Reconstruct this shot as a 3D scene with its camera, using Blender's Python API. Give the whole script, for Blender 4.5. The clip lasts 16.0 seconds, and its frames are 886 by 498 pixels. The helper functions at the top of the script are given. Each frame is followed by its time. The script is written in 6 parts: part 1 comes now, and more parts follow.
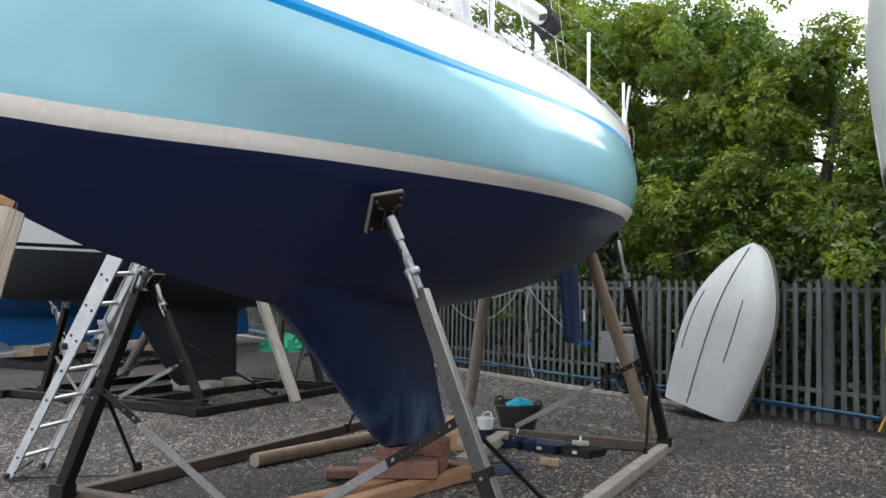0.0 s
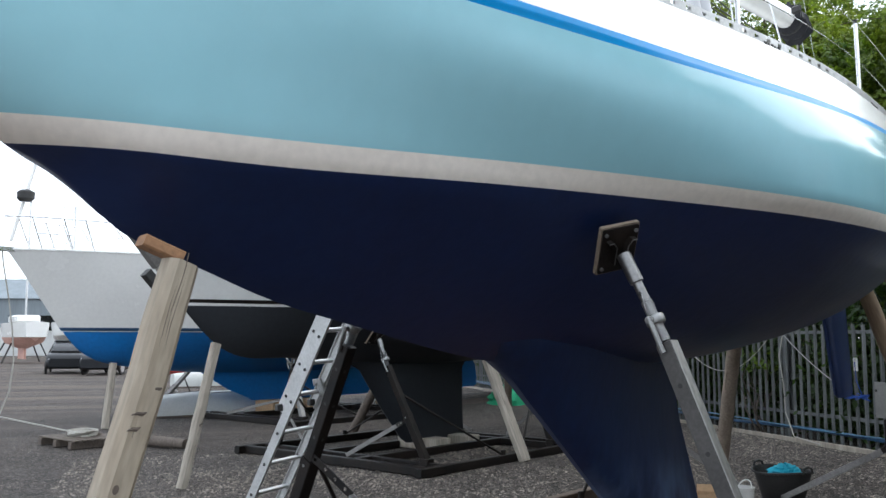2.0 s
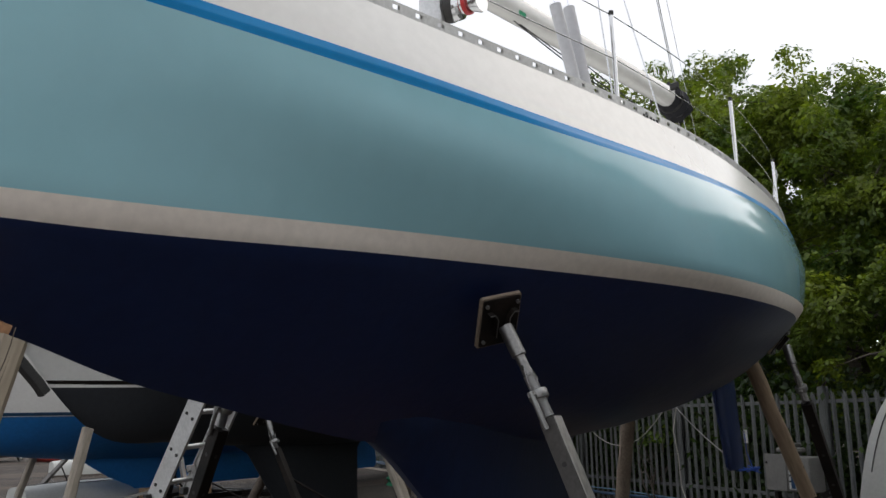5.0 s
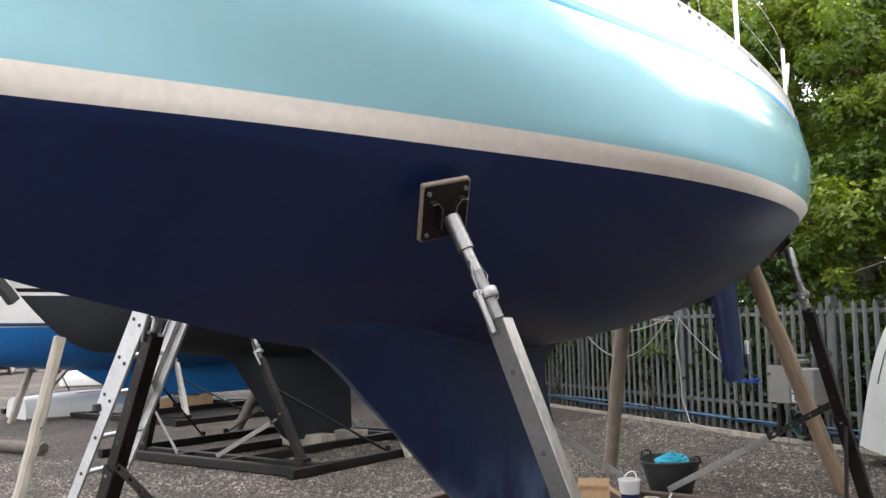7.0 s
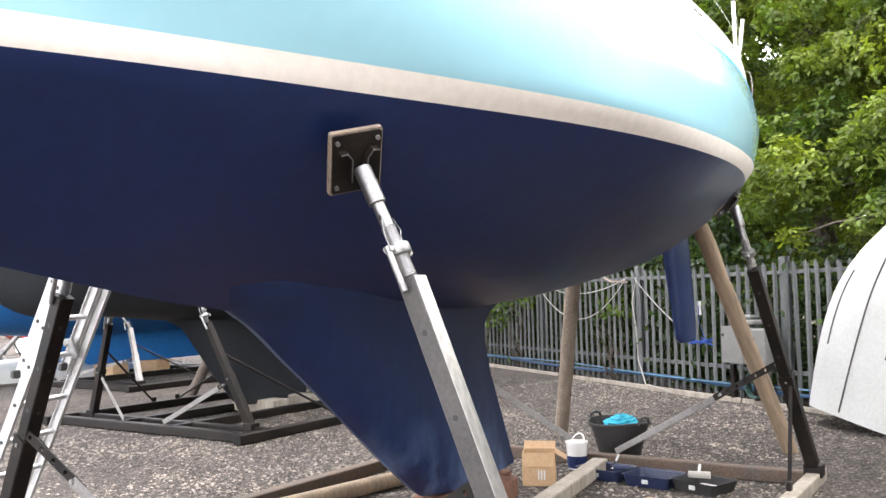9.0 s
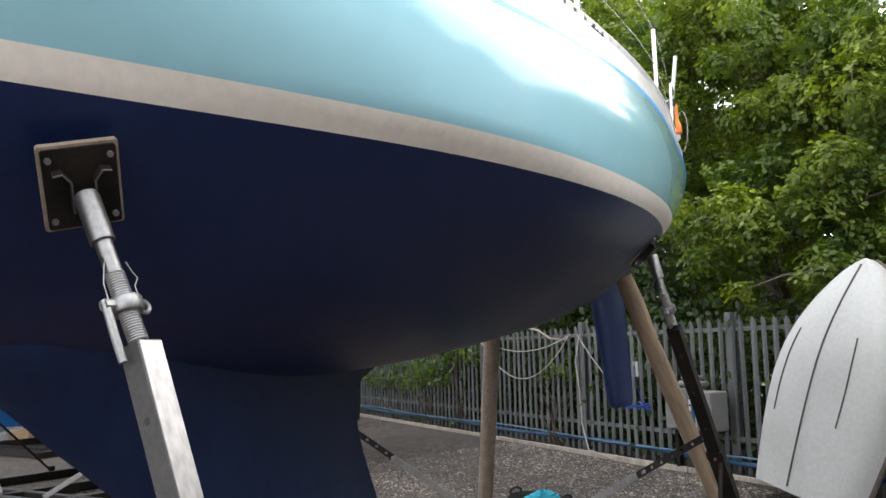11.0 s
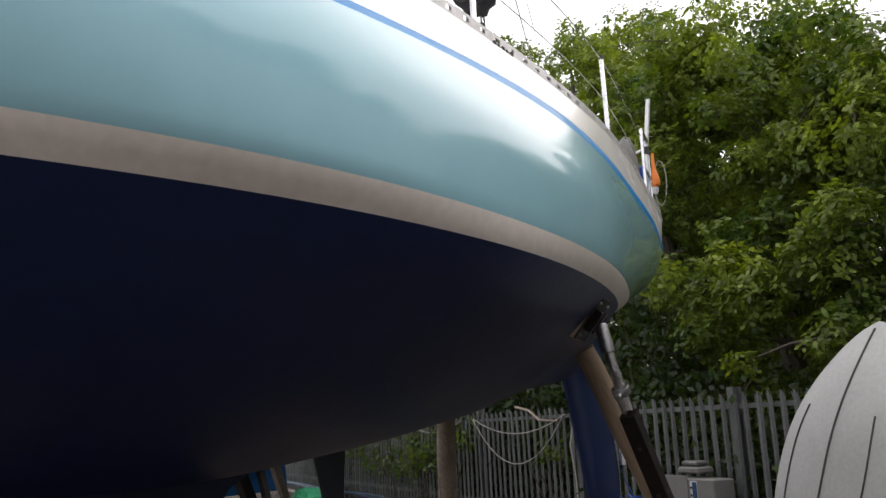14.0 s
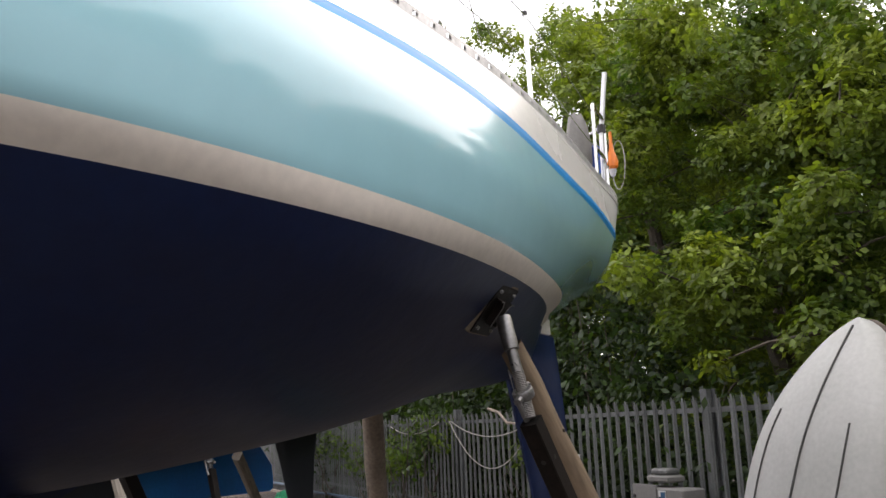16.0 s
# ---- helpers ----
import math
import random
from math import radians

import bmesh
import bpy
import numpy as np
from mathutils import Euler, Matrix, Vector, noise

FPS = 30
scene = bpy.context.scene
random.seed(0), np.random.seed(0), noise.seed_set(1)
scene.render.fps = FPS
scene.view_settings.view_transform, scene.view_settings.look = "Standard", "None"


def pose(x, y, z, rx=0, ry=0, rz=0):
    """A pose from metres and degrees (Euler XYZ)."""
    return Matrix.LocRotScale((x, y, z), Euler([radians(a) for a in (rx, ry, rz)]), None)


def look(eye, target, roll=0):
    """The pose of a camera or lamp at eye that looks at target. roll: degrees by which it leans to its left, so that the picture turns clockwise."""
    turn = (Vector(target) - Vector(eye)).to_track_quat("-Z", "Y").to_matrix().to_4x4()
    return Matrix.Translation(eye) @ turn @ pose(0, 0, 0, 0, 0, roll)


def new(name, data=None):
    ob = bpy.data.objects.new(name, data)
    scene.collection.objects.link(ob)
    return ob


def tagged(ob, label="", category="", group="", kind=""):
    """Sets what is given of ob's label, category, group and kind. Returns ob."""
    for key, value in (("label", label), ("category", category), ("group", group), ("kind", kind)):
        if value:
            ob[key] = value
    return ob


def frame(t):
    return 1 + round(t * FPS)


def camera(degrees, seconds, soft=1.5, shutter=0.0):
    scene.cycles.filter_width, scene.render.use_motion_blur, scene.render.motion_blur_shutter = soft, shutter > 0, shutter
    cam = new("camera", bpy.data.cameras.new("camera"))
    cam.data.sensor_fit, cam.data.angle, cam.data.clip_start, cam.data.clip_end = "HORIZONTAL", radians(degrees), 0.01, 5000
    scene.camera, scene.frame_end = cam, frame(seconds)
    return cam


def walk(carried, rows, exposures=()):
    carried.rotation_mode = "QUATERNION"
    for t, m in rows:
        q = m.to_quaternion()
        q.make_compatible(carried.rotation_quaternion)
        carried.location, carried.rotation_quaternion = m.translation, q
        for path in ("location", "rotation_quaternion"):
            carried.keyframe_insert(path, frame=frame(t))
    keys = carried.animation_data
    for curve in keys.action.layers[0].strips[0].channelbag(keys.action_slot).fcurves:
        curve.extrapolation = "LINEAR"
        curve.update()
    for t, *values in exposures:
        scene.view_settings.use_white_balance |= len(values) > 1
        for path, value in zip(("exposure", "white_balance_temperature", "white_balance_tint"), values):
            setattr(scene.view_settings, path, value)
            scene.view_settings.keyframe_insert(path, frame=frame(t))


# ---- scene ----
cam = camera(54.02, 16.0)
PATH = [
    (0, (2.576, 1.521, 1.502), (0.873, 2.564, 1.606), 1.21),
    (0.5, (2.477, 1.604, 1.485), (0.728, 2.568, 1.588), 1.14),
    (1, (2.232, 1.681, 1.497), (0.408, 2.492, 1.627), 0.51),
    (1.5, (2.060, 1.735, 1.503), (0.176, 2.386, 1.665), -0.22),
    (2, (1.876, 1.851, 1.531), (-0.030, 2.421, 1.740), -0.01),
    (2.5, (1.779, 1.914, 1.529), (-0.133, 2.455, 1.760), 0.05),
    (3, (1.759, 1.900, 1.548), (-0.145, 2.435, 1.847), -0.72),
    (3.5, (1.780, 1.900, 1.549), (-0.098, 2.475, 1.927), -1.35),
    (4, (1.796, 1.923, 1.556), (-0.054, 2.568, 1.960), -1.57),
    (4.2, (1.793, 1.937, 1.551), (-0.039, 2.625, 1.964), -1.63),
    (6.3, (1.491, 2.311, 1.490), (-0.295, 3.157, 1.799), -1.32),
    (6.5, (1.442, 2.368, 1.481), (-0.376, 3.166, 1.726), -1.29),
    (7, (1.373, 2.512, 1.484), (-0.474, 3.254, 1.674), -0.99),
    (7.5, (1.349, 2.589, 1.473), (-0.509, 3.315, 1.620), -0.78),
    (8, (1.340, 2.638, 1.469), (-0.530, 3.338, 1.571), -0.58),
    (8.5, (1.332, 2.692, 1.465), (-0.523, 3.436, 1.540), -0.93),
    (9, (1.272, 2.781, 1.460), (-0.555, 3.587, 1.567), -1.32),
    (9.2, (1.207, 2.844, 1.466), (-0.602, 3.683, 1.616), -1.49),
    (11.3, (0.767, 3.764, 1.504), (-1.020, 4.622, 1.762), -1.41),
    (11.5, (0.753, 3.842, 1.535), (-1.034, 4.690, 1.833), -1.95),
    (12, (0.678, 4.030, 1.546), (-1.105, 4.862, 1.903), -2.35),
    (12.5, (0.684, 4.226, 1.574), (-1.105, 5.045, 1.933), -1.95),
    (13, (0.540, 4.342, 1.557), (-1.248, 5.162, 1.920), -2.19),
    (13.5, (0.377, 4.439, 1.572), (-1.410, 5.250, 1.958), -2.34),
    (14, (0.237, 4.593, 1.565), (-1.555, 5.385, 1.967), -2.57),
    (14.5, (0.134, 4.831, 1.581), (-1.660, 5.618, 1.982), -2.44),
    (15, (0.065, 5.001, 1.561), (-1.731, 5.786, 1.961), -2.41),
    (15.5, (-0.052, 5.198, 1.573), (-1.848, 5.980, 1.975), -2.41),
    (16, (-0.088, 5.369, 1.577), (-1.895, 6.126, 1.979), -2.18),
]
walk(cam, [(t, look(eye, target, roll)) for t, eye, target, roll in PATH],
     exposures=[(0.0, 0.62, 6150, 8.5), (1.5, 0.45, 6000, 7.5), (2.5, -0.05, 5950, 7.5), (3.5, -0.65, 6200, 9), (4.2, -0.85, 6600, 11), (6.5, 0.5, 6500, 10), (7.0, 1.05, 6600, 12), (8.5, 1.75, 6650, 14), (9.2, 1.95, 6650, 14), (11.3, 0.65, 6500, 11.5), (12.0, 0.17, 6500, 12), (12.5, -0.08, 6550, 13), (14.0, -0.1, 6750, 16), (15.0, 0.34, 6800, 16), (16.0, 0.38, 6850, 17)])

# ---------------------------------------------------------------- light
world = bpy.data.worlds.new("overcast_sky")
scene.world = world
world.use_nodes = True
wn, wl = world.node_tree.nodes, world.node_tree.links
wn.clear()
sky = wn.new("ShaderNodeTexSky")
sky.sky_type, sky.sun_disc = "NISHITA", False
SUN_EL, SUN_AZ = radians(43), radians(-14)      # azimuth from +y towards +x
sky.sun_elevation, sky.sun_rotation = SUN_EL, SUN_AZ
sky.dust_density, sky.air_density = 4.0, 1.0
cloud_noise = wn.new("ShaderNodeTexNoise")
cloud_noise.inputs["Scale"].default_value = 2.2
cloud_noise.inputs["Detail"].default_value = 6
cloud = wn.new("ShaderNodeValToRGB")
cloud.color_ramp.elements[0].position, cloud.color_ramp.elements[0].color = 0.3, (10.6, 11.1, 12.0, 1)
cloud.color_ramp.elements[1].position, cloud.color_ramp.elements[1].color = 0.75, (14.0, 14.2, 14.6, 1)
wl.new(cloud_noise.outputs["Fac"], cloud.inputs["Fac"])
blend = wn.new("ShaderNodeMixRGB")
blend.inputs["Fac"].default_value = 0.84
wl.new(sky.outputs["Color"], blend.inputs["Color1"])
wl.new(cloud.outputs["Color"], blend.inputs["Color2"])
back = wn.new("ShaderNodeBackground")
back.inputs["Strength"].default_value = 0.15
wl.new(blend.outputs["Color"], back.inputs["Color"])
wo = wn.new("ShaderNodeOutputWorld")
wl.new(back.outputs["Background"], wo.inputs["Surface"])
sun = new("sun", bpy.data.lights.new("sun", "SUN"))
sun.data.energy, sun.data.angle, sun.data.color = 1.15, radians(95), (1.0, 0.95, 0.86)
sun.matrix_world = look((math.sin(SUN_AZ) * math.cos(SUN_EL) * 30, math.cos(SUN_AZ) * math.cos(SUN_EL) * 30, math.sin(SUN_EL) * 30), (0, 0, 0))


# ---------------------------------------------------------------- materials
def material(name, colour, colour2=None, rough=0.6, metal=0.0, coarse=3.0, fine=60.0, mix=0.5, grain=0.25,
             bump=0.0, bump_scale=80.0, coat=0.0, spec=0.5, rough_var=0.1, stretch=(1, 1, 1), per_object=0.0, per_island=0.0):
    """A surface of two colours blended by a coarse noise, with a fine grain over it."""
    m = bpy.data.materials.new(name)
    m.use_nodes = True
    n, l = m.node_tree.nodes, m.node_tree.links
    b = n["Principled BSDF"]
    tc, mp = n.new("ShaderNodeTexCoord"), n.new("ShaderNodeMapping")
    mp.inputs["Scale"].default_value = stretch
    l.new(tc.outputs["Object"], mp.inputs["Vector"])

    def noise_node(scale, detail=5.0):
        t = n.new("ShaderNodeTexNoise")
        t.inputs["Scale"].default_value, t.inputs["Detail"].default_value = scale, detail
        l.new(mp.outputs["Vector"], t.inputs["Vector"])
        return t.outputs["Fac"]

    big, small = noise_node(coarse), noise_node(fine, 3.0)
    ramp = n.new("ShaderNodeMapRange")
    ramp.inputs["From Min"].default_value, ramp.inputs["From Max"].default_value = 0.5 - 0.5 * mix, 0.5 + 0.5 * mix
    l.new(big, ramp.inputs["Value"])
    c = n.new("ShaderNodeMixRGB")
    c.inputs["Color1"].default_value = (*colour, 1)
    c.inputs["Color2"].default_value = (*(colour2 or [v * 0.75 for v in colour]), 1)
    l.new(ramp.outputs["Result"], c.inputs["Fac"])
    g = n.new("ShaderNodeMapRange")
    g.inputs["From Min"].default_value, g.inputs["From Max"].default_value = 0.3, 0.7
    g.inputs["To Min"].default_value, g.inputs["To Max"].default_value = 1 - grain, 1 + grain
    l.new(small, g.inputs["Value"])
    value = g.outputs["Result"]
    for amount, node, out in ((per_object, "ShaderNodeObjectInfo", "Random"), (per_island, "ShaderNodeNewGeometry", "Random Per Island")):
        if amount:
            info, r, mul = n.new(node), n.new("ShaderNodeMapRange"), n.new("ShaderNodeMath")
            r.inputs["To Min"].default_value, r.inputs["To Max"].default_value = 1 - amount, 1 + amount
            l.new(info.outputs[out], r.inputs["Value"])
            mul.operation = "MULTIPLY"
            l.new(value, mul.inputs[0]), l.new(r.outputs["Result"], mul.inputs[1])
            value = mul.outputs[0]
    s = n.new("ShaderNodeVectorMath")
    s.operation = "SCALE"
    l.new(c.outputs["Color"], s.inputs[0]), l.new(value, s.inputs["Scale"])
    l.new(s.outputs["Vector"], b.inputs["Base Color"])
    rr = n.new("ShaderNodeMapRange")
    rr.inputs["To Min"].default_value, rr.inputs["To Max"].default_value = max(rough - rough_var, 0.02), min(rough + rough_var, 1)
    l.new(big, rr.inputs["Value"])
    l.new(rr.outputs["Result"], b.inputs["Roughness"])
    b.inputs["Metallic"].default_value = metal
    b.inputs["Coat Weight"].default_value = coat
    b.inputs["Specular IOR Level"].default_value = spec
    b.inputs["Coat Roughness"].default_value = 0.06
    if bump:
        bn = n.new("ShaderNodeBump")
        bn.inputs["Strength"].default_value, bn.inputs["Distance"].default_value = 0.6, bump
        l.new(noise_node(bump_scale), bn.inputs["Height"])
        l.new(bn.outputs["Normal"], b.inputs["Normal"])
    return m


TEAL = material("aqua_gelcoat", (0.315, 0.57, 0.64), (0.30, 0.555, 0.62), rough=0.25, spec=0.15, coarse=0.8, fine=7, grain=0.02, coat=0.85, rough_var=0.05, bump=0.0015, bump_scale=2.5)
CREAM = material("cream_boot_paint", (0.84, 0.775, 0.70), (0.79, 0.725, 0.65), rough=0.45, coarse=1.5, fine=25, grain=0.05, rough_var=0.08)
WHITE = material("white_gelcoat", (0.76, 0.75, 0.72), (0.70, 0.69, 0.66), rough=0.25, coarse=1.2, fine=20, grain=0.03, coat=0.3)
STRIPE = material("blue_stripe_film", (0.0, 0.225, 0.54), (0.0, 0.205, 0.51), rough=0.5, spec=0.1, coarse=1, fine=12, grain=0.04, coat=0.3, bump=0.0015, bump_scale=2.5)
for gloss in (TEAL, STRIPE):
    gloss.node_tree.nodes["Principled BSDF"].inputs["Coat IOR"].default_value = 1.43
    gloss.node_tree.nodes["Principled BSDF"].inputs["Coat Roughness"].default_value = 0.07
NAVY = material("navy_antifouling", (0.0065, 0.0175, 0.072), (0.0085, 0.0215, 0.08), spec=0.43, rough=0.39, coarse=1.6, fine=14, grain=0.10, bump=0.003, bump_scale=14)
NAVYWORN = material("navy_antifouling_scuffed", (0.005, 0.0135, 0.052), (0.007, 0.0195, 0.064), spec=0.4, rough=0.5, coarse=2.4, fine=18, mix=0.35, grain=0.12, bump=0.003, bump_scale=16, stretch=(1, 1, 0.45))
BLACKHULL = material("dark_grey_antifouling", (0.014, 0.017, 0.022), (0.022, 0.025, 0.03), rough=0.55, coarse=1.5, fine=20, grain=0.12)
BLUEHULL = material("bright_blue_antifouling", (0.01, 0.16, 0.46), (0.015, 0.13, 0.38), rough=0.5, coarse=1.2, fine=15, grain=0.08)
BLACKPAINT = material("black_painted_steel", (0.0045, 0.0044, 0.0043), (0.018, 0.013, 0.0105), rough=0.5, spec=0.22, metal=0.0, coarse=6, fine=70, mix=0.4, grain=0.25, bump=0.001, bump_scale=120)
WORNSTEEL = material("worn_bare_steel_tube", (0.30, 0.296, 0.29), (0.17, 0.165, 0.16), rough=0.38, metal=0.9, coarse=5, fine=60, mix=0.6, grain=0.15, rough_var=0.12)
# brighter steel standing in for sky light on one side of a tube
LITFACE = material("sky_lit_steel_face", (0.52, 0.51, 0.50), (0.34, 0.33, 0.32), rough=0.38, metal=0.8, coarse=4, fine=45, mix=0.5, grain=0.2, rough_var=0.12, stretch=(1, 1, 0.3))
STRAP = material("dull_grey_steel_strap", (0.27, 0.258, 0.245), (0.17, 0.16, 0.15), rough=0.55, metal=0.35, coarse=6, fine=60, mix=0.6, grain=0.2)
GALV = material("galvanised_steel", (0.34, 0.34, 0.335), (0.22, 0.22, 0.215), rough=0.4, metal=0.75, coarse=12, fine=90, grain=0.15)
DULLGALV = material("weathered_galvanised_fence_steel", (0.145, 0.15, 0.146), (0.085, 0.09, 0.088), rough=0.6, metal=0.2, coarse=4, fine=60, grain=0.15, per_object=0.22)
ALLOY = material("aluminium", (0.62, 0.62, 0.62), (0.5, 0.5, 0.5), rough=0.35, metal=0.8, coarse=6, fine=60, grain=0.08)
LADDERALLOY = material("dull_pale_aluminium", (0.60, 0.60, 0.59), (0.47, 0.47, 0.46), rough=0.42, metal=0.35, coarse=5, fine=60, mix=0.4, grain=0.1)
STAINLESS = material("stainless_steel", (0.7, 0.7, 0.7), (0.6, 0.6, 0.6), rough=0.2, metal=1.0, coarse=6, fine=50, grain=0.05)
RUSTY = material("rusty_brown_steel", (0.075, 0.062, 0.052), (0.12, 0.078, 0.052), rough=0.8, coarse=7, fine=60, mix=0.5, grain=0.3, bump=0.002)
PALEPOST = material("pale_weathered_post", (0.44, 0.39, 0.31), (0.215, 0.16, 0.105), rough=0.75, coarse=4, fine=55, mix=0.45, grain=0.16, bump=0.003, bump_scale=45, stretch=(1, 1, 0.16))
GREYWOOD = material("weathered_grey_wood", (0.36, 0.32, 0.265), (0.24, 0.205, 0.165), rough=0.8, coarse=5, fine=40, mix=0.5, grain=0.25, bump=0.003, bump_scale=45, stretch=(1, 1, 0.12))
BROWNWOOD = material("brown_round_timber", (0.30, 0.22, 0.145), (0.19, 0.14, 0.095), rough=0.75, coarse=5, fine=40, mix=0.5, grain=0.22, bump=0.003, bump_scale=45, stretch=(1, 1, 0.15))
DARKWOOD = material("old_dark_timber", (0.12, 0.095, 0.075), (0.075, 0.06, 0.05), rough=0.85, coarse=5, fine=40, mix=0.5, grain=0.3, bump=0.004, bump_scale=40)
BEARER = material("sawn_orange_timber", (0.40, 0.22, 0.11), (0.28, 0.145, 0.075), rough=0.75, coarse=6, fine=45, mix=0.5, grain=0.2, bump=0.003, bump_scale=50, per_object=0.15)
REDWOOD = material("reddish_hardwood_block", (0.225, 0.10, 0.062), (0.11, 0.055, 0.038), rough=0.75, coarse=6, fine=45, mix=0.5, grain=0.25, bump=0.003, bump_scale=50, per_object=0.2)
PALEWOOD = material("sawn_pale_timber", (0.45, 0.31, 0.18), (0.36, 0.23, 0.13), rough=0.75, coarse=6, fine=45, grain=0.2, bump=0.002)
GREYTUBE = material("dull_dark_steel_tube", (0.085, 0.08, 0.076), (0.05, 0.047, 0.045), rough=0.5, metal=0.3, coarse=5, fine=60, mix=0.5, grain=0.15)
PADWOOD = material("worn_plywood_edge", (0.30, 0.24, 0.185), (0.20, 0.155, 0.12), rough=0.8, coarse=7, fine=50, mix=0.5, grain=0.2)
BLACKPLASTIC = material("black_rubber", (0.018, 0.018, 0.018), (0.03, 0.028, 0.026), rough=0.6, coarse=6, fine=60, grain=0.2)
BLUEPLASTIC = material("dark_blue_plastic", (0.012, 0.02, 0.055), (0.02, 0.03, 0.07), rough=0.4, coarse=6, fine=60, grain=0.15)
CARD = material("brown_cardboard", (0.48, 0.32, 0.18), (0.42, 0.27, 0.15), rough=0.85, coarse=5, fine=50, grain=0.1)
DINGHYWHITE = material("chalky_white_fibreglass", (0.50, 0.50, 0.475), (0.42, 0.425, 0.395), rough=0.55, coarse=2.2, fine=30, mix=0.6, grain=0.06)
DARKLINE = material("dark_rubbed_groove", (0.06, 0.06, 0.055), rough=0.8, fine=50, grain=0.3)
GREYBOX = material("grey_painted_metal_box", (0.19, 0.185, 0.172), (0.15, 0.145, 0.135), rough=0.7, coarse=5, fine=40, grain=0.1)
BLUEPIPE = material("blue_water_pipe", (0.02, 0.075, 0.15), (0.015, 0.05, 0.11), rough=0.4, coarse=3, fine=40, grain=0.15)
TEALPIPE = material("faded_light_blue_pipe", (0.10, 0.21, 0.30), (0.07, 0.15, 0.22), rough=0.5, coarse=3, fine=40, grain=0.15)
GREENHOSE = material("dark_green_hose", (0.01, 0.05, 0.04), (0.008, 0.035, 0.03), rough=0.4, coarse=8, fine=60, grain=0.2)
ROPE = material("off_white_rope", (0.38, 0.365, 0.32), (0.3, 0.285, 0.25), rough=0.9, coarse=20, fine=300, grain=0.3)
BLUEROPE = material("blue_polypropylene_rope", (0.03, 0.10, 0.42), rough=0.7, coarse=20, fine=200, grain=0.3)
ORANGE = material("orange_plastic", (0.75, 0.20, 0.02), (0.65, 0.16, 0.02), rough=0.45, coarse=5, fine=40, grain=0.08)
YELLOWROPE = material("yellow_hose", (0.65, 0.36, 0.03), rough=0.5, coarse=5, fine=60, grain=0.15)
TURQUOISE = material("turquoise_cloth", (0.02, 0.36, 0.46), (0.02, 0.28, 0.40), rough=0.9, coarse=12, fine=120, grain=0.2)
GREENNET = material("green_netting", (0.02, 0.30, 0.14), (0.02, 0.22, 0.10), rough=0.8, coarse=8, fine=90, grain=0.3)
RED = material("red_paint", (0.45, 0.02, 0.02), rough=0.4, fine=30, grain=0.1)
PINK = material("faded_salmon_antifouling", (0.72, 0.42, 0.34), rough=0.6, fine=30, grain=0.1)
CARPAINT = material("dark_grey_car_paint", (0.006, 0.007, 0.009), rough=0.35, metal=0.0, fine=30, grain=0.05, spec=0.25)
CARPAINT2 = material("charcoal_car_paint", (0.012, 0.013, 0.016), rough=0.35, metal=0.0, fine=30, grain=0.05, spec=0.25)
GLASSDARK = material("tinted_car_glass", (0.008, 0.009, 0.01), rough=0.2, fine=20, grain=0.02, coat=0.0, spec=0.3)
LAMPRED = material("red_lamp_lens", (0.5, 0.01, 0.01), rough=0.15, fine=20, grain=0.02)
SHED = material("grey_corrugated_cladding", (0.20, 0.23, 0.25), (0.16, 0.185, 0.20), rough=0.6, coarse=0.3, fine=3, grain=0.1, stretch=(4, 4, 0.2))
SHEDWHITE = material("white_rendered_wall", (0.62, 0.62, 0.60), rough=0.7, coarse=0.3, fine=4, grain=0.06)
BARK = material("grey_brown_bark", (0.10, 0.082, 0.062), (0.06, 0.05, 0.04), rough=0.9, coarse=6, fine=40, grain=0.35, bump=0.02, bump_scale=18)
STONE = material("loose_gravel", (0.225, 0.19, 0.157), (0.095, 0.08, 0.067), rough=0.85, coarse=0.9, fine=60, grain=0.2, per_island=0.9)
CANVASBLACK = material("black_canvas", (0.012, 0.012, 0.015), rough=0.85, coarse=10, fine=90, grain=0.3)
SAILGREY = material("grey_plastic_tube", (0.55, 0.55, 0.56), (0.48, 0.48, 0.5), rough=0.4, coarse=5, fine=40, grain=0.05)


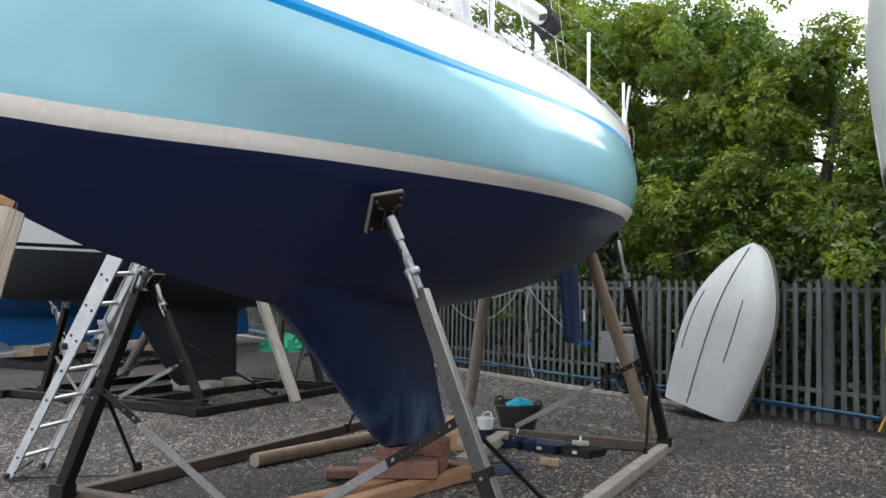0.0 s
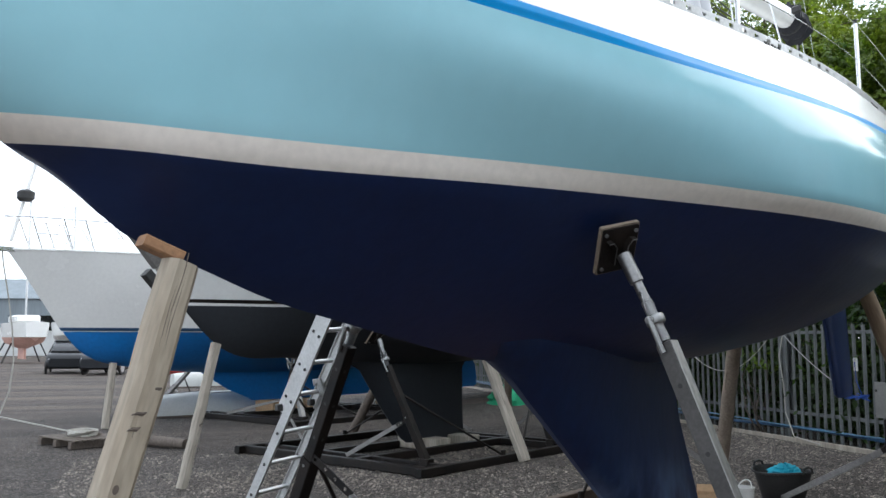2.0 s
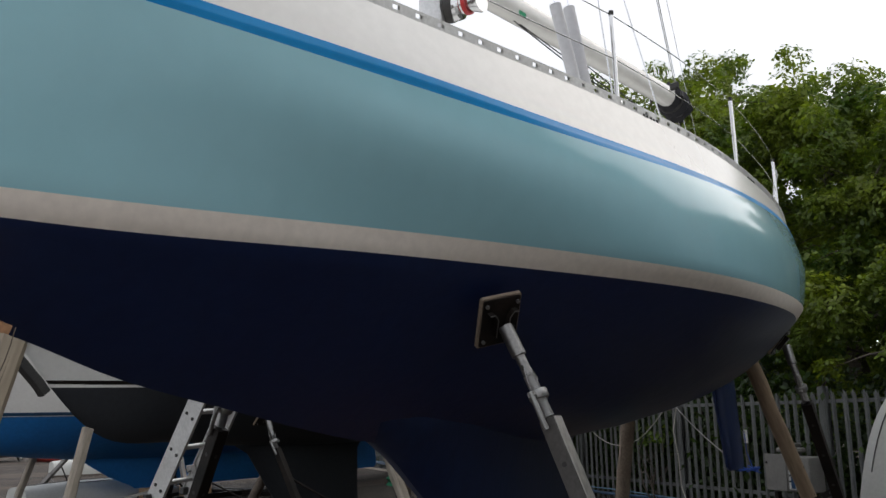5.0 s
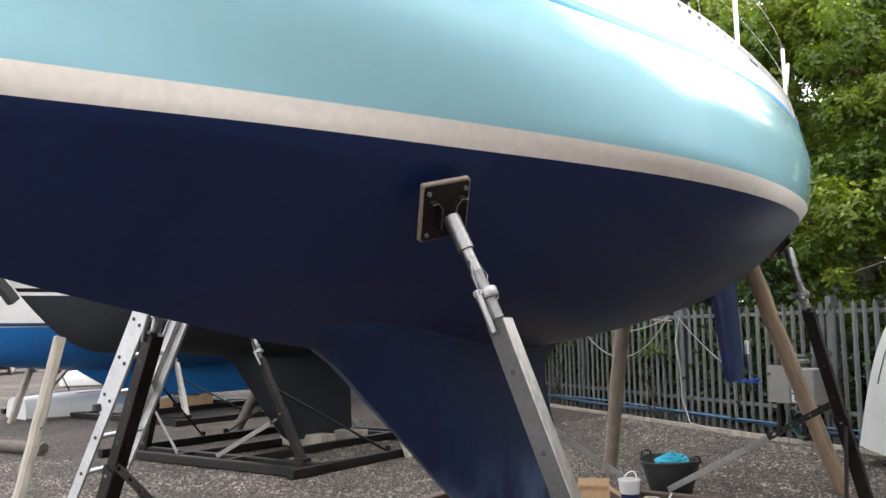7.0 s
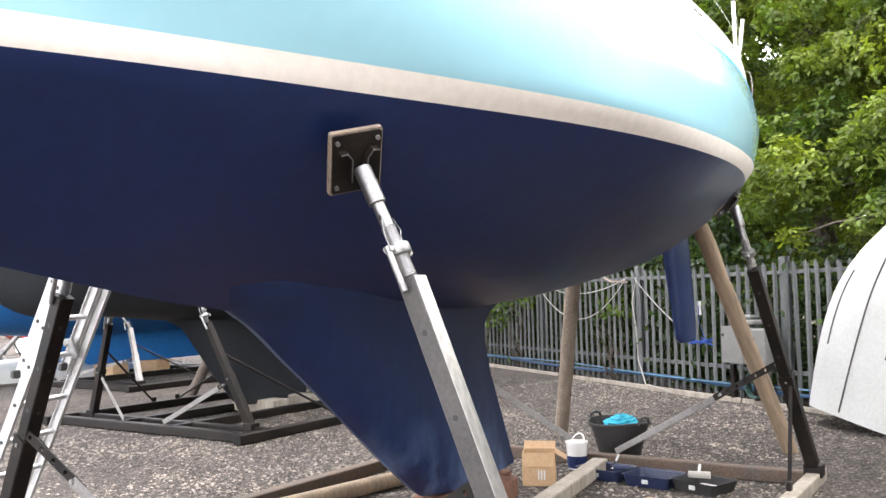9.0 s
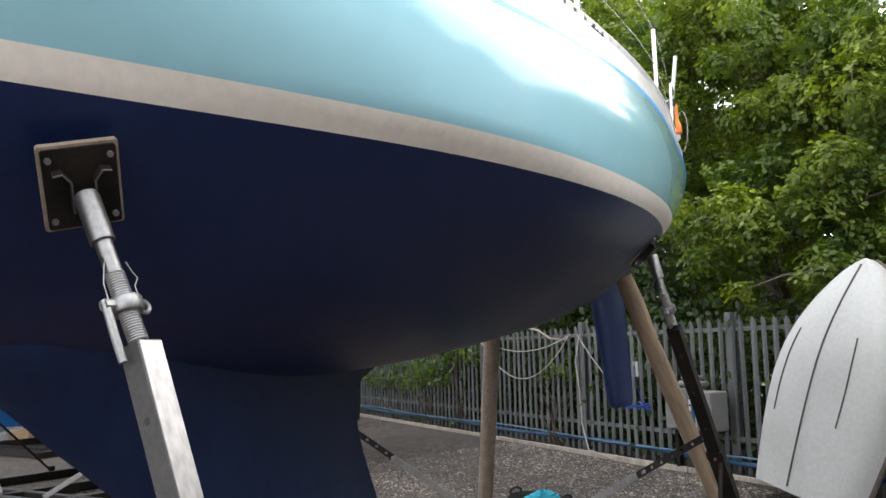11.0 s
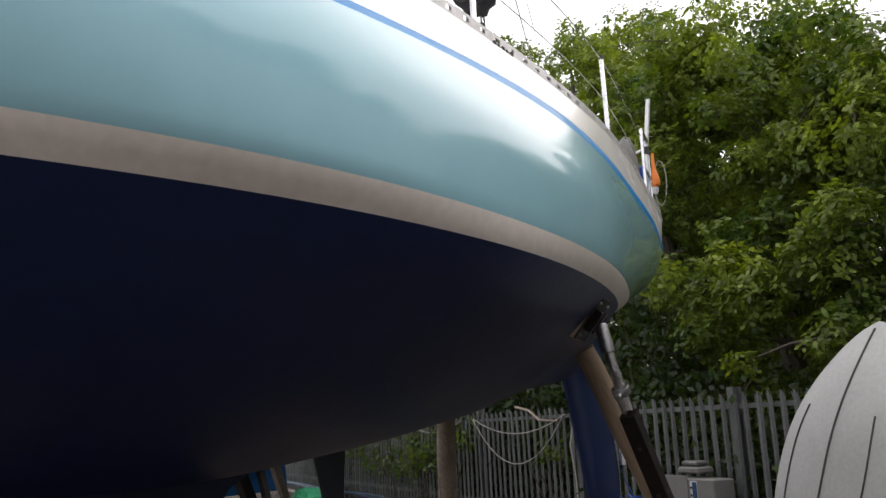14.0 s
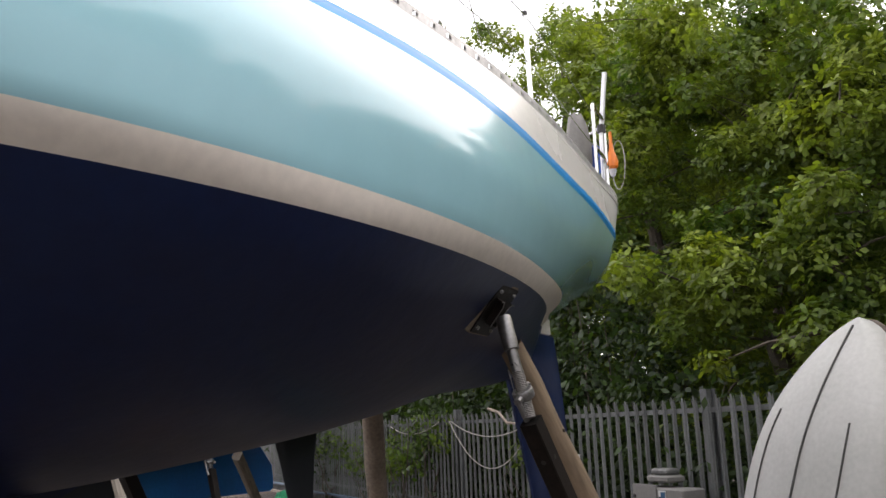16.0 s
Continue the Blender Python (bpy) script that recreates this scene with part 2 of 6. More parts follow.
def smears(m, colour, scale, low, high, stretch):
    """Worn patches with ragged edges, thicker towards the foot of the keel where it was rubbed."""
    n, l = m.node_tree.nodes, m.node_tree.links
    b = n["Principled BSDF"]
    src = b.inputs["Base Color"].links[0].from_socket
    tc, mp, t = n.new("ShaderNodeTexCoord"), n.new("ShaderNodeMapping"), n.new("ShaderNodeTexNoise")
    mp.inputs["Scale"].default_value = stretch
    t.inputs["Scale"].default_value, t.inputs["Detail"].default_value = scale, 8.0
    l.new(tc.outputs["Object"], mp.inputs["Vector"]), l.new(mp.outputs["Vector"], t.inputs["Vector"])
    sep, fall, mul, r = n.new("ShaderNodeSeparateXYZ"), n.new("ShaderNodeMapRange"), n.new("ShaderNodeMath"), n.new("ShaderNodeMapRange")
    l.new(tc.outputs["Object"], sep.inputs["Vector"])
    fall.inputs["From Min"].default_value, fall.inputs["From Max"].default_value = 0.85, 0.4
    l.new(sep.outputs["Z"], fall.inputs["Value"])
    r.inputs["From Min"].default_value, r.inputs["From Max"].default_value, r.inputs["To Max"].default_value = low, high, 0.6
    l.new(t.outputs["Fac"], r.inputs["Value"])
    mul.operation = "MULTIPLY"
    l.new(r.outputs["Result"], mul.inputs[0]), l.new(fall.outputs["Result"], mul.inputs[1])
    mix = n.new("ShaderNodeMixRGB")
    mix.inputs["Color2"].default_value = (*colour, 1)
    l.new(mul.outputs["Value"], mix.inputs["Fac"]), l.new(src, mix.inputs["Color1"])
    l.new(mix.outputs["Color"], b.inputs["Base Color"])


smears(NAVYWORN, (0.16, 0.24, 0.40), 5.0, 0.48, 0.72, (1, 1, 0.5))


def leaf_material(name, colour, colour2):
    m = material(name, colour, colour2, rough=0.5, coarse=1.1, fine=9, mix=0.4, grain=0.25, per_island=0.35)
    n, l = m.node_tree.nodes, m.node_tree.links
    b = n["Principled BSDF"]
    tr, mx = n.new("ShaderNodeBsdfTranslucent"), n.new("ShaderNodeMixShader")
    src = b.inputs["Base Color"].links[0].from_socket
    tint = n.new("ShaderNodeMixRGB")
    tint.blend_type = "MULTIPLY"
    tint.inputs["Fac"].default_value = 1.0
    tint.inputs["Color2"].default_value = (1.65, 1.65, 0.6, 1)
    l.new(src, tint.inputs["Color1"])
    l.new(tint.outputs["Color"], tr.inputs["Color"])
    mx.inputs["Fac"].default_value = 0.42
    l.new(b.outputs["BSDF"], mx.inputs[1]), l.new(tr.outputs["BSDF"], mx.inputs[2])
    l.new(mx.outputs["Shader"], n["Material Output"].inputs["Surface"])
    return m


LEAF = leaf_material("fresh_green_leaves", (0.04, 0.088, 0.014), (0.19, 0.24, 0.03))
HEDGE = leaf_material("bush_leaves", (0.03, 0.065, 0.012), (0.10, 0.15, 0.022))
# hedge leaves with the shade under the trees put into their colour
SHADELEAF = leaf_material("shade_dark_hedge_leaves", (0.015, 0.034, 0.009), (0.036, 0.066, 0.014))


def ground_material():
    m = bpy.data.materials.new("brown_grey_gravel")
    m.use_nodes = True
    n, l = m.node_tree.nodes, m.node_tree.links
    b = n["Principled BSDF"]
    tc = n.new("ShaderNodeTexCoord")

    def tex(kind, scale, **values):
        t = n.new(kind)
        t.inputs["Scale"].default_value = scale
        for k, v in values.items():
            t.inputs[k].default_value = v
        l.new(tc.outputs["Object"], t.inputs["Vector"])
        return t

    cell = tex("ShaderNodeTexVoronoi", 66.0)
    cell2 = tex("ShaderNodeTexVoronoi", 17.0)
    patch = tex("ShaderNodeTexNoise", 0.5, Detail=6.0)
    patch2 = tex("ShaderNodeTexNoise", 4.0, Detail=5.0)
    grey = n.new("ShaderNodeSeparateColor")
    l.new(cell.outputs["Color"], grey.inputs["Color"])
    tone = n.new("ShaderNodeValToRGB")
    tone.color_ramp.elements[0].color = (0.009, 0.007, 0.0058, 1)
    tone.color_ramp.elements[1].color = (0.27, 0.225, 0.185, 1)
    e = tone.color_ramp.elements.new(0.8)
    e.color = (0.066, 0.052, 0.042, 1)
    l.new(grey.outputs["Red"], tone.inputs["Fac"])
    grey2 = n.new("ShaderNodeSeparateColor")
    l.new(cell2.outputs["Color"], grey2.inputs["Color"])
    tone2 = n.new("ShaderNodeMapRange")
    tone2.inputs["To Min"].default_value, tone2.inputs["To Max"].default_value = 0.75, 1.25
    l.new(grey2.outputs["Green"], tone2.inputs["Value"])
    sc = n.new("ShaderNodeVectorMath")
    sc.operation = "SCALE"
    l.new(tone.outputs["Color"], sc.inputs[0]), l.new(tone2.outputs["Result"], sc.inputs["Scale"])
    dirt = n.new("ShaderNodeMixRGB")
    dirt.inputs["Color2"].default_value = (0.07, 0.058, 0.05, 1)
    pr = n.new("ShaderNodeMapRange")
    pr.inputs["From Min"].default_value, pr.inputs["From Max"].default_value = 0.42, 0.66
    pr.inputs["To Max"].default_value = 0.5
    l.new(patch.outputs["Fac"], pr.inputs["Value"])
    l.new(pr.outputs["Result"], dirt.inputs["Fac"])
    l.new(sc.outputs["Vector"], dirt.inputs["Color1"])
    lift = n.new("ShaderNodeMapRange")
    lift.inputs["From Min"].default_value, lift.inputs["From Max"].default_value = 0.3, 0.7
    lift.inputs["To Min"].default_value, lift.inputs["To Max"].default_value = 0.75, 1.25
    l.new(patch2.outputs["Fac"], lift.inputs["Value"])
    sc2 = n.new("ShaderNodeVectorMath")
    sc2.operation = "SCALE"
    l.new(dirt.outputs["Color"], sc2.inputs[0]), l.new(lift.outputs["Result"], sc2.inputs["Scale"])
    # pale dusty wheel tracks where cars cross the yard
    mp, track, tr = n.new("ShaderNodeMapping"), n.new("ShaderNodeTexNoise"), n.new("ShaderNodeMapRange")
    mp.inputs["Scale"].default_value, mp.inputs["Rotation"].default_value = (0.75, 0.05, 1), (0, 0, 0.15)
    track.inputs["Scale"].default_value, track.inputs["Detail"].default_value = 1.0, 5.0
    l.new(tc.outputs["Object"], mp.inputs["Vector"]), l.new(mp.outputs["Vector"], track.inputs["Vector"])
    tr.inputs["From Min"].default_value, tr.inputs["From Max"].default_value, tr.inputs["To Max"].default_value = 0.44, 0.62, 0.75
    l.new(track.outputs["Fac"], tr.inputs["Value"])
    place, far = n.new("ShaderNodeSeparateXYZ"), n.new("ShaderNodeMapRange")
    l.new(tc.outputs["Object"], place.inputs["Vector"])
    far.inputs["From Min"].default_value, far.inputs["From Max"].default_value = -11.0, -17.0
    l.new(place.outputs["X"], far.inputs["Value"])
    both, dusty = n.new("ShaderNodeMath"), n.new("ShaderNodeMixRGB")
    both.operation = "MULTIPLY"
    l.new(tr.outputs["Result"], both.inputs[0]), l.new(far.outputs["Result"], both.inputs[1])
    dusty.inputs["Color2"].default_value = (0.15, 0.113, 0.09, 1)
    l.new(both.outputs["Value"], dusty.inputs["Fac"]), l.new(sc2.outputs["Vector"], dusty.inputs["Color1"])
    # unseen ground between the yachts, made pale to bounce light onto the hull
    bounce_zone, pale = n.new("ShaderNodeMapRange"), n.new("ShaderNodeMixRGB")
    bounce_zone.inputs["From Min"].default_value, bounce_zone.inputs["From Max"].default_value, bounce_zone.inputs["To Max"].default_value = 0.3, 1.6, 0.8
    l.new(place.outputs["X"], bounce_zone.inputs["Value"])
    pale.inputs["Color2"].default_value = (0.36, 0.31, 0.265, 1)
    l.new(bounce_zone.outputs["Result"], pale.inputs["Fac"]), l.new(dusty.outputs["Color"], pale.inputs["Color1"])
    l.new(pale.outputs["Color"], b.inputs["Base Color"])
    b.inputs["Roughness"].default_value = 0.9
    bump = n.new("ShaderNodeBump")
    bump.invert = True
    bump.inputs["Strength"].default_value, bump.inputs["Distance"].default_value = 1.0, 0.03
    l.new(cell.outputs["Distance"], bump.inputs["Height"])
    l.new(bump.outputs["Normal"], b.inputs["Normal"])
    return m


GROUND = ground_material()


# ---------------------------------------------------------------- building tools
def thing(name, label, category, at=(0, 0, 0), group="", kind=""):
    ob = new(name)
    ob.location = at
    ob.empty_display_size = 0.2
    return tagged(ob, label, category, group, kind)


def mesh_from(bm, name, smooth=False):
    bmesh.ops.recalc_face_normals(bm, faces=bm.faces)
    me = bpy.data.meshes.new(name)
    bm.to_mesh(me)
    bm.free()
    if smooth:
        me.polygons.foreach_set("use_smooth", [True] * len(me.polygons))
        me.set_sharp_from_angle(angle=radians(38))
    return me


def root_matrix(ob):
    m = ob.matrix_basis.copy()
    if ob.parent:
        m = root_matrix(ob.parent) @ ob.matrix_parent_inverse @ m
    return m


def part(name, bm, mat, parent, label="", smooth=True):
    """Links a bmesh, given in world places, as one mesh under a thing or a part."""
    me = bm if isinstance(bm, bpy.types.Mesh) else mesh_from(bm, name, smooth)
    if mat is not None and not me.materials:
        me.materials.append(mat)
    ob = new(name, me)
    if parent is not None:
        ob.parent = parent
        ob.matrix_parent_inverse = root_matrix(parent).inverted()
    return tagged(ob, label)


def single(name, bm, mat, label, category, group="", kind="", smooth=True):
    ob = part(name, bm, mat, None, label, smooth)
    return tagged(ob, label, category, group, kind)


def rect(w, h, c=0.0):
    x, y = w / 2, h / 2
    if not c:
        return [(-x, -y), (x, -y), (x, y), (-x, y)]
    return [(-x + c, -y), (x - c, -y), (x, -y + c), (x, y - c), (x - c, y), (-x + c, y), (-x, y - c), (-x, -y + c)]


def ring(r, k=12, squash=1.0):
    return [(r * math.cos(2 * math.pi * i / k), squash * r * math.sin(2 * math.pi * i / k)) for i in range(k)]


def sweep(bm, profile, points, up=(0, 0, 1), scales=None, caps=True, closed=False):
    """A profile drawn along a line of points; the profile's y stays near up."""
    pts = [Vector(p) for p in points]
    rings = []
    for i, p in enumerate(pts):
        if closed:
            d = pts[(i + 1) % len(pts)] - pts[i - 1]
        else:
            d = pts[min(i + 1, len(pts) - 1)] - pts[max(i - 1, 0)]
        d.normalize()
        u = Vector(up)
        if abs(d.dot(u.normalized())) > 0.97:
            u = Vector((1, 0, 0)) if abs(d.x) < 0.9 else Vector((0, 1, 0))
        side = d.cross(u).normalized()
        u = side.cross(d)
        k = scales[i] if scales else 1.0
        rings.append([bm.verts.new(p + (side * a + u * b) * k) for a, b in profile])
    m = len(profile)
    for a, b in zip(rings, rings[1:] + rings[:1] if closed else rings[1:]):
        for j in range(m):
            bm.faces.new((a[j], a[(j + 1) % m], b[(j + 1) % m], b[j]))
    if caps and not closed:
        bm.faces.new(rings[0][::-1])
        bm.faces.new(rings[-1])
    return rings


def swept(profile, points, up=(0, 0, 1), scales=None, caps=True, closed=False):
    bm = bmesh.new()
    sweep(bm, profile, points, up, scales, caps, closed)
    return bm


def block(bm, centre, size, turn=0.0, c=0.004):
    """A block with chamfered upright edges and a small chamfer on top."""
    x, y, z = size
    m = Matrix.Translation(centre) @ Matrix.Rotation(turn, 4, "Z")
    rings = []
    for h, k in ((-z / 2, c), (-z / 2 + c, 0), (z / 2 - c, 0), (z / 2, c)):
        rings.append([bm.verts.new(m @ Vector((a, b, h))) for a, b in rect(x - 2 * k, y - 2 * k, c)])
    for a, b in zip(rings, rings[1:]):
        for j in range(8):
            bm.faces.new((a[j], a[(j + 1) % 8], b[(j + 1) % 8], b[j]))
    bm.faces.new(rings[0][::-1]), bm.faces.new(rings[-1])
    return bm


def blocked(centre, size, turn=0.0, c=0.004):
    return block(bmesh.new(), centre, size, turn, c)


def grid_faces(bm, rows):
    for a, b in zip(rows, rows[1:]):
        for j in range(len(a) - 1):
            q = (a[j], a[j + 1], b[j + 1], b[j])
            if len({v.index for v in q}) == 4 or len(set(q)) == 4:
                bm.faces.new(q)


def spline(knots, values, at):
    """Natural cubic through knots."""
    k, v = np.asarray(knots, float), np.asarray(values, float)
    n = len(k)
    h = np.diff(k)
    a, r = np.zeros((n, n)), np.zeros(n)
    a[0, 0] = a[-1, -1] = 1
    for i in range(1, n - 1):
        a[i, i - 1], a[i, i], a[i, i + 1] = h[i - 1], 2 * (h[i - 1] + h[i]), h[i]
        r[i] = 6 * ((v[i + 1] - v[i]) / h[i] - (v[i] - v[i - 1]) / h[i - 1])
    c = np.linalg.solve(a, r)
    at = np.clip(np.asarray(at, float), k[0], k[-1])
    i = np.clip(np.searchsorted(k, at) - 1, 0, n - 2)
    p, q = (k[i + 1] - at) / h[i], (at - k[i]) / h[i]
    return p * v[i] + q * v[i + 1] + ((p**3 - p) * c[i] + (q**3 - q) * c[i + 1]) * h[i] ** 2 / 6


def ground_z(x, y):
    t = min(max((y - 8.0) / 2.2, 0), 1)
    return 0.13 * t * t * (3 - 2 * t)


# the yachts lie side by side: s runs aft along a keel, n to the side of the walk, both from the first yacht's keel
KEEL = Vector((-3.294, 4.688, 0))
AFT = Vector((math.cos(radians(123)), math.sin(radians(123)), 0))
SIDE = Vector((AFT.y, -AFT.x, 0))


def W(s, n, z):
    return KEEL + AFT * s + SIDE * n + Vector((0, 0, z))


# ---------------------------------------------------------------- ground
def make_ground():
    bm = bmesh.new()
    xs = [-900, -300, -110, -90, -70, -60, -50] + [-45 + 1.5 * i for i in range(41)] + [40, 90, 300, 900]
    ys = [-900, -300, -100, -40, -20, -10, -5] + [-3 + 0.6 * i for i in range(28)] + [18, 30, 80, 300, 900]
    rows = []
    for y in ys:
        rows.append([bm.verts.new((x, y, ground_z(x, y) + (0.02 * noise.noise((x * 0.6, y * 0.6, 0)) if abs(x) < 50 and abs(y) < 20 else 0))) for x in xs])
    grid_faces(bm, rows)
    return single("ground", bm, GROUND, "brown grey gravel yard surface, uneven and stony", "ground", kind="structure")


make_ground()


# ---------------------------------------------------------------- the large yacht
def hull_mesh(rows, squareness, bands, bow_fullness=1.0, count=72):
    """rows: centre, waterline, then upwards, each (knots s, n values, knots s, z values); bands: material index of each strip between rows."""
    f = 0.5 - 0.5 * np.cos(np.linspace(0, 1, count) * math.pi)
    f = 0.55 * f + 0.45 * np.linspace(0, 1, count)
    lines = []
    for ks, ns, kz, zs in rows:
        s = ks[0] + (ks[-1] - ks[0]) * f
        lines.append((s, np.maximum(spline(ks, ns, s), 0), spline(kz, zs, s)))
    (cs, cn, cz), (ws, wn_, wz) = lines[0], lines[1]
    q = np.interp(ws, squareness[0], squareness[1])
    girth, index = [(cs, cn, cz)], []
    for r in (0.1, 0.22, 0.35, 0.48, 0.6, 0.71, 0.81, 0.9):
        girth.append((ws, r * wn_, cz + (wz - cz) * r ** (1 / q)))
    girth.append(lines[1])
    index += [bands[0]] * 9
    ctrl = [girth[-2]] + lines[1:]
    ctrl.append(tuple(2 * a - b for a, b in zip(lines[-1], lines[-2])))
    for i in range(1, len(ctrl) - 2):
        p0, p1, p2, p3 = (np.array(c) for c in ctrl[i - 1 : i + 3])
        steps = 4 if i > 1 else 2
        for k in range(1, steps + 1):
            t = k / steps
            if k == steps:
                girth.append(tuple(p2))
            else:
                a = 0.5 * (2 * p1 + (p2 - p0) * t + (2 * p0 - 5 * p1 + 4 * p2 - p3) * t**2 + (3 * p1 - p0 - 3 * p2 + p3) * t**3)
                b = p1 + (p2 - p1) * t
                m = a if i > 1 else b
                girth.append((m[0], np.maximum(m[1], 0), m[2]))
            index.append(bands[i])
    return girth, index


def hull_part(name, girth, index, mats, parent, offset=0.0, shift=0.0, label=""):
    bm = bmesh.new()
    count = len(girth[0][0])
    cols = []
    for side in (1, -1):
        grid = []
        for s, n, z in girth:
            grid.append([bm.verts.new(W(s[i] + shift, side * n[i] + offset, z[i])) for i in range(count)])
        for j in range(len(grid) - 1):
            for i in range(count - 1):
                fc = bm.faces.new((grid[j][i], grid[j + 1][i], grid[j + 1][i + 1], grid[j][i + 1]))
                fc.material_index = index[j]
        cols.append(grid)
    # transom between the two sides
    for j in range(len(girth) - 1):
        fc = bm.faces.new((cols[0][j][-1], cols[0][j + 1][-1], cols[1][j + 1][-1], cols[1][j][-1]))
        fc.material_index = index[j]
    bmesh.ops.remove_doubles(bm, verts=bm.verts, dist=0.0015)
    bmesh.ops.dissolve_degenerate(bm, dist=0.0005, edges=bm.edges)
    me = mesh_from(bm, name, True)
    for m in mats:
        me.materials.append(m)
    return part(name, me, None, parent, label)


def deck_part(girth, mat, parent, offset=0.0, shift=0.0, rise=0.06, drop=0.015):
    bm = bmesh.new()
    s, n, z = girth[-1]
    rows = [[bm.verts.new(W(s[i] + shift, offset + n[i] * k * 0.995, z[i] - drop + rise * (1 - k * k))) for i in range(0, len(s), 2)] for k in (1, 0.6, 0.2, -0.2, -0.6, -1)]
    grid_faces(bm, rows)
    return part("deck", bm, mat, parent, "white moulded deck")


def foil(outline, thick, mat, name, parent, label, offset=0.0, shift=0.0, chords=9):
    """A fin: outline rows (z, s of the leading edge, s of the trailing edge, thickness)."""
    bm = bmesh.new()
    rings = []
    for z, le, te, th in outline:
        pts = []
        for side in (1, -1):
            seq = range(chords + 1) if side > 0 else range(chords - 1, 0, -1)
            for i in seq:
                x = 0.5 - 0.5 * math.cos(math.pi * i / chords)
                y = th / 2 * (2.97 * math.sqrt(x) - 1.26 * x - 3.516 * x**2 + 2.843 * x**3 - 1.036 * x**4)
                pts.append(bm.verts.new(W(le + (te - le) * x + shift, offset + side * (max(y, 0.006)), z)))
        rings.append(pts)
    m = len(rings[0])
    for a, b in zip(rings, rings[1:]):
        for j in range(m):
            bm.faces.new((a[j], a[(j + 1) % m], b[(j + 1) % m], b[j]))
    bm.faces.new(rings[0][::-1]), bm.faces.new(rings[-1])
    return part(name, bm, mat, parent, label)


yacht = thing("sailing_yacht", "long aqua sailing yacht with navy underbody standing on a steel cradle", "yacht", W(0, 0, 0.34))
ROWS = [
    ([-4.046, -3.866, -3.667, -3.402, -3.051, -2.625, -1.68, -0.6, 0.5, 1.2, 2.1, 3.003, 4.008, 4.36, 4.612], [0.0] * 15,
     [-4.046, -3.866, -3.667, -3.402, -3.051, -2.625, -1.68, -0.6, 0.5, 1.2, 2.1, 3.003, 4.008, 4.36, 4.612],
     [2.148, 2.072, 1.923, 1.825, 1.712, 1.616, 1.44, 1.365, 1.39, 1.465, 1.605, 1.76, 1.881, 2.033, 2.301]),
    ([-4.046, -3.853, -3.512, -2.585, -1.6, -0.5, 0.5, 1.5, 2.5, 3.304, 3.908, 4.31, 4.612], [0.0, 0.203, 0.385, 0.658, 0.946, 1.35, 1.523, 1.412, 1.103, 0.719, 0.371, 0.125, 0.0],
     [-4.046, -3.512, -2.585, -1.6, -0.5, 0.5, 1.5, 2.5, 3.304, 3.807, 4.612], [2.148, 2.126, 2.154, 2.178, 2.169, 2.154, 2.166, 2.187, 2.227, 2.253, 2.285]),
    ([-4.2, -3.938, -3.502, -2.581, -1.6, -0.5, 0.5, 1.5, 2.5, 3.303, 3.905, 4.34, 4.7], [0.0, 0.214, 0.429, 0.697, 1.016, 1.431, 1.553, 1.467, 1.171, 0.825, 0.47, 0.2, 0.0],
     [-4.2, -3.502, -2.581, -1.6, -0.5, 0.5, 1.5, 2.5, 3.303, 3.805, 4.7], [2.225, 2.21, 2.243, 2.263, 2.245, 2.243, 2.245, 2.263, 2.289, 2.31, 2.363]),
    ([-4.595, -4.154, -3.469, -2.587, -1.6, -0.5, 0.5, 1.5, 2.5, 3.305, 4.009, 4.35, 4.55], [0.0, 0.222, 0.532, 0.856, 1.152, 1.447, 1.559, 1.499, 1.262, 1.008, 0.74, 0.61, 0.5],
     [-4.595, -2.979, -1.6, 0.0, 1.2, 3.003, 3.808, 4.55], [2.543, 2.56, 2.54, 2.538, 2.53, 2.506, 2.534, 2.56]),
    ([-4.839, -4.268, -3.479, -2.592, -1.6, -0.5, 0.5, 1.5, 2.5, 3.307, 4.013, 4.27, 4.4], [0.0, 0.219, 0.59, 0.886, 1.153, 1.383, 1.465, 1.431, 1.262, 1.072, 0.86, 0.762, 0.68],
     [-4.839, -4.169, -3.676, -3.183, -2.394, -1.2, 0.0, 1.2, 2.0, 2.601, 4.013, 4.4], [2.951, 2.884, 2.842, 2.808, 2.779, 2.761, 2.783, 2.795, 2.766, 2.745, 2.762, 2.764]),
    ([-4.911, -4.368, -3.48, -2.592, -1.6, -0.5, 0.5, 1.5, 2.5, 3.303, 4.005, 4.3, 4.44], [0.0, 0.232, 0.599, 0.884, 1.131, 1.334, 1.413, 1.4, 1.25, 1.068, 0.866, 0.758, 0.675],
     [-4.911, -4.269, -3.776, -3.283, -2.493, -1.2, 0.0, 1.2, 2.0, 2.6, 4.005, 4.44], [3.017, 2.937, 2.904, 2.873, 2.845, 2.823, 2.847, 2.866, 2.833, 2.807, 2.825, 2.827]),
    ([-5.311, -4.668, -3.977, -2.988, -2.0, -1.0, 0.0, 1.0, 2.0, 3.002, 4.005, 4.5, 4.68], [0.0, 0.164, 0.43, 0.712, 0.939, 1.141, 1.287, 1.328, 1.272, 1.091, 0.853, 0.715, 0.62],
     [-5.311, -2.988, -2.0, -0.2, 1.0, 3.002, 3.804, 4.68], [3.192, 3.121, 3.104, 3.093, 3.067, 3.058, 3.07, 3.075]),
]
girth, index = hull_mesh(ROWS, ([-4.16, -1.6, 0, 2, 4.6], [0.9, 0.95, 0.6, 0.42, 0.5]), [0, 1, 2, 2, 3, 4])
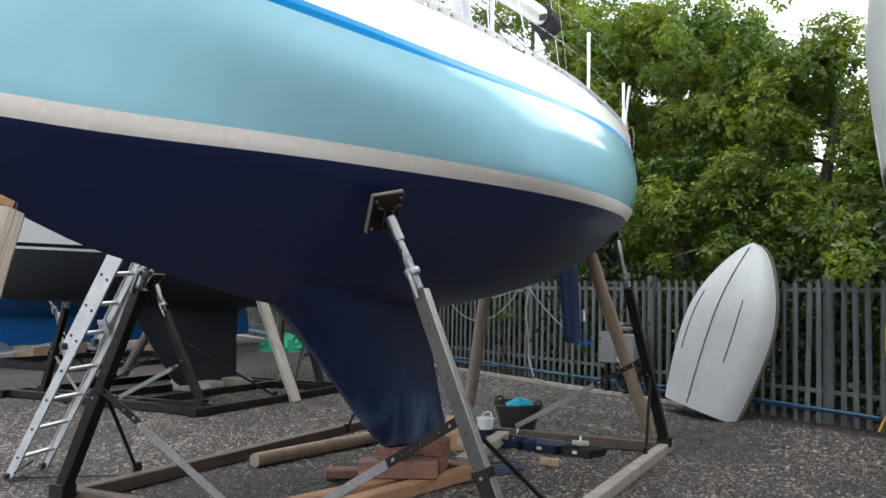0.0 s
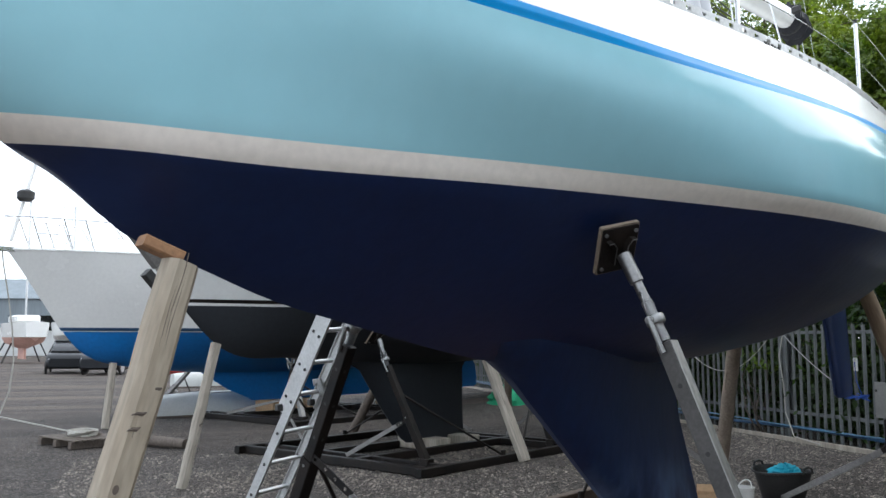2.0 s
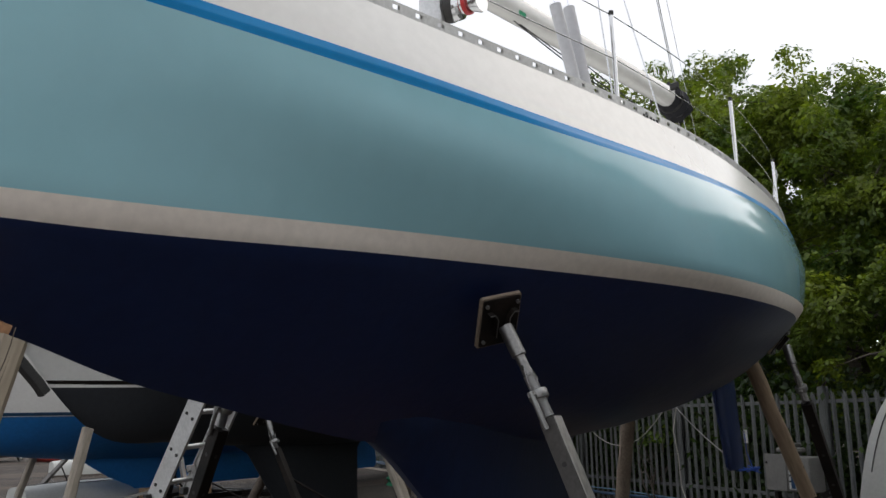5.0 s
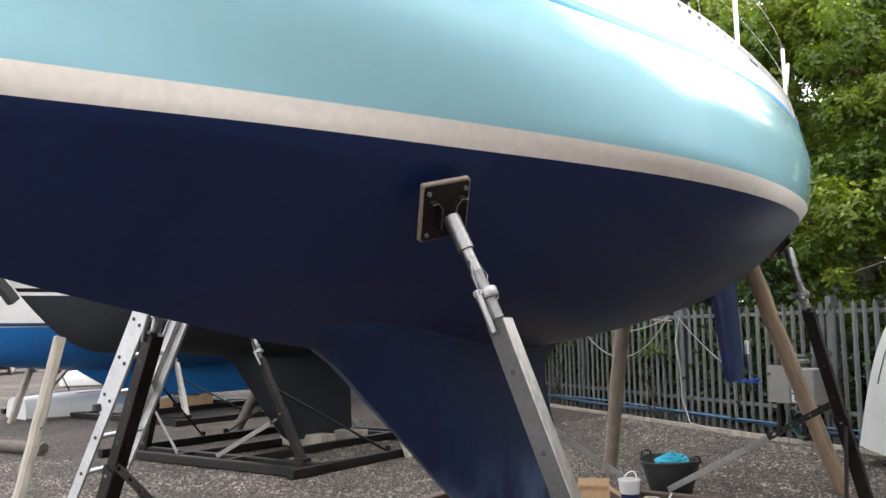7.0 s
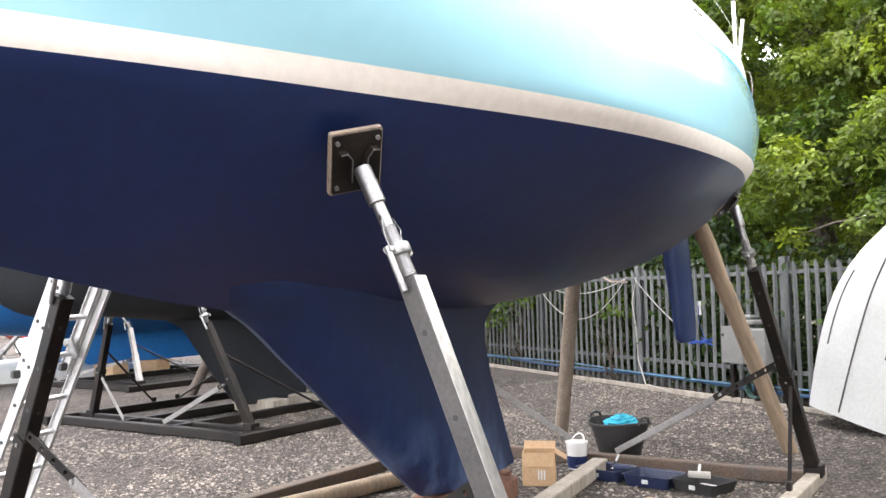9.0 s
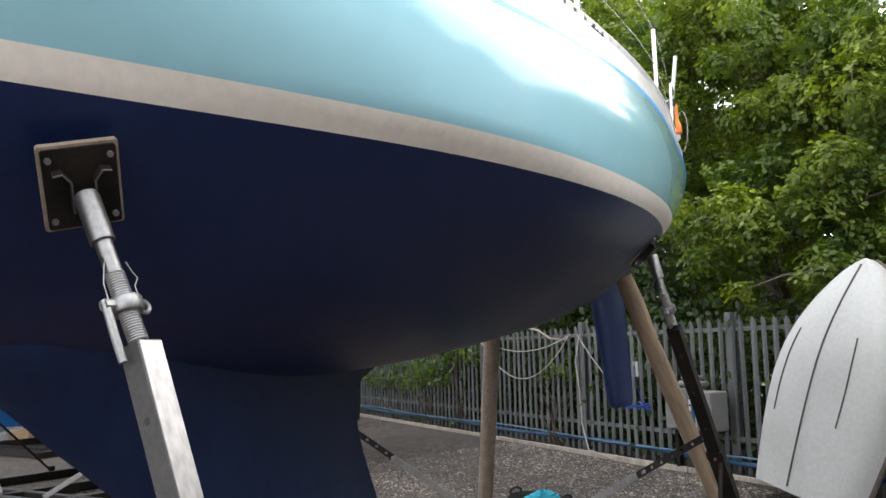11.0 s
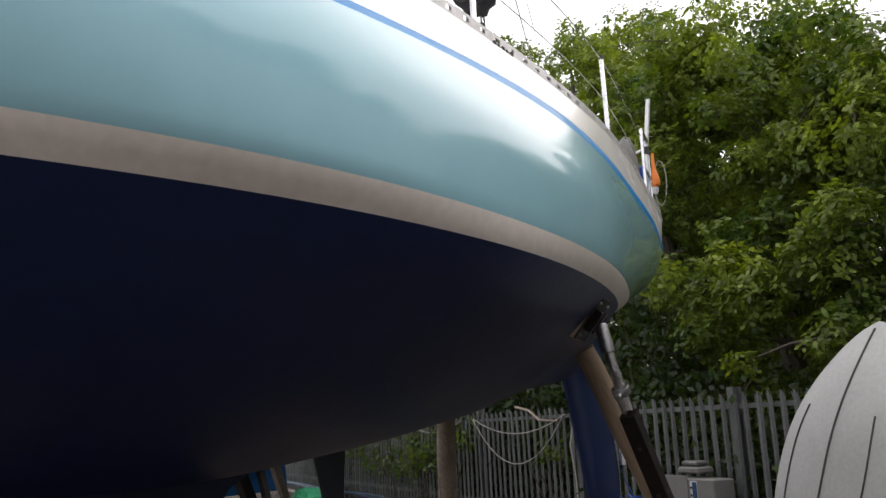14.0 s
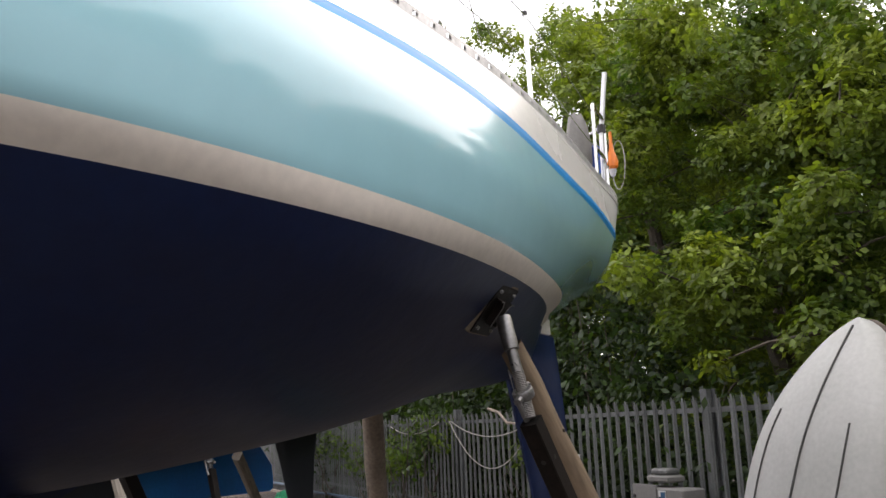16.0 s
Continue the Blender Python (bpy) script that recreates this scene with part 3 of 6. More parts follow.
hull_part("hull", girth, index, [NAVY, CREAM, TEAL, STRIPE, WHITE], yacht, label="glossy aqua topsides, cream boot stripe, navy antifouling below")
deck_part(girth, WHITE, yacht)
foil([(1.6, -1.85, 1.6, 0.5), (1.53, -1.72, 1.35, 0.52), (1.47, -1.6, 1.06, 0.5), (1.41, -1.48, 0.82, 0.45), (1.35, -1.38, 0.69, 0.4), (1.28, -1.29, 0.63, 0.36), (1.18, -1.17, 0.625, 0.32), (1.08, -1.04, 0.65, 0.295), (0.96, -0.89, 0.69, 0.27), (0.66, -0.52, 0.83, 0.25), (0.42, -0.2, 0.94, 0.24), (0.36, -0.11, 0.96, 0.20)],
     0.3, NAVYWORN, "fin_keel", yacht, "swept navy fin keel with scuffed paint")
foil([(2.22, 3.92, 4.75, 0.13), (2.05, 3.96, 4.79, 0.13), (1.84, 4.06, 4.83, 0.12), (1.5, 4.17, 4.88, 0.11), (1.15, 4.29, 4.94, 0.10), (0.97, 4.35, 4.94, 0.09), (0.935, 4.41, 4.89, 0.06)],
     0.1, NAVY, "rudder", yacht, "navy rudder hanging below the counter")


# ---------------------------------------------------------------- palisade fence
FENCE_Y, BAY = 10.33, 2.75
POST_X = [-6.29 + BAY * i for i in range(-13, 6)]
fence = thing("palisade_fence", "weathered galvanised steel palisade fence with pointed pales", "fence", (-6.29, FENCE_Y, 0.1), kind="")


def pale_mesh(h=1.62):
    bm = bmesh.new()
    prof = [(-0.034, 0.0), (-0.02, 0.0), (-0.012, -0.014), (0.012, -0.014), (0.02, 0.0), (0.034, 0.0)]
    rows = []
    for z, w in ((0, 1), (h - 0.09, 1)):
        rows.append([bm.verts.new((x * w, y, z)) for x, y in prof])
    top = [bm.verts.new((x, y - 0.004, z)) for (x, y), z in zip([(-0.036, -0.012), (-0.018, -0.004), (-0.008, -0.014), (0.008, -0.014), (0.018, -0.004), (0.036, -0.012)],
                                                             [h - 0.01, h - 0.05, h, h, h - 0.05, h - 0.01])]
    rows.append(top)
    back = [[bm.verts.new(v.co + Vector((0, 0.003, 0))) for v in r] for r in rows]
    grid_faces(bm, rows)
    grid_faces(bm, [r[::-1] for r in back])
    for a, b in ((rows[-1], back[-1]), (rows[0], back[0])):
        for j in range(5):
            bm.faces.new((a[j], a[j + 1], b[j + 1], b[j]))
    for j in range(2):
        bm.faces.new((rows[j][0], rows[j + 1][0], back[j + 1][0], back[j][0]))
        bm.faces.new((rows[j][5], rows[j + 1][5], back[j + 1][5], back[j][5]))
    return mesh_from(bm, "pale")


def build_fence():
    for x in POST_X:
        bm = bmesh.new()
        for dx in (-0.045, 0.045):
            block(bm, (x, FENCE_Y + 0.075 + dx, 0.93), (0.09, 0.009, 1.78), c=0.002)
        block(bm, (x, FENCE_Y + 0.075, 0.93), (0.007, 0.081, 1.78), c=0.002)
        part("post", bm, DULLGALV, fence)
    for z in (0.42, 1.56):
        for a, b in zip(POST_X, POST_X[1:]):
            bm = bmesh.new()
            block(bm, ((a + b) / 2, FENCE_Y + 0.012, z + 0.1 - 0.02), (BAY - 0.006, 0.006, 0.045), c=0.001)
            block(bm, ((a + b) / 2, FENCE_Y + 0.035, z + 0.1), (BAY - 0.006, 0.045, 0.006), c=0.001)
            part("rail", bm, DULLGALV, fence)


build_fence()
PALE = pale_mesh()
PALE.materials.append(DULLGALV)


def place_pales():
    rng = random.Random(4)
    far = bmesh.new()
    made = 0
    for a in POST_X[:-1]:
        for k in range(18):
            x = a + BAY * (k + 0.5) / 18
            m = Matrix.Translation((x, FENCE_Y - 0.001, 0.14 + rng.uniform(-0.012, 0.012))) @ Matrix.Rotation(rng.gauss(0, 0.008), 4, "Y") @ Matrix.Rotation(rng.gauss(0, 0.04), 4, "Z")
            if -19.0 < x < 4.5 and made < 290:
                ob = part("pale", PALE, None, fence)
                ob.matrix_parent_inverse = Matrix.Translation(-fence.location)
                ob.matrix_basis = m
                made += 1
            else:
                before = len(far.verts)
                far.from_mesh(PALE)
                far.verts.ensure_lookup_table()
                bmesh.ops.transform(far, matrix=m, verts=far.verts[before:])
    ob = part("far_fencing", far, DULLGALV, fence, smooth=False)
    tagged(ob, kind="stuff")


place_pales()


# ---------------------------------------------------------------- trees
def branch_line(rng, a, b, wobble, steps=5):
    a, b = Vector(a), Vector(b)
    out = []
    for i in range(steps + 1):
        t = i / steps
        p = a.lerp(b, t)
        if 0 < i:
            p += Vector((rng.gauss(0, wobble), rng.gauss(0, wobble), rng.gauss(0, wobble * 0.5)))
        out.append(p)
    return out


def make_tree(x, y, height, spread, seed, leaves=106000, low=0.5, label="", leaf=LEAF, size=0.037, overhang=1.0):
    rng = random.Random(seed)
    nr = np.random.RandomState(seed)
    tree = thing("tree", label or "broadleaf tree with dense fresh green foliage behind the fence", "tree", (x, y, ground_z(x, y)), group="trees behind the fence")
    bm = bmesh.new()
    lean = Vector((rng.uniform(-0.4, 0.4), rng.uniform(-0.3, 0.3), 0))
    base = Vector((x, y, ground_z(x, y) - 0.02))
    trunk = branch_line(rng, base, base + lean + Vector((0, 0, height * 0.8)), 0.08, 8)
    sweep(bm, ring(0.17, 9), trunk, scales=[1.3, 1, 0.9, 0.8, 0.68, 0.55, 0.4, 0.28, 0.12])
    clumps = []
    for i in range(38):
        t = rng.uniform(0.1, 0.98)
        p = trunk[min(int(t * 8), 7)].lerp(trunk[min(int(t * 8) + 1, 8)], t * 8 % 1)
        ang = rng.uniform(0, 2 * math.pi)
        reach = spread * (0.3 + 0.8 * math.sin(math.pi * min(t ** overhang * 0.85 + 0.05, 1))) * rng.uniform(0.6, 1.1)
        tip = p + Vector((math.cos(ang) * reach, math.sin(ang) * reach, rng.uniform(-0.1, 0.9) * (1.1 - t * 0.5)))
        line = branch_line(rng, p, tip, 0.09, 5)
        r = 0.055 * (1.15 - t)
        sweep(bm, ring(max(r, 0.014), 5), line, scales=[1, 0.85, 0.7, 0.5, 0.35, 0.15], caps=False)
        for k in (2, 3, 4, 5):
            c = line[k]
            clumps.append((c, rng.uniform(0.2, 0.42) * (0.8 + 0.1 * k)))
            if rng.random() < 0.9:
                tw = c + Vector((rng.gauss(0, 0.5), rng.gauss(0, 0.5), rng.gauss(0.15, 0.35)))
                sweep(bm, ring(max(r * 0.4, 0.008), 4), [c, c.lerp(tw, 0.5) + Vector((0, 0, 0.05)), tw], scales=[1, 0.7, 0.3], caps=False)
                clumps.append((tw, rng.uniform(0.18, 0.36)))
    for i in range(10):
        clumps.append((trunk[-1] + Vector((rng.gauss(0, spread * 0.3), rng.gauss(0, spread * 0.3), rng.gauss(-0.1, 0.35))), rng.uniform(0.25, 0.5)))
    part("trunk", bm, BARK, tree, "grey brown trunk and branches")
    # crown: sprays of a few leaves each, gathered towards the outside of the clumps
    fan = 7
    count = leaves // fan
    cen = np.array([c for c, _ in clumps])
    rad = np.array([r for _, r in clumps])
    pick = nr.choice(len(cen), count, p=rad**2 / (rad**2).sum())
    off = nr.normal(size=(count, 3))
    off /= np.linalg.norm(off, axis=1)[:, None]
    off *= (nr.rand(count) ** 0.3)[:, None] * rad[pick][:, None]
    off[:, 2] *= 0.75
    p = cen[pick] + off
    keep = p[:, 2] > low
    p, off = p[keep], off[keep]
    m = len(p)
    nrm = off / (np.linalg.norm(off, axis=1)[:, None] + 1e-6) * 0.5 + nr.normal(size=(m, 3)) * 0.3 + np.array([0, 0, 0.6])
    nrm /= np.linalg.norm(nrm, axis=1)[:, None]
    t1 = np.cross(nrm, nr.normal(size=(m, 3)))
    t1 /= np.linalg.norm(t1, axis=1)[:, None]
    t2 = np.cross(nrm, t1)
    p, nrm, t1, t2 = (np.repeat(v, fan, 0) for v in (p, nrm, t1, t2))
    m *= fan
    ang = (np.tile(np.arange(fan), m // fan) / fan * 2 * math.pi + nr.normal(0, 0.35, m))[:, None]
    out = t1 * np.cos(ang) + t2 * np.sin(ang) + nrm * nr.normal(0.05, 0.28, (m, 1))
    out /= np.linalg.norm(out, axis=1)[:, None]
    wide = np.cross(nrm + nr.normal(0, 0.25, (m, 3)), out)
    wide /= np.linalg.norm(wide, axis=1)[:, None]
    L = (size * 2 * (0.6 + 0.75 * nr.rand(m)))[:, None]
    p = p + out * L * 0.12 + nr.normal(0, 0.012, (m, 3))
    droop = nrm * L * 0.12
    quad = np.stack([p, p + out * L * 0.58 + wide * L * 0.29, p + out * L - droop, p + out * L * 0.58 - wide * L * 0.29], 1).reshape(-1, 3)
    me = bpy.data.meshes.new("crown")
    me.vertices.add(4 * m), me.loops.add(4 * m), me.polygons.add(m)
    me.vertices.foreach_set("co", quad.ravel().astype(np.float32))
    me.loops.foreach_set("vertex_index", np.arange(4 * m, dtype=np.int32))
    me.polygons.foreach_set("loop_start", np.arange(0, 4 * m, 4, dtype=np.int32))
    me.update()
    me.materials.append(leaf)
    part("crown", me, None, tree, "fresh green leaves")
    return tree


TREES = [(-16.0, 13.4, 10.8, 2.3, 1), (-13.2, 13.0, 10.2, 2.4, 2), (-10.4, 13.2, 8.5, 2.4, 3), (-7.8, 12.9, 7.5, 2.3, 4), (-5.4, 13.0, 6.2, 2.2, 5),
         (-3.0, 13.1, 5.9, 2.2, 6), (-4.2, 13.6, 4.8, 1.5, 10)]
for tx, ty, th, ts, seed in TREES:
    make_tree(tx, ty, th, ts, seed, overhang=1.7 if th > 8 else 1.1)
# the tall ones beyond x = 2 are unseen, added to block sky in hull reflections
for tx, ty, th, ts, seed in ((-0.4, 13.2, 5.0, 2.2, 7), (2.9, 13.4, 10.4, 2.4, 8), (6.4, 13.6, 11.0, 2.6, 9), (-20.0, 13.6, 8.5, 2.4, 36), (-25.0, 14.0, 8.0, 2.6, 37), (-31.0, 14.0, 8.0, 2.8, 38), (-37.5, 14.0, 8.0, 2.8, 39), (-14.5, 17.0, 8.5, 2.6, 31), (-9.5, 16.5, 8.0, 2.8, 32), (-4.8, 16.8, 6.4, 2.6, 33), (-0.2, 17.0, 5.2, 2.6, 34), (4.4, 17.0, 10.5, 2.8, 35), (10.0, 13.8, 11.0, 2.8, 41), (13.8, 13.6, 10.5, 2.8, 42)):
    make_tree(tx, ty, th, ts, seed, leaves=24000, label="broadleaf tree farther along behind the fence, the rightmost added unseen", size=0.1)
# ---------------------------------------------------------------- fittings of the large yacht
def rail_at(s, lift=0.0, inset=0.0, side=1):
    ks, ns, kz, zs = ROWS[-1]
    return W(s, side * (float(spline(ks, ns, [s])[0]) - inset), float(spline(kz, zs, [s])[0]) + lift)


def toe_rail(side):
    bm = bmesh.new()
    pitch, cols = 0.118, []
    s = -4.9
    while s < 4.6:
        for d in (0.0, 0.036):
            cols.append((s + d, d > 0))
        s += pitch
    grid = []
    for s, _ in cols:
        low, out = rail_at(s, 0.0, 0.004, side), []
        for h in (-0.012, 0.016, 0.034, 0.05):
            out.append(bm.verts.new(low + Vector((0, 0, h))))
        out.append(bm.verts.new(low + Vector((0, 0, 0.05)) - SIDE * side * 0.012))
        out.append(bm.verts.new(low + Vector((0, 0, 0.02)) - SIDE * side * 0.012))
        grid.append(out)
    for i in range(len(grid) - 1):
        for j in range(5):
            if j == 1 and not cols[i][1]:
                continue
            if j == 4 and not cols[i][1]:
                continue
            bm.faces.new((grid[i][j], grid[i + 1][j], grid[i + 1][j + 1], grid[i][j + 1]))
    return part("toe_rail", bm, LADDERALLOY, yacht, "perforated aluminium toe rail", smooth=False)


toe_rail(1)
toe_rail(-1)
# small worn lettering on the toe rail
for s0 in (-0.68, 0.86):
    for k, (wide, high) in enumerate(((0.022, 0.02), (0.014, 0.016), (0.02, 0.02), (0.016, 0.014), (0.022, 0.02))):
        p, q = rail_at(s0 + 0.034 * k, 0.004, 0.001), rail_at(s0 + 0.034 * k + wide, 0.004, 0.001)
        part("lettering", swept(rect(0.004, high, 0.0005), [p, q]), DARKLINE, yacht, "worn dark lettering")
# moulded seam line under the rail
for side in (1, -1):
    part("rubbing_strake", swept(rect(0.012, 0.012, 0.003), [rail_at(-4.9 + 0.25 * i, -0.03, -0.001, side) for i in range(39)]), WHITE, yacht)

STAN = [-4.15, -2.5, -0.84, 0.8, 2.44]


def stanchions():
    for side in (1, -1):
        for s in STAN:
            b = rail_at(s, 0.0, 0.05, side)
            ob = part("stanchion", swept(ring(0.0125, 8), [b, b + Vector((0, 0, 0.3)) - SIDE * side * 0.004, b + Vector((0, 0, 0.55)) - SIDE * side * 0.008]), STAINLESS, yacht, "stainless guardrail stanchion")
            part("stanchion_base", blocked(b + Vector((0, 0, 0.03)), (0.05, 0.05, 0.07), radians(33), 0.008), STAINLESS, ob)
            part("cap", swept(ring(0.014, 8), [b + Vector((0, 0, 0.54)) - SIDE * side * 0.008, b + Vector((0, 0, 0.565)) - SIDE * side * 0.008]), BLACKPLASTIC, ob)
        for h, r in ((0.54, 0.0035), (0.29, 0.003)):
            pts = []
            seq = [-4.9] + STAN + [4.0]
            for a, b in zip(seq, seq[1:]):
                for k in range(6):
                    t = k / 6
                    pts.append(rail_at(a + (b - a) * t, h - 0.012 * 4 * t * (1 - t), 0.055, side))
            pts.append(rail_at(4.0, h + 0.02, 0.07, side))
            part("guard_wire", swept(ring(r, 5), pts), STAINLESS, yacht, "thin stainless guard wire")


stanchions()


def stern_gear():
    # stern pulpit
    for side in (1, -1):
        for s in (4.0, 4.45):
            b = rail_at(s, 0.0, 0.06, side)
            part("pulpit_leg", swept(ring(0.0125, 8), [b, b + Vector((0, 0, 0.6))]), STAINLESS, yacht)
    for h in (0.3, 0.6):
        pts = [rail_at(s, h, 0.06, 1) for s in (4.0, 4.25, 4.45)] + [rail_at(4.56, h, 0.16, 1)] + [W(4.62, k, 3.08 + h) for k in (0.3, 0, -0.3)] + [rail_at(4.56, h, 0.16, -1)] + [rail_at(s, h, 0.06, -1) for s in (4.45, 4.25, 4.0)]
        part("pulpit_rail", swept(ring(0.0125, 8), pts), STAINLESS, yacht, "bent stainless pulpit rail")
    pole = part("antenna_pole", swept(ring(0.018, 10), [W(4.32, 0.7, 3.1), W(4.34, 0.7, 3.6), W(4.36, 0.75, 4.03)]), ALLOY, yacht, "tall pale aluminium pole")
    part("bracket", swept(ring(0.03, 8), [W(4.34, 0.7, 3.58), W(4.34, 0.7, 3.64)]), BLACKPLASTIC, pole)
    part("bracket", swept(rect(0.05, 0.03, 0.006), [W(4.33, 0.7, 3.36), W(4.45, 0.66, 3.36)]), STAINLESS, pole)
    # rescue light and drogue on the pulpit
    light = part("rescue_light", swept(ring(0.042, 12), [W(4.54, 0.68, 3.36 + 0.68 * h) for h in (0, 0.03, 0.09, 0.15, 0.2, 0.26, 0.42)], scales=[0.5, 1.0, 1.05, 0.8, 0.5, 0.34, 0.26]), ORANGE, yacht, "orange plastic rescue light")
    part("lens", swept(ring(0.026, 10), [W(4.54, 0.68, 3.31), W(4.54, 0.68, 3.34), W(4.54, 0.68, 3.362)], scales=[0.6, 1, 1]), SAILGREY, light)
    part("holder", blocked(W(4.54, 0.63, 3.52), (0.06, 0.06, 0.1), 0.4, 0.01), BLACKPLASTIC, light)
    coil = [W(4.58 + 0.02 * math.cos(a), 0.71 + 0.05 * math.sin(a), 3.4 + 0.19 * math.cos(a)) for a in [i * math.pi / 10 for i in range(20)]]
    part("line_loop", swept(ring(0.004, 5), coil, closed=True), ROPE, yacht, "pale line looped on the pulpit")
    bag = bmesh.new()
    rings = []
    for i, (h, k) in enumerate(((0, 0.6), (0.1, 1.0), (0.25, 1.0), (0.38, 0.75), (0.44, 0.3))):
        rings.append([bag.verts.new(W(4.03 + 0.16 * k * math.cos(a) + 0.05 * h, 0.66 + 0.06 * k * math.sin(a), 3.2 + h + 0.02 * math.sin(3 * a + i))) for a in [j * math.pi / 6 for j in range(12)]])
    for a, b in zip(rings, rings[1:]):
        for j in range(12):
            bag.faces.new((a[j], a[(j + 1) % 12], b[(j + 1) % 12], b[j]))
    bag.faces.new(rings[0][::-1]), bag.faces.new(rings[-1])
    part("cockpit_bag", bag, GREYBOX, yacht, "grey canvas bag hung on the pulpit")
    part("blue_pouch", blocked(W(4.22, 0.69, 3.35), (0.07, 0.05, 0.22), 0.5, 0.015), BLUEROPE, yacht)
    # winches and a fairlead along the coaming
    for s, r in ((1.62, 0.055), (3.3, 0.05), (3.75, 0.045)):
        w = part("winch", swept(ring(r, 14), [rail_at(s, h, 0.16) for h in (0.0, 0.05, 0.07, 0.12, 0.16, 0.18)], scales=[1.2, 1.15, 0.85, 0.8, 1.05, 1.0]), STAINLESS, yacht, "stainless winch drum")
        part("winch_base", swept(ring(r * 1.35, 14), [rail_at(s, -0.02, 0.16), rail_at(s, 0.02, 0.16)]), ALLOY, w)
    for s in (-2.6, 1.2, 4.0):
        part("cleat", swept(rect(0.03, 0.022, 0.006), [rail_at(s - 0.1, 0.075, 0.05), rail_at(s - 0.04, 0.06, 0.05), rail_at(s + 0.04, 0.06, 0.05), rail_at(s + 0.1, 0.075, 0.05)]), STAINLESS, yacht)


stern_gear()


def spars():
    foot, top = W(-0.92, 0, 3.06), W(-0.96, 0, 14.4)
    mast = part("mast", swept(ring(0.085, 16, 0.7), [foot, foot.lerp(top, 0.5), top], up=AFT), ALLOY, yacht, "tall pale aluminium mast")
    part("mast_track", swept(rect(0.03, 0.02, 0.004), [foot + AFT * 0.1 + Vector((0, 0, 0.9)), top + AFT * 0.1], up=AFT), ALLOY, mast)
    drum = part("halyard_winch", swept(ring(0.075, 16), [W(-0.85, 0.1 + h, 3.97) for h in (0, 0.06, 0.08, 0.14, 0.19, 0.21)], scales=[1.1, 1.1, 0.75, 0.72, 1.0, 1.0]), STAINLESS, yacht, "steel halyard winch on the mast")
    part("winch_base", swept(ring(0.09, 14), [W(-0.87, 0.06, 3.97), W(-0.85, 0.11, 3.97)]), BLACKPLASTIC, drum)
    part("red_turns", swept(ring(0.068, 14), [W(-0.85, 0.2, 3.97), W(-0.85, 0.225, 3.97)]), RED, drum)
    a, b = W(-0.70, 0.02, 4.28), W(2.42, 0.38, 4.29)
    boom = part("boom", swept(ring(0.084, 18, 1.12), [a, a.lerp(b, 0.3), a.lerp(b, 0.7), b]), WHITE, yacht, "white round boom")
    part("gooseneck", swept(rect(0.05, 0.09, 0.01), [W(-0.84, 0.01, 4.28), a.lerp(b, 0.02)]), ALLOY, boom)
    part("sail_track", swept(rect(0.022, 0.02, 0.004), [a.lerp(b, 0.05) + Vector((0, 0, 0.085)), a.lerp(b, 0.97) + Vector((0, 0, 0.085))]), ALLOY, boom)
    part("label_plate", swept(rect(0.004, 0.10, 0.001), [a.lerp(b, 0.19) + SIDE * 0.074 - Vector((0, 0, 0.02)), a.lerp(b, 0.215) + SIDE * 0.074 - Vector((0, 0, 0.02))]), GREENNET, boom)
    cover = bmesh.new()
    rng = random.Random(9)
    rings = []
    for i, (t, r, drop) in enumerate(((0.93, 0.09, 0), (0.942, 0.125, 0.005), (0.955, 0.105, 0.01), (0.968, 0.135, 0.03), (0.985, 0.12, 0.035), (1.0, 0.14, 0.05), (1.012, 0.105, 0.06), (1.016, 0.04, 0.07))):
        c = a.lerp(b, t) - Vector((0, 0, drop))
        rings.append([cover.verts.new(c + AFT * rng.gauss(0, 0.008) + SIDE * (r * math.cos(q) * rng.uniform(0.82, 1.12)) + Vector((0, 0, r * 1.05 * math.sin(q) * rng.uniform(0.82, 1.15)))) for q in [j * math.pi / 9 for j in range(18)]])
    for p, q in zip(rings, rings[1:]):
        for j in range(18):
            cover.faces.new((p[j], p[(j + 1) % 18], q[(j + 1) % 18], q[j]))
    cover.faces.new(rings[-1])
    part("tie_strap", swept(ring(0.014, 6), [a.lerp(b, 0.957) + SIDE * 0.11 * math.cos(q) + Vector((0, 0, -0.01 + 0.115 * math.sin(q))) for q in [j * math.pi / 8 for j in range(16)]], closed=True), BLACKPLASTIC, boom)
    part("tie_end", swept(ring(0.007, 5), [b + Vector((0, 0, -0.12)), b + AFT * 0.05 + Vector((0, 0, -0.2)), b + AFT * 0.06 + Vector((0, 0, -0.3))]), BLACKPLASTIC, boom)
    part("end_cover", cover, CANVASBLACK, boom, "black canvas bag tied on the boom end")
    sheet = [b + Vector((0, 0, -0.12)), b + AFT * 0.03 + Vector((0, 0, -0.4)), W(2.5, 0.2, 3.1)]
    part("main_sheet", swept(ring(0.008, 6), sheet), ROPE, yacht)
    part("sheet_block", blocked(b + Vector((0, 0, -0.28)), (0.05, 0.03, 0.09), 0.6, 0.012), BLACKPLASTIC, yacht)
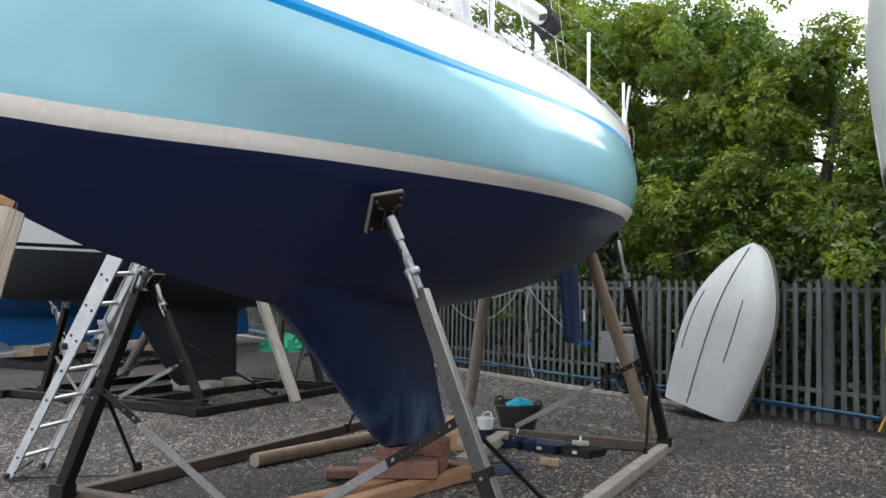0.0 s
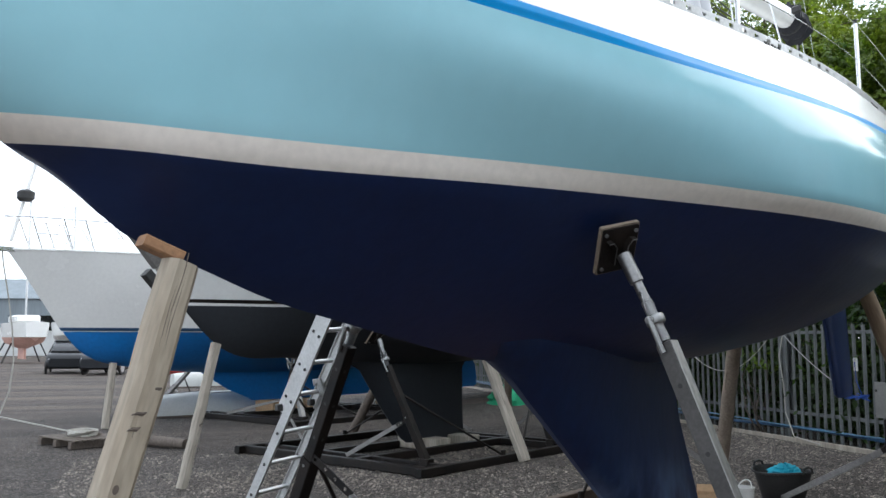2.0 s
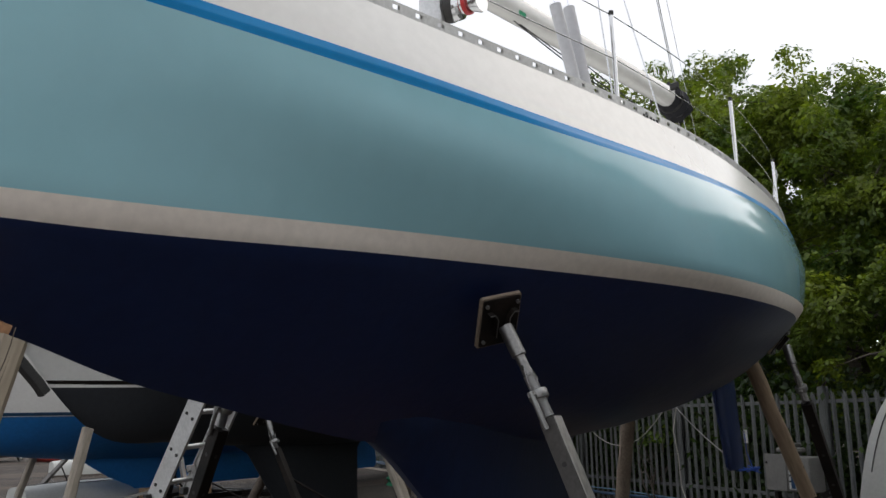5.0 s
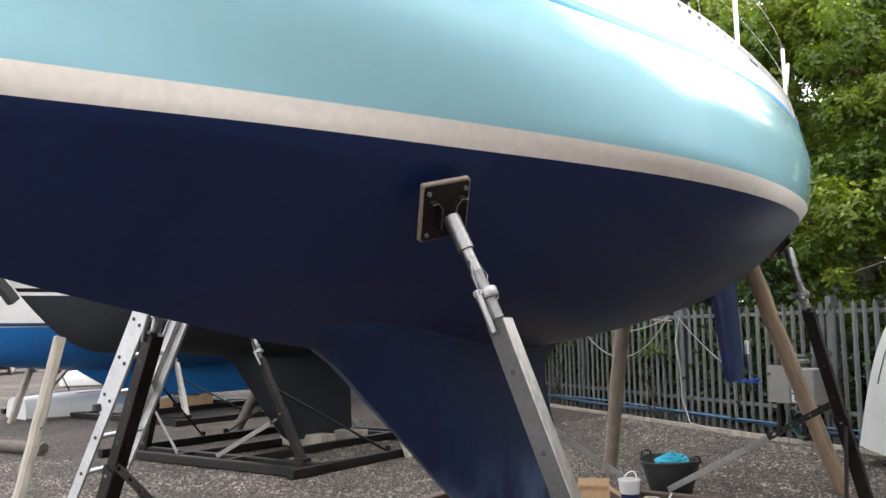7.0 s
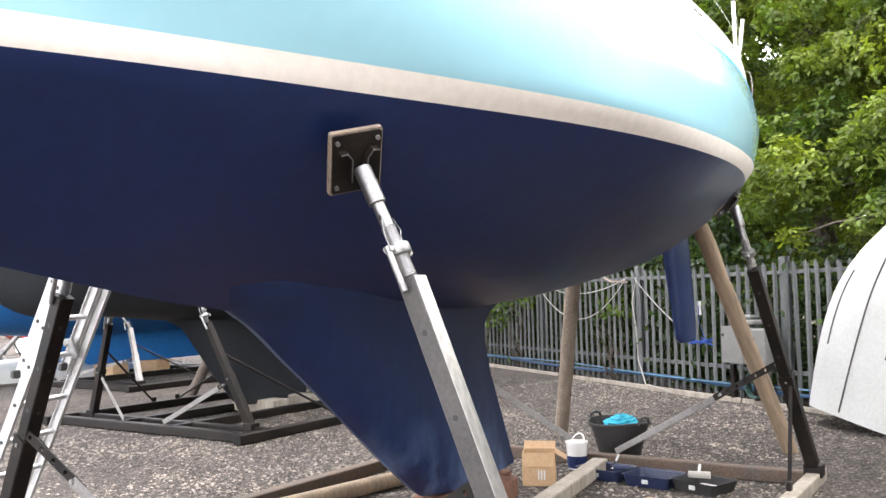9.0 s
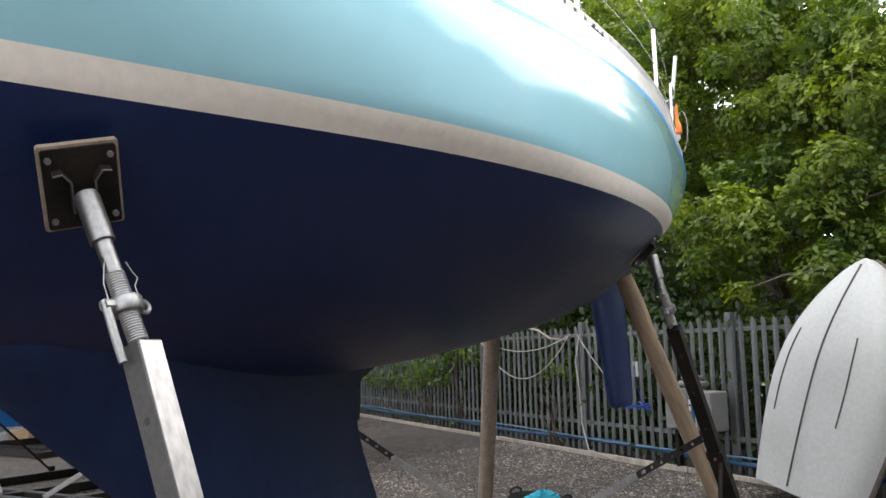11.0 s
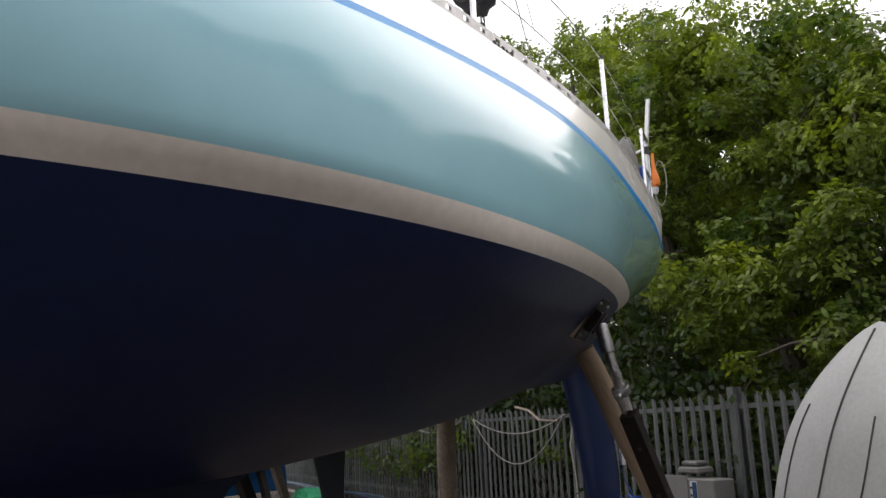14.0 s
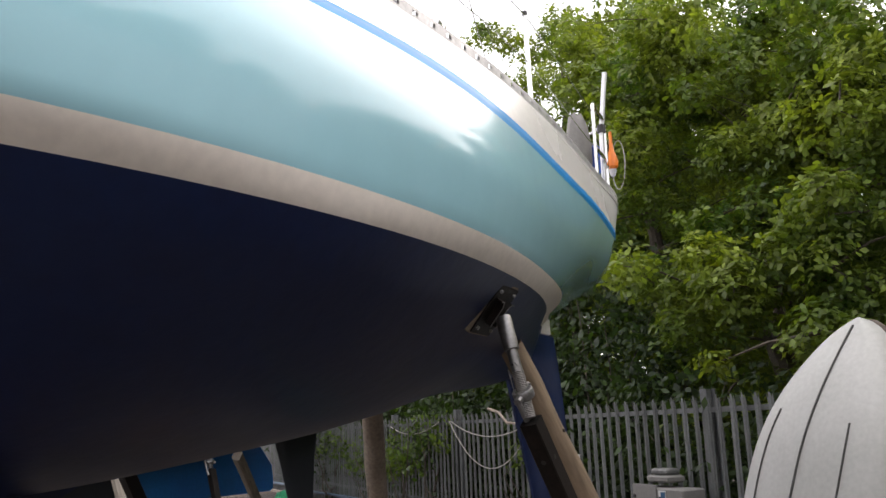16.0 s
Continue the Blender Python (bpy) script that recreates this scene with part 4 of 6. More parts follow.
    # topping lift, shrouds, stays
    for name, p, q, r in (("topping_lift", b + Vector((0, 0, 0.1)), top, 0.004), ("backstay", W(4.5, 0, 3.1), top, 0.005), ("backstay", W(4.48, 0.1, 3.1), W(-0.86, 0.02, 14.4), 0.003),
                          ("forestay", W(-5.2, 0, 3.3), top, 0.005), ("shroud", rail_at(-0.75, 0.05, 0.12), W(-0.86, 0.05, 14.3), 0.005), ("shroud", rail_at(-0.15, 0.05, 0.14), W(-0.84, 0.05, 8.8), 0.005),
                          ("shroud", rail_at(-0.75, 0.05, 0.12, -1), W(-0.86, -0.05, 14.3), 0.005), ("shroud", rail_at(-0.15, 0.05, 0.14, -1), W(-0.84, -0.05, 8.8), 0.005)):
        part(name, swept(ring(r, 6), [p, q]), STAINLESS, yacht, "thin wire rigging")
    # grey shroud covers by the gate
    for s, l, q in ((-1.08, 0.5, W(-2.1, 0.3, 8.6)), (-0.99, 0.54, W(-1.2, 0.1, 9.4))):
        p = rail_at(s, 0.03, 0.12)
        d = (q - p).normalized()
        part("shroud_cover", swept(ring(0.032, 12), [p, p + d * l * 0.96, p + d * l]), SAILGREY, yacht, "grey plastic rigging cover")
        part("wire", swept(ring(0.004, 6), [p + d * l, q]), STAINLESS, yacht)
    # control lines from boom to deck
    for t, s in ((0.22, 0.25), (0.42, 0.32), (0.2, -0.35)):
        part("control_line", swept(ring(0.005, 5), [a.lerp(b, t) - Vector((0, 0, 0.08)), a.lerp(b, t).lerp(rail_at(s, 0.08, 0.2), 0.55) - Vector((0, 0, 0.02)), rail_at(s, 0.05, 0.1)]), BLACKPLASTIC, yacht)
    part("line_block", blocked(W(0.32, 1.05, 3.62), (0.07, 0.03, 0.05), 0.2, 0.01), BLACKPLASTIC, yacht)


spars()
part("skeg_heel", blocked(W(4.5, 0, 2.285), (0.36, 0.05, 0.13), radians(-57), 0.01), WHITE, yacht)


# ---------------------------------------------------------------- steel cradles with screw props
def screw_prop(cradle, foot, top, pad, normal, dark=True, joint=0.5, mat=None, rod=None, holes=True, w=0.088, spin=0.0, size=(0.225, 0.25), turn=0.0, worn=False):
    """An upright: lower square tube, sliding inner tube, threaded rod with a lever nut, and a hinged pad."""
    foot, top, pad, normal = Vector(foot), Vector(top), Vector(pad), Vector(normal).normalized()
    axis = (top - foot).normalized()
    low = foot.lerp(top, joint)
    mat, rod = mat or BLACKPAINT, rod or GALV
    facing = -AFT * math.cos(turn) - SIDE * math.sin(turn)
    tube = part("upright", swept(rect(w, w, 0.006), [foot, low], up=facing), mat, cradle, "square steel tube upright")
    part("collar", swept(rect(w * 1.1, w * 1.1, 0.006), [low - axis * 0.05, low], up=facing), mat, tube)
    inner = part("inner_tube", swept(rect(w * 0.86, w * 0.86, 0.005), [low - axis * 0.05, top], up=facing), GREYTUBE if worn else mat, tube, "sliding inner tube with pin holes")
    side = -(facing - axis * facing.dot(axis)).normalized()
    if worn:
        # thin brighter plates paint the sky's light onto the outer face
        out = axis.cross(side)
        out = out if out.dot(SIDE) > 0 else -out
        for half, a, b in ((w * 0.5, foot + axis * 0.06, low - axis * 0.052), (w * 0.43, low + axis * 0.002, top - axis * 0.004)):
            part("worn_face", swept(rect(0.004, half * 1.84, 0.0005), [a + out * half, b + out * half], up=facing), LITFACE, tube, "bright strip painting sky light on the outer face")
    if holes:
        for k in range(3):
            p = low.lerp(top, 0.2 + 0.3 * k)
            for f in (side, -side, side.cross(axis), -side.cross(axis)):
                part("pin_hole", swept(ring(0.011, 10), [p + f * w * 0.425, p + f * w * 0.436], up=axis), BLACKPLASTIC, tube)
    part("pin", swept(ring(0.009, 8), [low - side * w * 0.62 - axis * 0.04, low + side * w * 0.62 - axis * 0.04], up=axis), GALV, tube)
    rod_end = pad + normal * 0.05
    n = 56
    part("threaded_rod", swept(ring(0.027, 12), [top.lerp(rod_end, 0.02 + 0.44 * i / n) for i in range(n + 1)], scales=[1.0 if i % 2 else 0.9 for i in range(n + 1)]), rod, tube, "zinc plated threaded rod")
    part("rod_shank", swept(ring(0.0235, 12), [top.lerp(rod_end, 0.46), top.lerp(rod_end, 0.7)]), WORNSTEEL, tube, "smooth shank of the rod")
    slot = top.lerp(rod_end, 0.54) - side * 0.0225
    part("slot", swept(ring(0.006, 8, 2.2), [slot, slot - side * 0.002], up=axis), BLACKPLASTIC, tube)
    part("head_tube", swept(ring(0.033, 14), [top.lerp(rod_end, 0.67), top.lerp(rod_end, 0.675), top.lerp(rod_end, 0.97), rod_end], scales=[0.93, 1, 1, 0.9]), WORNSTEEL, tube, "worn steel head tube")
    mid = top.lerp(rod_end, 0.25)
    nut = part("lever_nut", swept(ring(0.044, 16), [mid - axis * 0.02, mid - axis * 0.015, mid + axis * 0.015, mid + axis * 0.02], scales=[0.93, 1, 1, 0.93]), GALV, tube, "galvanised lever nut")
    part("lug", swept(rect(0.03, 0.026, 0.006), [mid - side * 0.07, mid - side * 0.035], up=axis), GALV, nut)
    eye, across_ = mid + side * 0.058, axis.cross(side).normalized()
    part("eye", swept(ring(0.0065, 8), [eye + (side * math.cos(q) + axis * math.sin(q)) * 0.016 for q in [k * math.pi / 7 for k in range(14)]], up=across_, closed=True), GALV, nut)
    part("lever", swept(ring(0.012, 10), [mid - side * 0.062 + axis * 0.012, mid - side * 0.058 - axis * 0.09, mid - side * 0.052 - axis * 0.155]), GALV, nut, "pale tube handle hanging from the nut")
    part("wire_tie", swept(ring(0.0022, 5), [mid + side * 0.05 + axis * 0.02, mid + side * 0.046 + axis * 0.06, mid + side * 0.062 + axis * 0.085, mid + side * 0.05 + axis * 0.1, mid + side * 0.036 + axis * 0.13]), GALV, nut)
    part("wire_tie", swept(ring(0.0022, 5), [mid - side * 0.05 + axis * 0.016, mid - side * 0.052 + axis * 0.06, mid - side * 0.04 + axis * 0.1, mid - side * 0.03 + axis * 0.13]), GALV, nut)
    # pad: plywood with a steel plate and two gusset plates
    u = normal.cross(Vector((0, 0, 1))).normalized()
    v = u.cross(normal).normalized()
    u, v = u * math.cos(spin) + v * math.sin(spin), v * math.cos(spin) - u * math.sin(spin)

    def plate(centre, a, b, t, mat, name, label=""):
        return part(name, swept(rect(a, b, min(a, b) * 0.03), [centre - normal * t / 2, centre + normal * t / 2], up=v), mat, tube, label)

    plate(pad - normal * 0.01, size[0], size[1], 0.02, PADWOOD, "pad_board", "worn plywood pad against the hull")
    plate(pad + normal * 0.004, size[0] - 0.016, size[1] - 0.016, 0.008, BLACKPAINT, "pad_plate", "black steel pad plate")
    for k in (-1, 1):
        bend = [(0.074, 0.055), (0.05, 0.058), (0.03, 0.03), (0.03, -0.06)]
        part("gusset", swept(rect(0.005, 0.03, 0.001), [pad + normal * 0.023 + u * a * k + v * b for a, b in bend], up=normal), BLACKPAINT, tube, "bent steel gusset of the hinge")
        part("gusset_edge", swept(rect(0.0055, 0.003, 0.0005), [pad + normal * 0.0395 + u * a * k + v * b for a, b in bend], up=normal), WORNSTEEL, tube, "rubbed bright gusset edge")
        for q in (-1, 1):
            part("bolt", swept(ring(0.009, 6), [pad + u * 0.078 * k + v * 0.09 * q + normal * 0.006, pad + u * 0.078 * k + v * 0.09 * q + normal * 0.018], up=v), GALV, tube)
    part("foot_bracket", blocked(foot + Vector((0, 0, 0.0)), (0.13, 0.13, 0.1), radians(33), 0.008), BLACKPAINT, tube)
    return tube


def perforated_strip(a, b, w, t, count, r):
    """A flat strap with round holes right through it."""
    a, b = Vector(a), Vector(b)
    d = (b - a).normalized()
    f = d.cross(Vector((0, 0, 1))).normalized()
    u = f.cross(d)
    bm = bmesh.new()
    pitch = (b - a).length / count
    for i in range(count):
        c = a + d * pitch * (i + 0.5)
        lay = []
        for k in (1, -1):
            corner = [bm.verts.new(c + d * x * pitch / 2 + u * y * w / 2 + f * k * t / 2) for x, y in ((1, 0), (1, 1), (0, 1), (-1, 1), (-1, 0), (-1, -1), (0, -1), (1, -1))]
            hole = [bm.verts.new(c + d * r * math.cos(q * math.pi / 4) + u * r * math.sin(q * math.pi / 4) + f * k * t / 2) for q in range(8)]
            lay.append((corner, hole))
            for q in range(8):
                bm.faces.new((corner[q], corner[(q + 1) % 8], hole[(q + 1) % 8], hole[q]))
        (c1, h1), (c2, h2) = lay
        for q in range(8):
            bm.faces.new((h1[q], h1[(q + 1) % 8], h2[(q + 1) % 8], h2[q]))
            bm.faces.new((c1[q], c1[(q + 1) % 8], c2[(q + 1) % 8], c2[q]))
    bmesh.ops.remove_doubles(bm, verts=bm.verts, dist=0.0005)
    return bm


def flat_brace(cradle, a, b, w=0.05, dark=0.32):
    a, b = Vector(a), Vector(b)
    m = a.lerp(b, dark)
    n = max(int((m - a).length / 0.07), 3)
    br = part("brace", perforated_strip(a, m + (b - a).normalized() * 0.07, w * 0.9, 0.008, n, 0.012), BLACKPAINT, cradle, "black perforated steel brace strap", smooth=False)
    off = (b - a).cross(Vector((0, 0, 1))).normalized() * 0.012
    part("lower_strap", swept(rect(0.01, w, 0.002), [m + off, b + off]), STRAP, br, "dull grey flat steel strap")
    part("bolt", swept(ring(0.012, 8), [m - off, m + off * 2]), GALV, br)
    return br


def rod_brace(cradle, a, b, mat=BLACKPAINT):
    a, b = Vector(a), Vector(b)
    r = part("stay_rod", swept(ring(0.014, 8), [a, b]), mat, cradle, "thin black stay rod")
    part("lug", blocked(b + Vector((0, 0, 0.02)), (0.03, 0.07, 0.09), radians(33), 0.004), mat, r)
    return r


def base_frame(cradle, s0, s1, n0, n1, mats, h=0.1, centre=True):
    ob = []
    for n, m in ((n0, mats[0]), (n1, mats[1])):
        ob.append(part("side_beam", swept(rect(0.1, h, 0.008), [W(s0 - 0.15, n, h / 2 + 0.005), W(s1 + 0.2, n, h / 2 + 0.005)]), m, cradle, "long weathered ground beam"))
    for s, m in ((s0, mats[2]), (s1, mats[3])):
        ob.append(part("cross_beam", swept(rect(0.1, h, 0.008), [W(s, min(n0, n1) + 0.05, h / 2 + 0.006), W(s, max(n0, n1) - 0.05, h / 2 + 0.006)]), m, cradle, "steel cross beam on the gravel"))
    return ob


cradle = thing("boat_cradle", "black steel boat cradle with four screw props under the aqua yacht", "boat stand", W(0.4, 0, 0))
base_frame(cradle, -1.42, 2.8, -1.72, 1.5, (RUSTY, GREYWOOD, RUSTY, RUSTY))
# worn=True adds the painted sky-lit strips and a darker inner tube
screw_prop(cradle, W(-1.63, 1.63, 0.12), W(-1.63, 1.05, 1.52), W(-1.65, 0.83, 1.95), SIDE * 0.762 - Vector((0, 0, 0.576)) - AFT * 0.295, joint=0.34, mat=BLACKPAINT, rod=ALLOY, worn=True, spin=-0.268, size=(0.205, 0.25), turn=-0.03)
screw_prop(cradle, W(2.8, 1.5, 0.12), W(1.92, 1.34, 1.59), W(1.93, 1.19, 2.05), SIDE * 0.75 - Vector((0, 0, 0.62)) + AFT * 0.15, rod=STRAP)
screw_prop(cradle, W(-1.55, -1.68, 0.12), W(-1.62, -0.98, 1.5), W(-1.6, -0.8, 1.95), -SIDE * 0.8 - Vector((0, 0, 0.55)) - AFT * 0.15)
screw_prop(cradle, W(2.8, -1.5, 0.12), W(1.92, -1.34, 1.52), W(1.9, -1.18, 2.0), -SIDE * 0.75 - Vector((0, 0, 0.62)) + AFT * 0.15)
flat_brace(cradle, W(-1.62, 1.33, 0.86), W(-1.2, 0.1, 0.14), 0.06, 0.42)
flat_brace(cradle, W(-1.62, -1.3, 0.84), W(-1.38, -0.4, 0.14))
flat_brace(cradle, W(2.32, 1.40, 0.94), W(2.8, -0.05, 0.13))
flat_brace(cradle, W(2.32, -1.40, 0.94), W(2.8, -0.3, 0.13))
rod_brace(cradle, W(-1.6, 1.36, 0.80), W(-0.4, 1.46, 0.1))
rod_brace(cradle, W(2.38, 1.45, 0.8), W(2.1, 1.47, 0.1))
rod_brace(cradle, W(-1.6, -1.3, 0.85), W(-0.75, -1.8, 0.1))
rod_brace(cradle, W(2.36, -1.45, 0.8), W(1.8, -1.5, 0.1))


# ---------------------------------------------------------------- timber props and packing
def timber_post(name, foot, top, w, h, mat, label, round_=False, group="timber props", checks=3):
    foot, top = Vector(foot), Vector(top)
    prop = thing(name, label, "timber prop", foot, group=group)
    prof = ring(w / 2, 14) if round_ else rect(w, h, 0.024)
    rng = random.Random(int(w * 1000 + foot.x * 31))
    length = (top - foot).length
    z = (top - foot).normalized()
    x = (SIDE - z * SIDE.dot(z)).normalized()
    m = Matrix((x.cross(z) * -1, x, z)).transposed().to_4x4()
    m.translation = foot
    n = 9
    bm = bmesh.new()
    rings = []
    for i in range(n + 1):
        dx, dy, k = rng.gauss(0, 0.003), rng.gauss(0, 0.003), rng.uniform(0.97, 1.03)
        rings.append([bm.verts.new((a * k + dx, b * k + dy, length * i / n + (rng.uniform(-0.006, 0.006) if i == n else 0))) for a, b in prof])
    q = len(prof)
    for a, b in zip(rings, rings[1:]):
        for j in range(q):
            bm.faces.new((a[j], a[(j + 1) % q], b[(j + 1) % q], b[j]))
    bm.faces.new(rings[0][::-1]), bm.faces.new(rings[-1])
    shaft = part("shaft", bm, mat, prop)
    shaft.matrix_basis = m
    # drying cracks along the grain and a few knots
    for i in range(checks):
        z0, run = rng.uniform(0.1, 0.7) * length, rng.uniform(0.12, 0.3) * length
        a = rng.uniform(0, 6.28) if round_ else 0
        off = (lambda e: Vector((math.cos(a) * w * 0.497 * e, math.sin(a) * w * 0.497 * e, 0))) if round_ else (lambda e: Vector((rng_x, h * 0.5 * e, 0)))
        rng_x = rng.uniform(-0.35, 0.35) * w
        pts = [m @ (off(1.0) + Vector((0.003 * math.sin(j * 2.1 + i), 0, z0 + run * j / 6))) for j in range(7)]
        part("crack", swept(ring(0.0022, 5), pts, scales=[0.3, 0.8, 1, 1, 1, 0.7, 0.3]), DARKWOOD, prop)
    for i in range(2):
        zc = rng.uniform(0.2, 0.85) * length
        p0 = m @ Vector((rng.uniform(-0.3, 0.3) * w * (0 if round_ else 1), (w if round_ else h) * 0.498, zc))
        part("knot", swept(ring(rng.uniform(0.007, 0.012), 9, 1.4), [p0 - x * 0.004, p0 + x * 0.0015], up=z), DARKWOOD, prop)
    return prop


bow = timber_post("timber_prop", W(-4.06, 0.2, 0.0), W(-3.53, 0.2, 1.79), 0.118, 0.1, PALEPOST, "stout weathered square timber prop under the yacht's bow")
part("wedge", swept(rect(0.09, 0.04, 0.006), [W(-3.66, 0.17, 1.862), W(-3.53, 0.2, 1.81)]), BEARER, bow, "sawn wooden wedge")
axis = (W(-3.53, 0.2, 1.79) - W(-4.06, 0.2, 0)).normalized()
for up_, dx, run in ((0.9, 0.012, 0.05), (1.3, -0.016, 0.045), (1.35, -0.012, 0.055), (1.44, 0.025, 0.04)):
    c = W(-4.06, 0.2, 0) + axis * up_
    flat = (SIDE - axis * SIDE.dot(axis)).normalized()
    over = axis.cross(flat)
    c += flat * 0.049
    part("gouge", swept(ring(0.008, 8), [c + over * (dx - run * 0.5) - axis * 0.009, c + over * (dx - run * 0.2), c + over * (dx + run * 0.15) + axis * 0.002, c + over * (dx + run * 0.5) + axis * 0.014], scales=[0.15, 0.8, 0.9, 0.15]), DARKWOOD, bow, "dark gouge in the timber")
left = -(AFT - axis * AFT.dot(axis)).normalized()
over = axis.cross(left)
over = over if over.dot(SIDE) > 0 else -over
part("split", swept(ring(0.002, 5), [W(-4.06, 0.2, 0) + axis * (1.4 + 0.05 * i) + left * (0.006 + 0.003 * math.sin(i * 1.3)) + over * 0.05 for i in range(11)]), DARKWOOD, bow, "dark drying split along the timber")
timber_post("timber_prop", W(4.0, 1.1, 0.0), W(2.93, 0.68, 2.0), 0.135, 0.13, BROWNWOOD, "round brown timber prop leaning under the yacht's stern", True)
timber_post("timber_prop", W(4.14, -1.19, 0.0), W(3.28, -0.58, 1.72), 0.14, 0.13, PADWOOD, "round grey brown timber prop under the far quarter", True)

for a, b in ((W(-1.25, -0.33, 0.058), W(0.5, 0.13, 0.058)), (W(-1.15, 0.0, 0.058), W(0.75, 0.34, 0.058))):
    single("timber_bearer", swept(rect(0.12, 0.1, 0.008), [a, b]), BEARER, "orange brown sawn timber bearer beneath the keel", "timber", group="keel bearers")
for s, n, z, size, turn in ((0.06, 0.04, 0.172, (0.2, 0.6, 0.125), -30), (0.36, 0.02, 0.165, (0.2, 0.5, 0.11), -48), (0.5, 0.06, 0.282, (0.3, 0.32, 0.12), -46), (0.12, -0.02, 0.29, (0.3, 0.2, 0.1), -50), (0.74, -0.1, 0.09, (0.24, 0.32, 0.17), -57), (0.78, -0.1, 0.252, (0.22, 0.26, 0.15), -50), (0.3, -0.36, 0.06, (0.16, 0.7, 0.07), -20), (0.95, 0.1, 0.05, (0.14, 0.5, 0.06), -75)):
    single("keel_block", blocked(W(s, n, z), size, radians(turn), 0.008), REDWOOD, "reddish hardwood block packed under the keel", "timber block", group="keel blocks")
single("timber_bearer", swept(rect(0.13, 0.1, 0.008), [W(1.05, 0.12, 0.056), W(2.6, -0.1, 0.056)]), GREYWOOD, "grey weathered timber bearer lying behind the keel", "timber")
single("log", swept(ring(0.06, 14), [W(0.2, -1.42, 0.063), W(1.0, -1.29, 0.063), W(1.85, -1.17, 0.063)], scales=[1, 1.04, 0.95]), BROWNWOOD, "round brown timber pole lying on the gravel", "log")


# ---------------------------------------------------------------- ladder
def make_ladder():
    foot = W(-0.93, -2.8, 0)
    lad = thing("ladder", "aluminium extension ladder leaning against the aqua yacht", "ladder", foot)
    u = (W(-0.93, -2.18, 1.0) - foot).normalized()
    across = W(1.0, -0.12, 0) - W(0, 0, 0)
    across = (across - u * across.dot(u)).normalized()
    f = across.cross(u).normalized()
    f = -f if f.dot(SIDE) > 0 else f
    # the lower section, and the sliding one lying on it from the fourth rung up
    rungs = [0.21 + 0.272 * i for i in range(10)]
    for lo, hi, half, out in ((0.0, 2.45, 0.18, 0.0), (1.17, 2.7, 0.165, 0.074)):
        for k in (-1, 1):
            a = foot + across * half * k + u * lo + f * out
            web = [(-0.003, -0.036), (0.003, -0.036), (0.003, 0.036), (-0.003, 0.036)]
            st = part("stile", swept(web, [a, a + u * (hi - lo)], up=f), LADDERALLOY, lad, "aluminium side rail")
            for e in (-1, 1):
                c = a + f * 0.033 * e - across * 0.009 * k
                part("flange", swept(rect(0.02, 0.006, 0.001), [c, c + u * (hi - lo)], up=f), LADDERALLOY, st)
            for h in rungs:
                if lo < h < hi:
                    p = a + u * (h - lo) + across * 0.003 * k
                    part("rivet", swept(ring(0.012, 8), [p, p + across * 0.005 * k], up=u), BLACKPLASTIC, st)
            part("foot", blocked(a + u * 0.015 + Vector((0, 0, 0.012)), (0.05, 0.08, 0.05), 0.4, 0.006), BLACKPLASTIC, lad)
        for h in rungs:
            if lo < h < hi and not (not lo and h > 1.2):
                c = foot + u * h + f * out
                part("rung", swept(rect(0.03, 0.03, 0.006), [c - across * half, c + across * half], up=u), LADDERALLOY, lad)
    c = foot + u * 1.3 + across * 0.13 + f * 0.03
    part("hook", swept(rect(0.02, 0.05, 0.004), [c + f * 0.09 + u * 0.05, c + f * 0.05 + u * 0.09, c - f * 0.04 + u * 0.02], up=u), GALV, lad, "bent steel hook over a rung")
    rope = [W(-1.03, -2.6, 0.14), W(-1.12, -2.7, 0.05), W(-1.05, -2.62, 0.015), W(-1.12, -2.58, 0.012), W(-1.2, -2.66, 0.015), W(-1.1, -2.72, 0.012), W(-0.95, -2.5, 0.012), W(-0.7, -2.2, 0.012), W(-0.6, -1.75, 0.03)]
    single("black_rope", swept(ring(0.008, 6), rope), BLACKPLASTIC, "black rope trailing over the gravel by the ladder", "rope")


make_ladder()
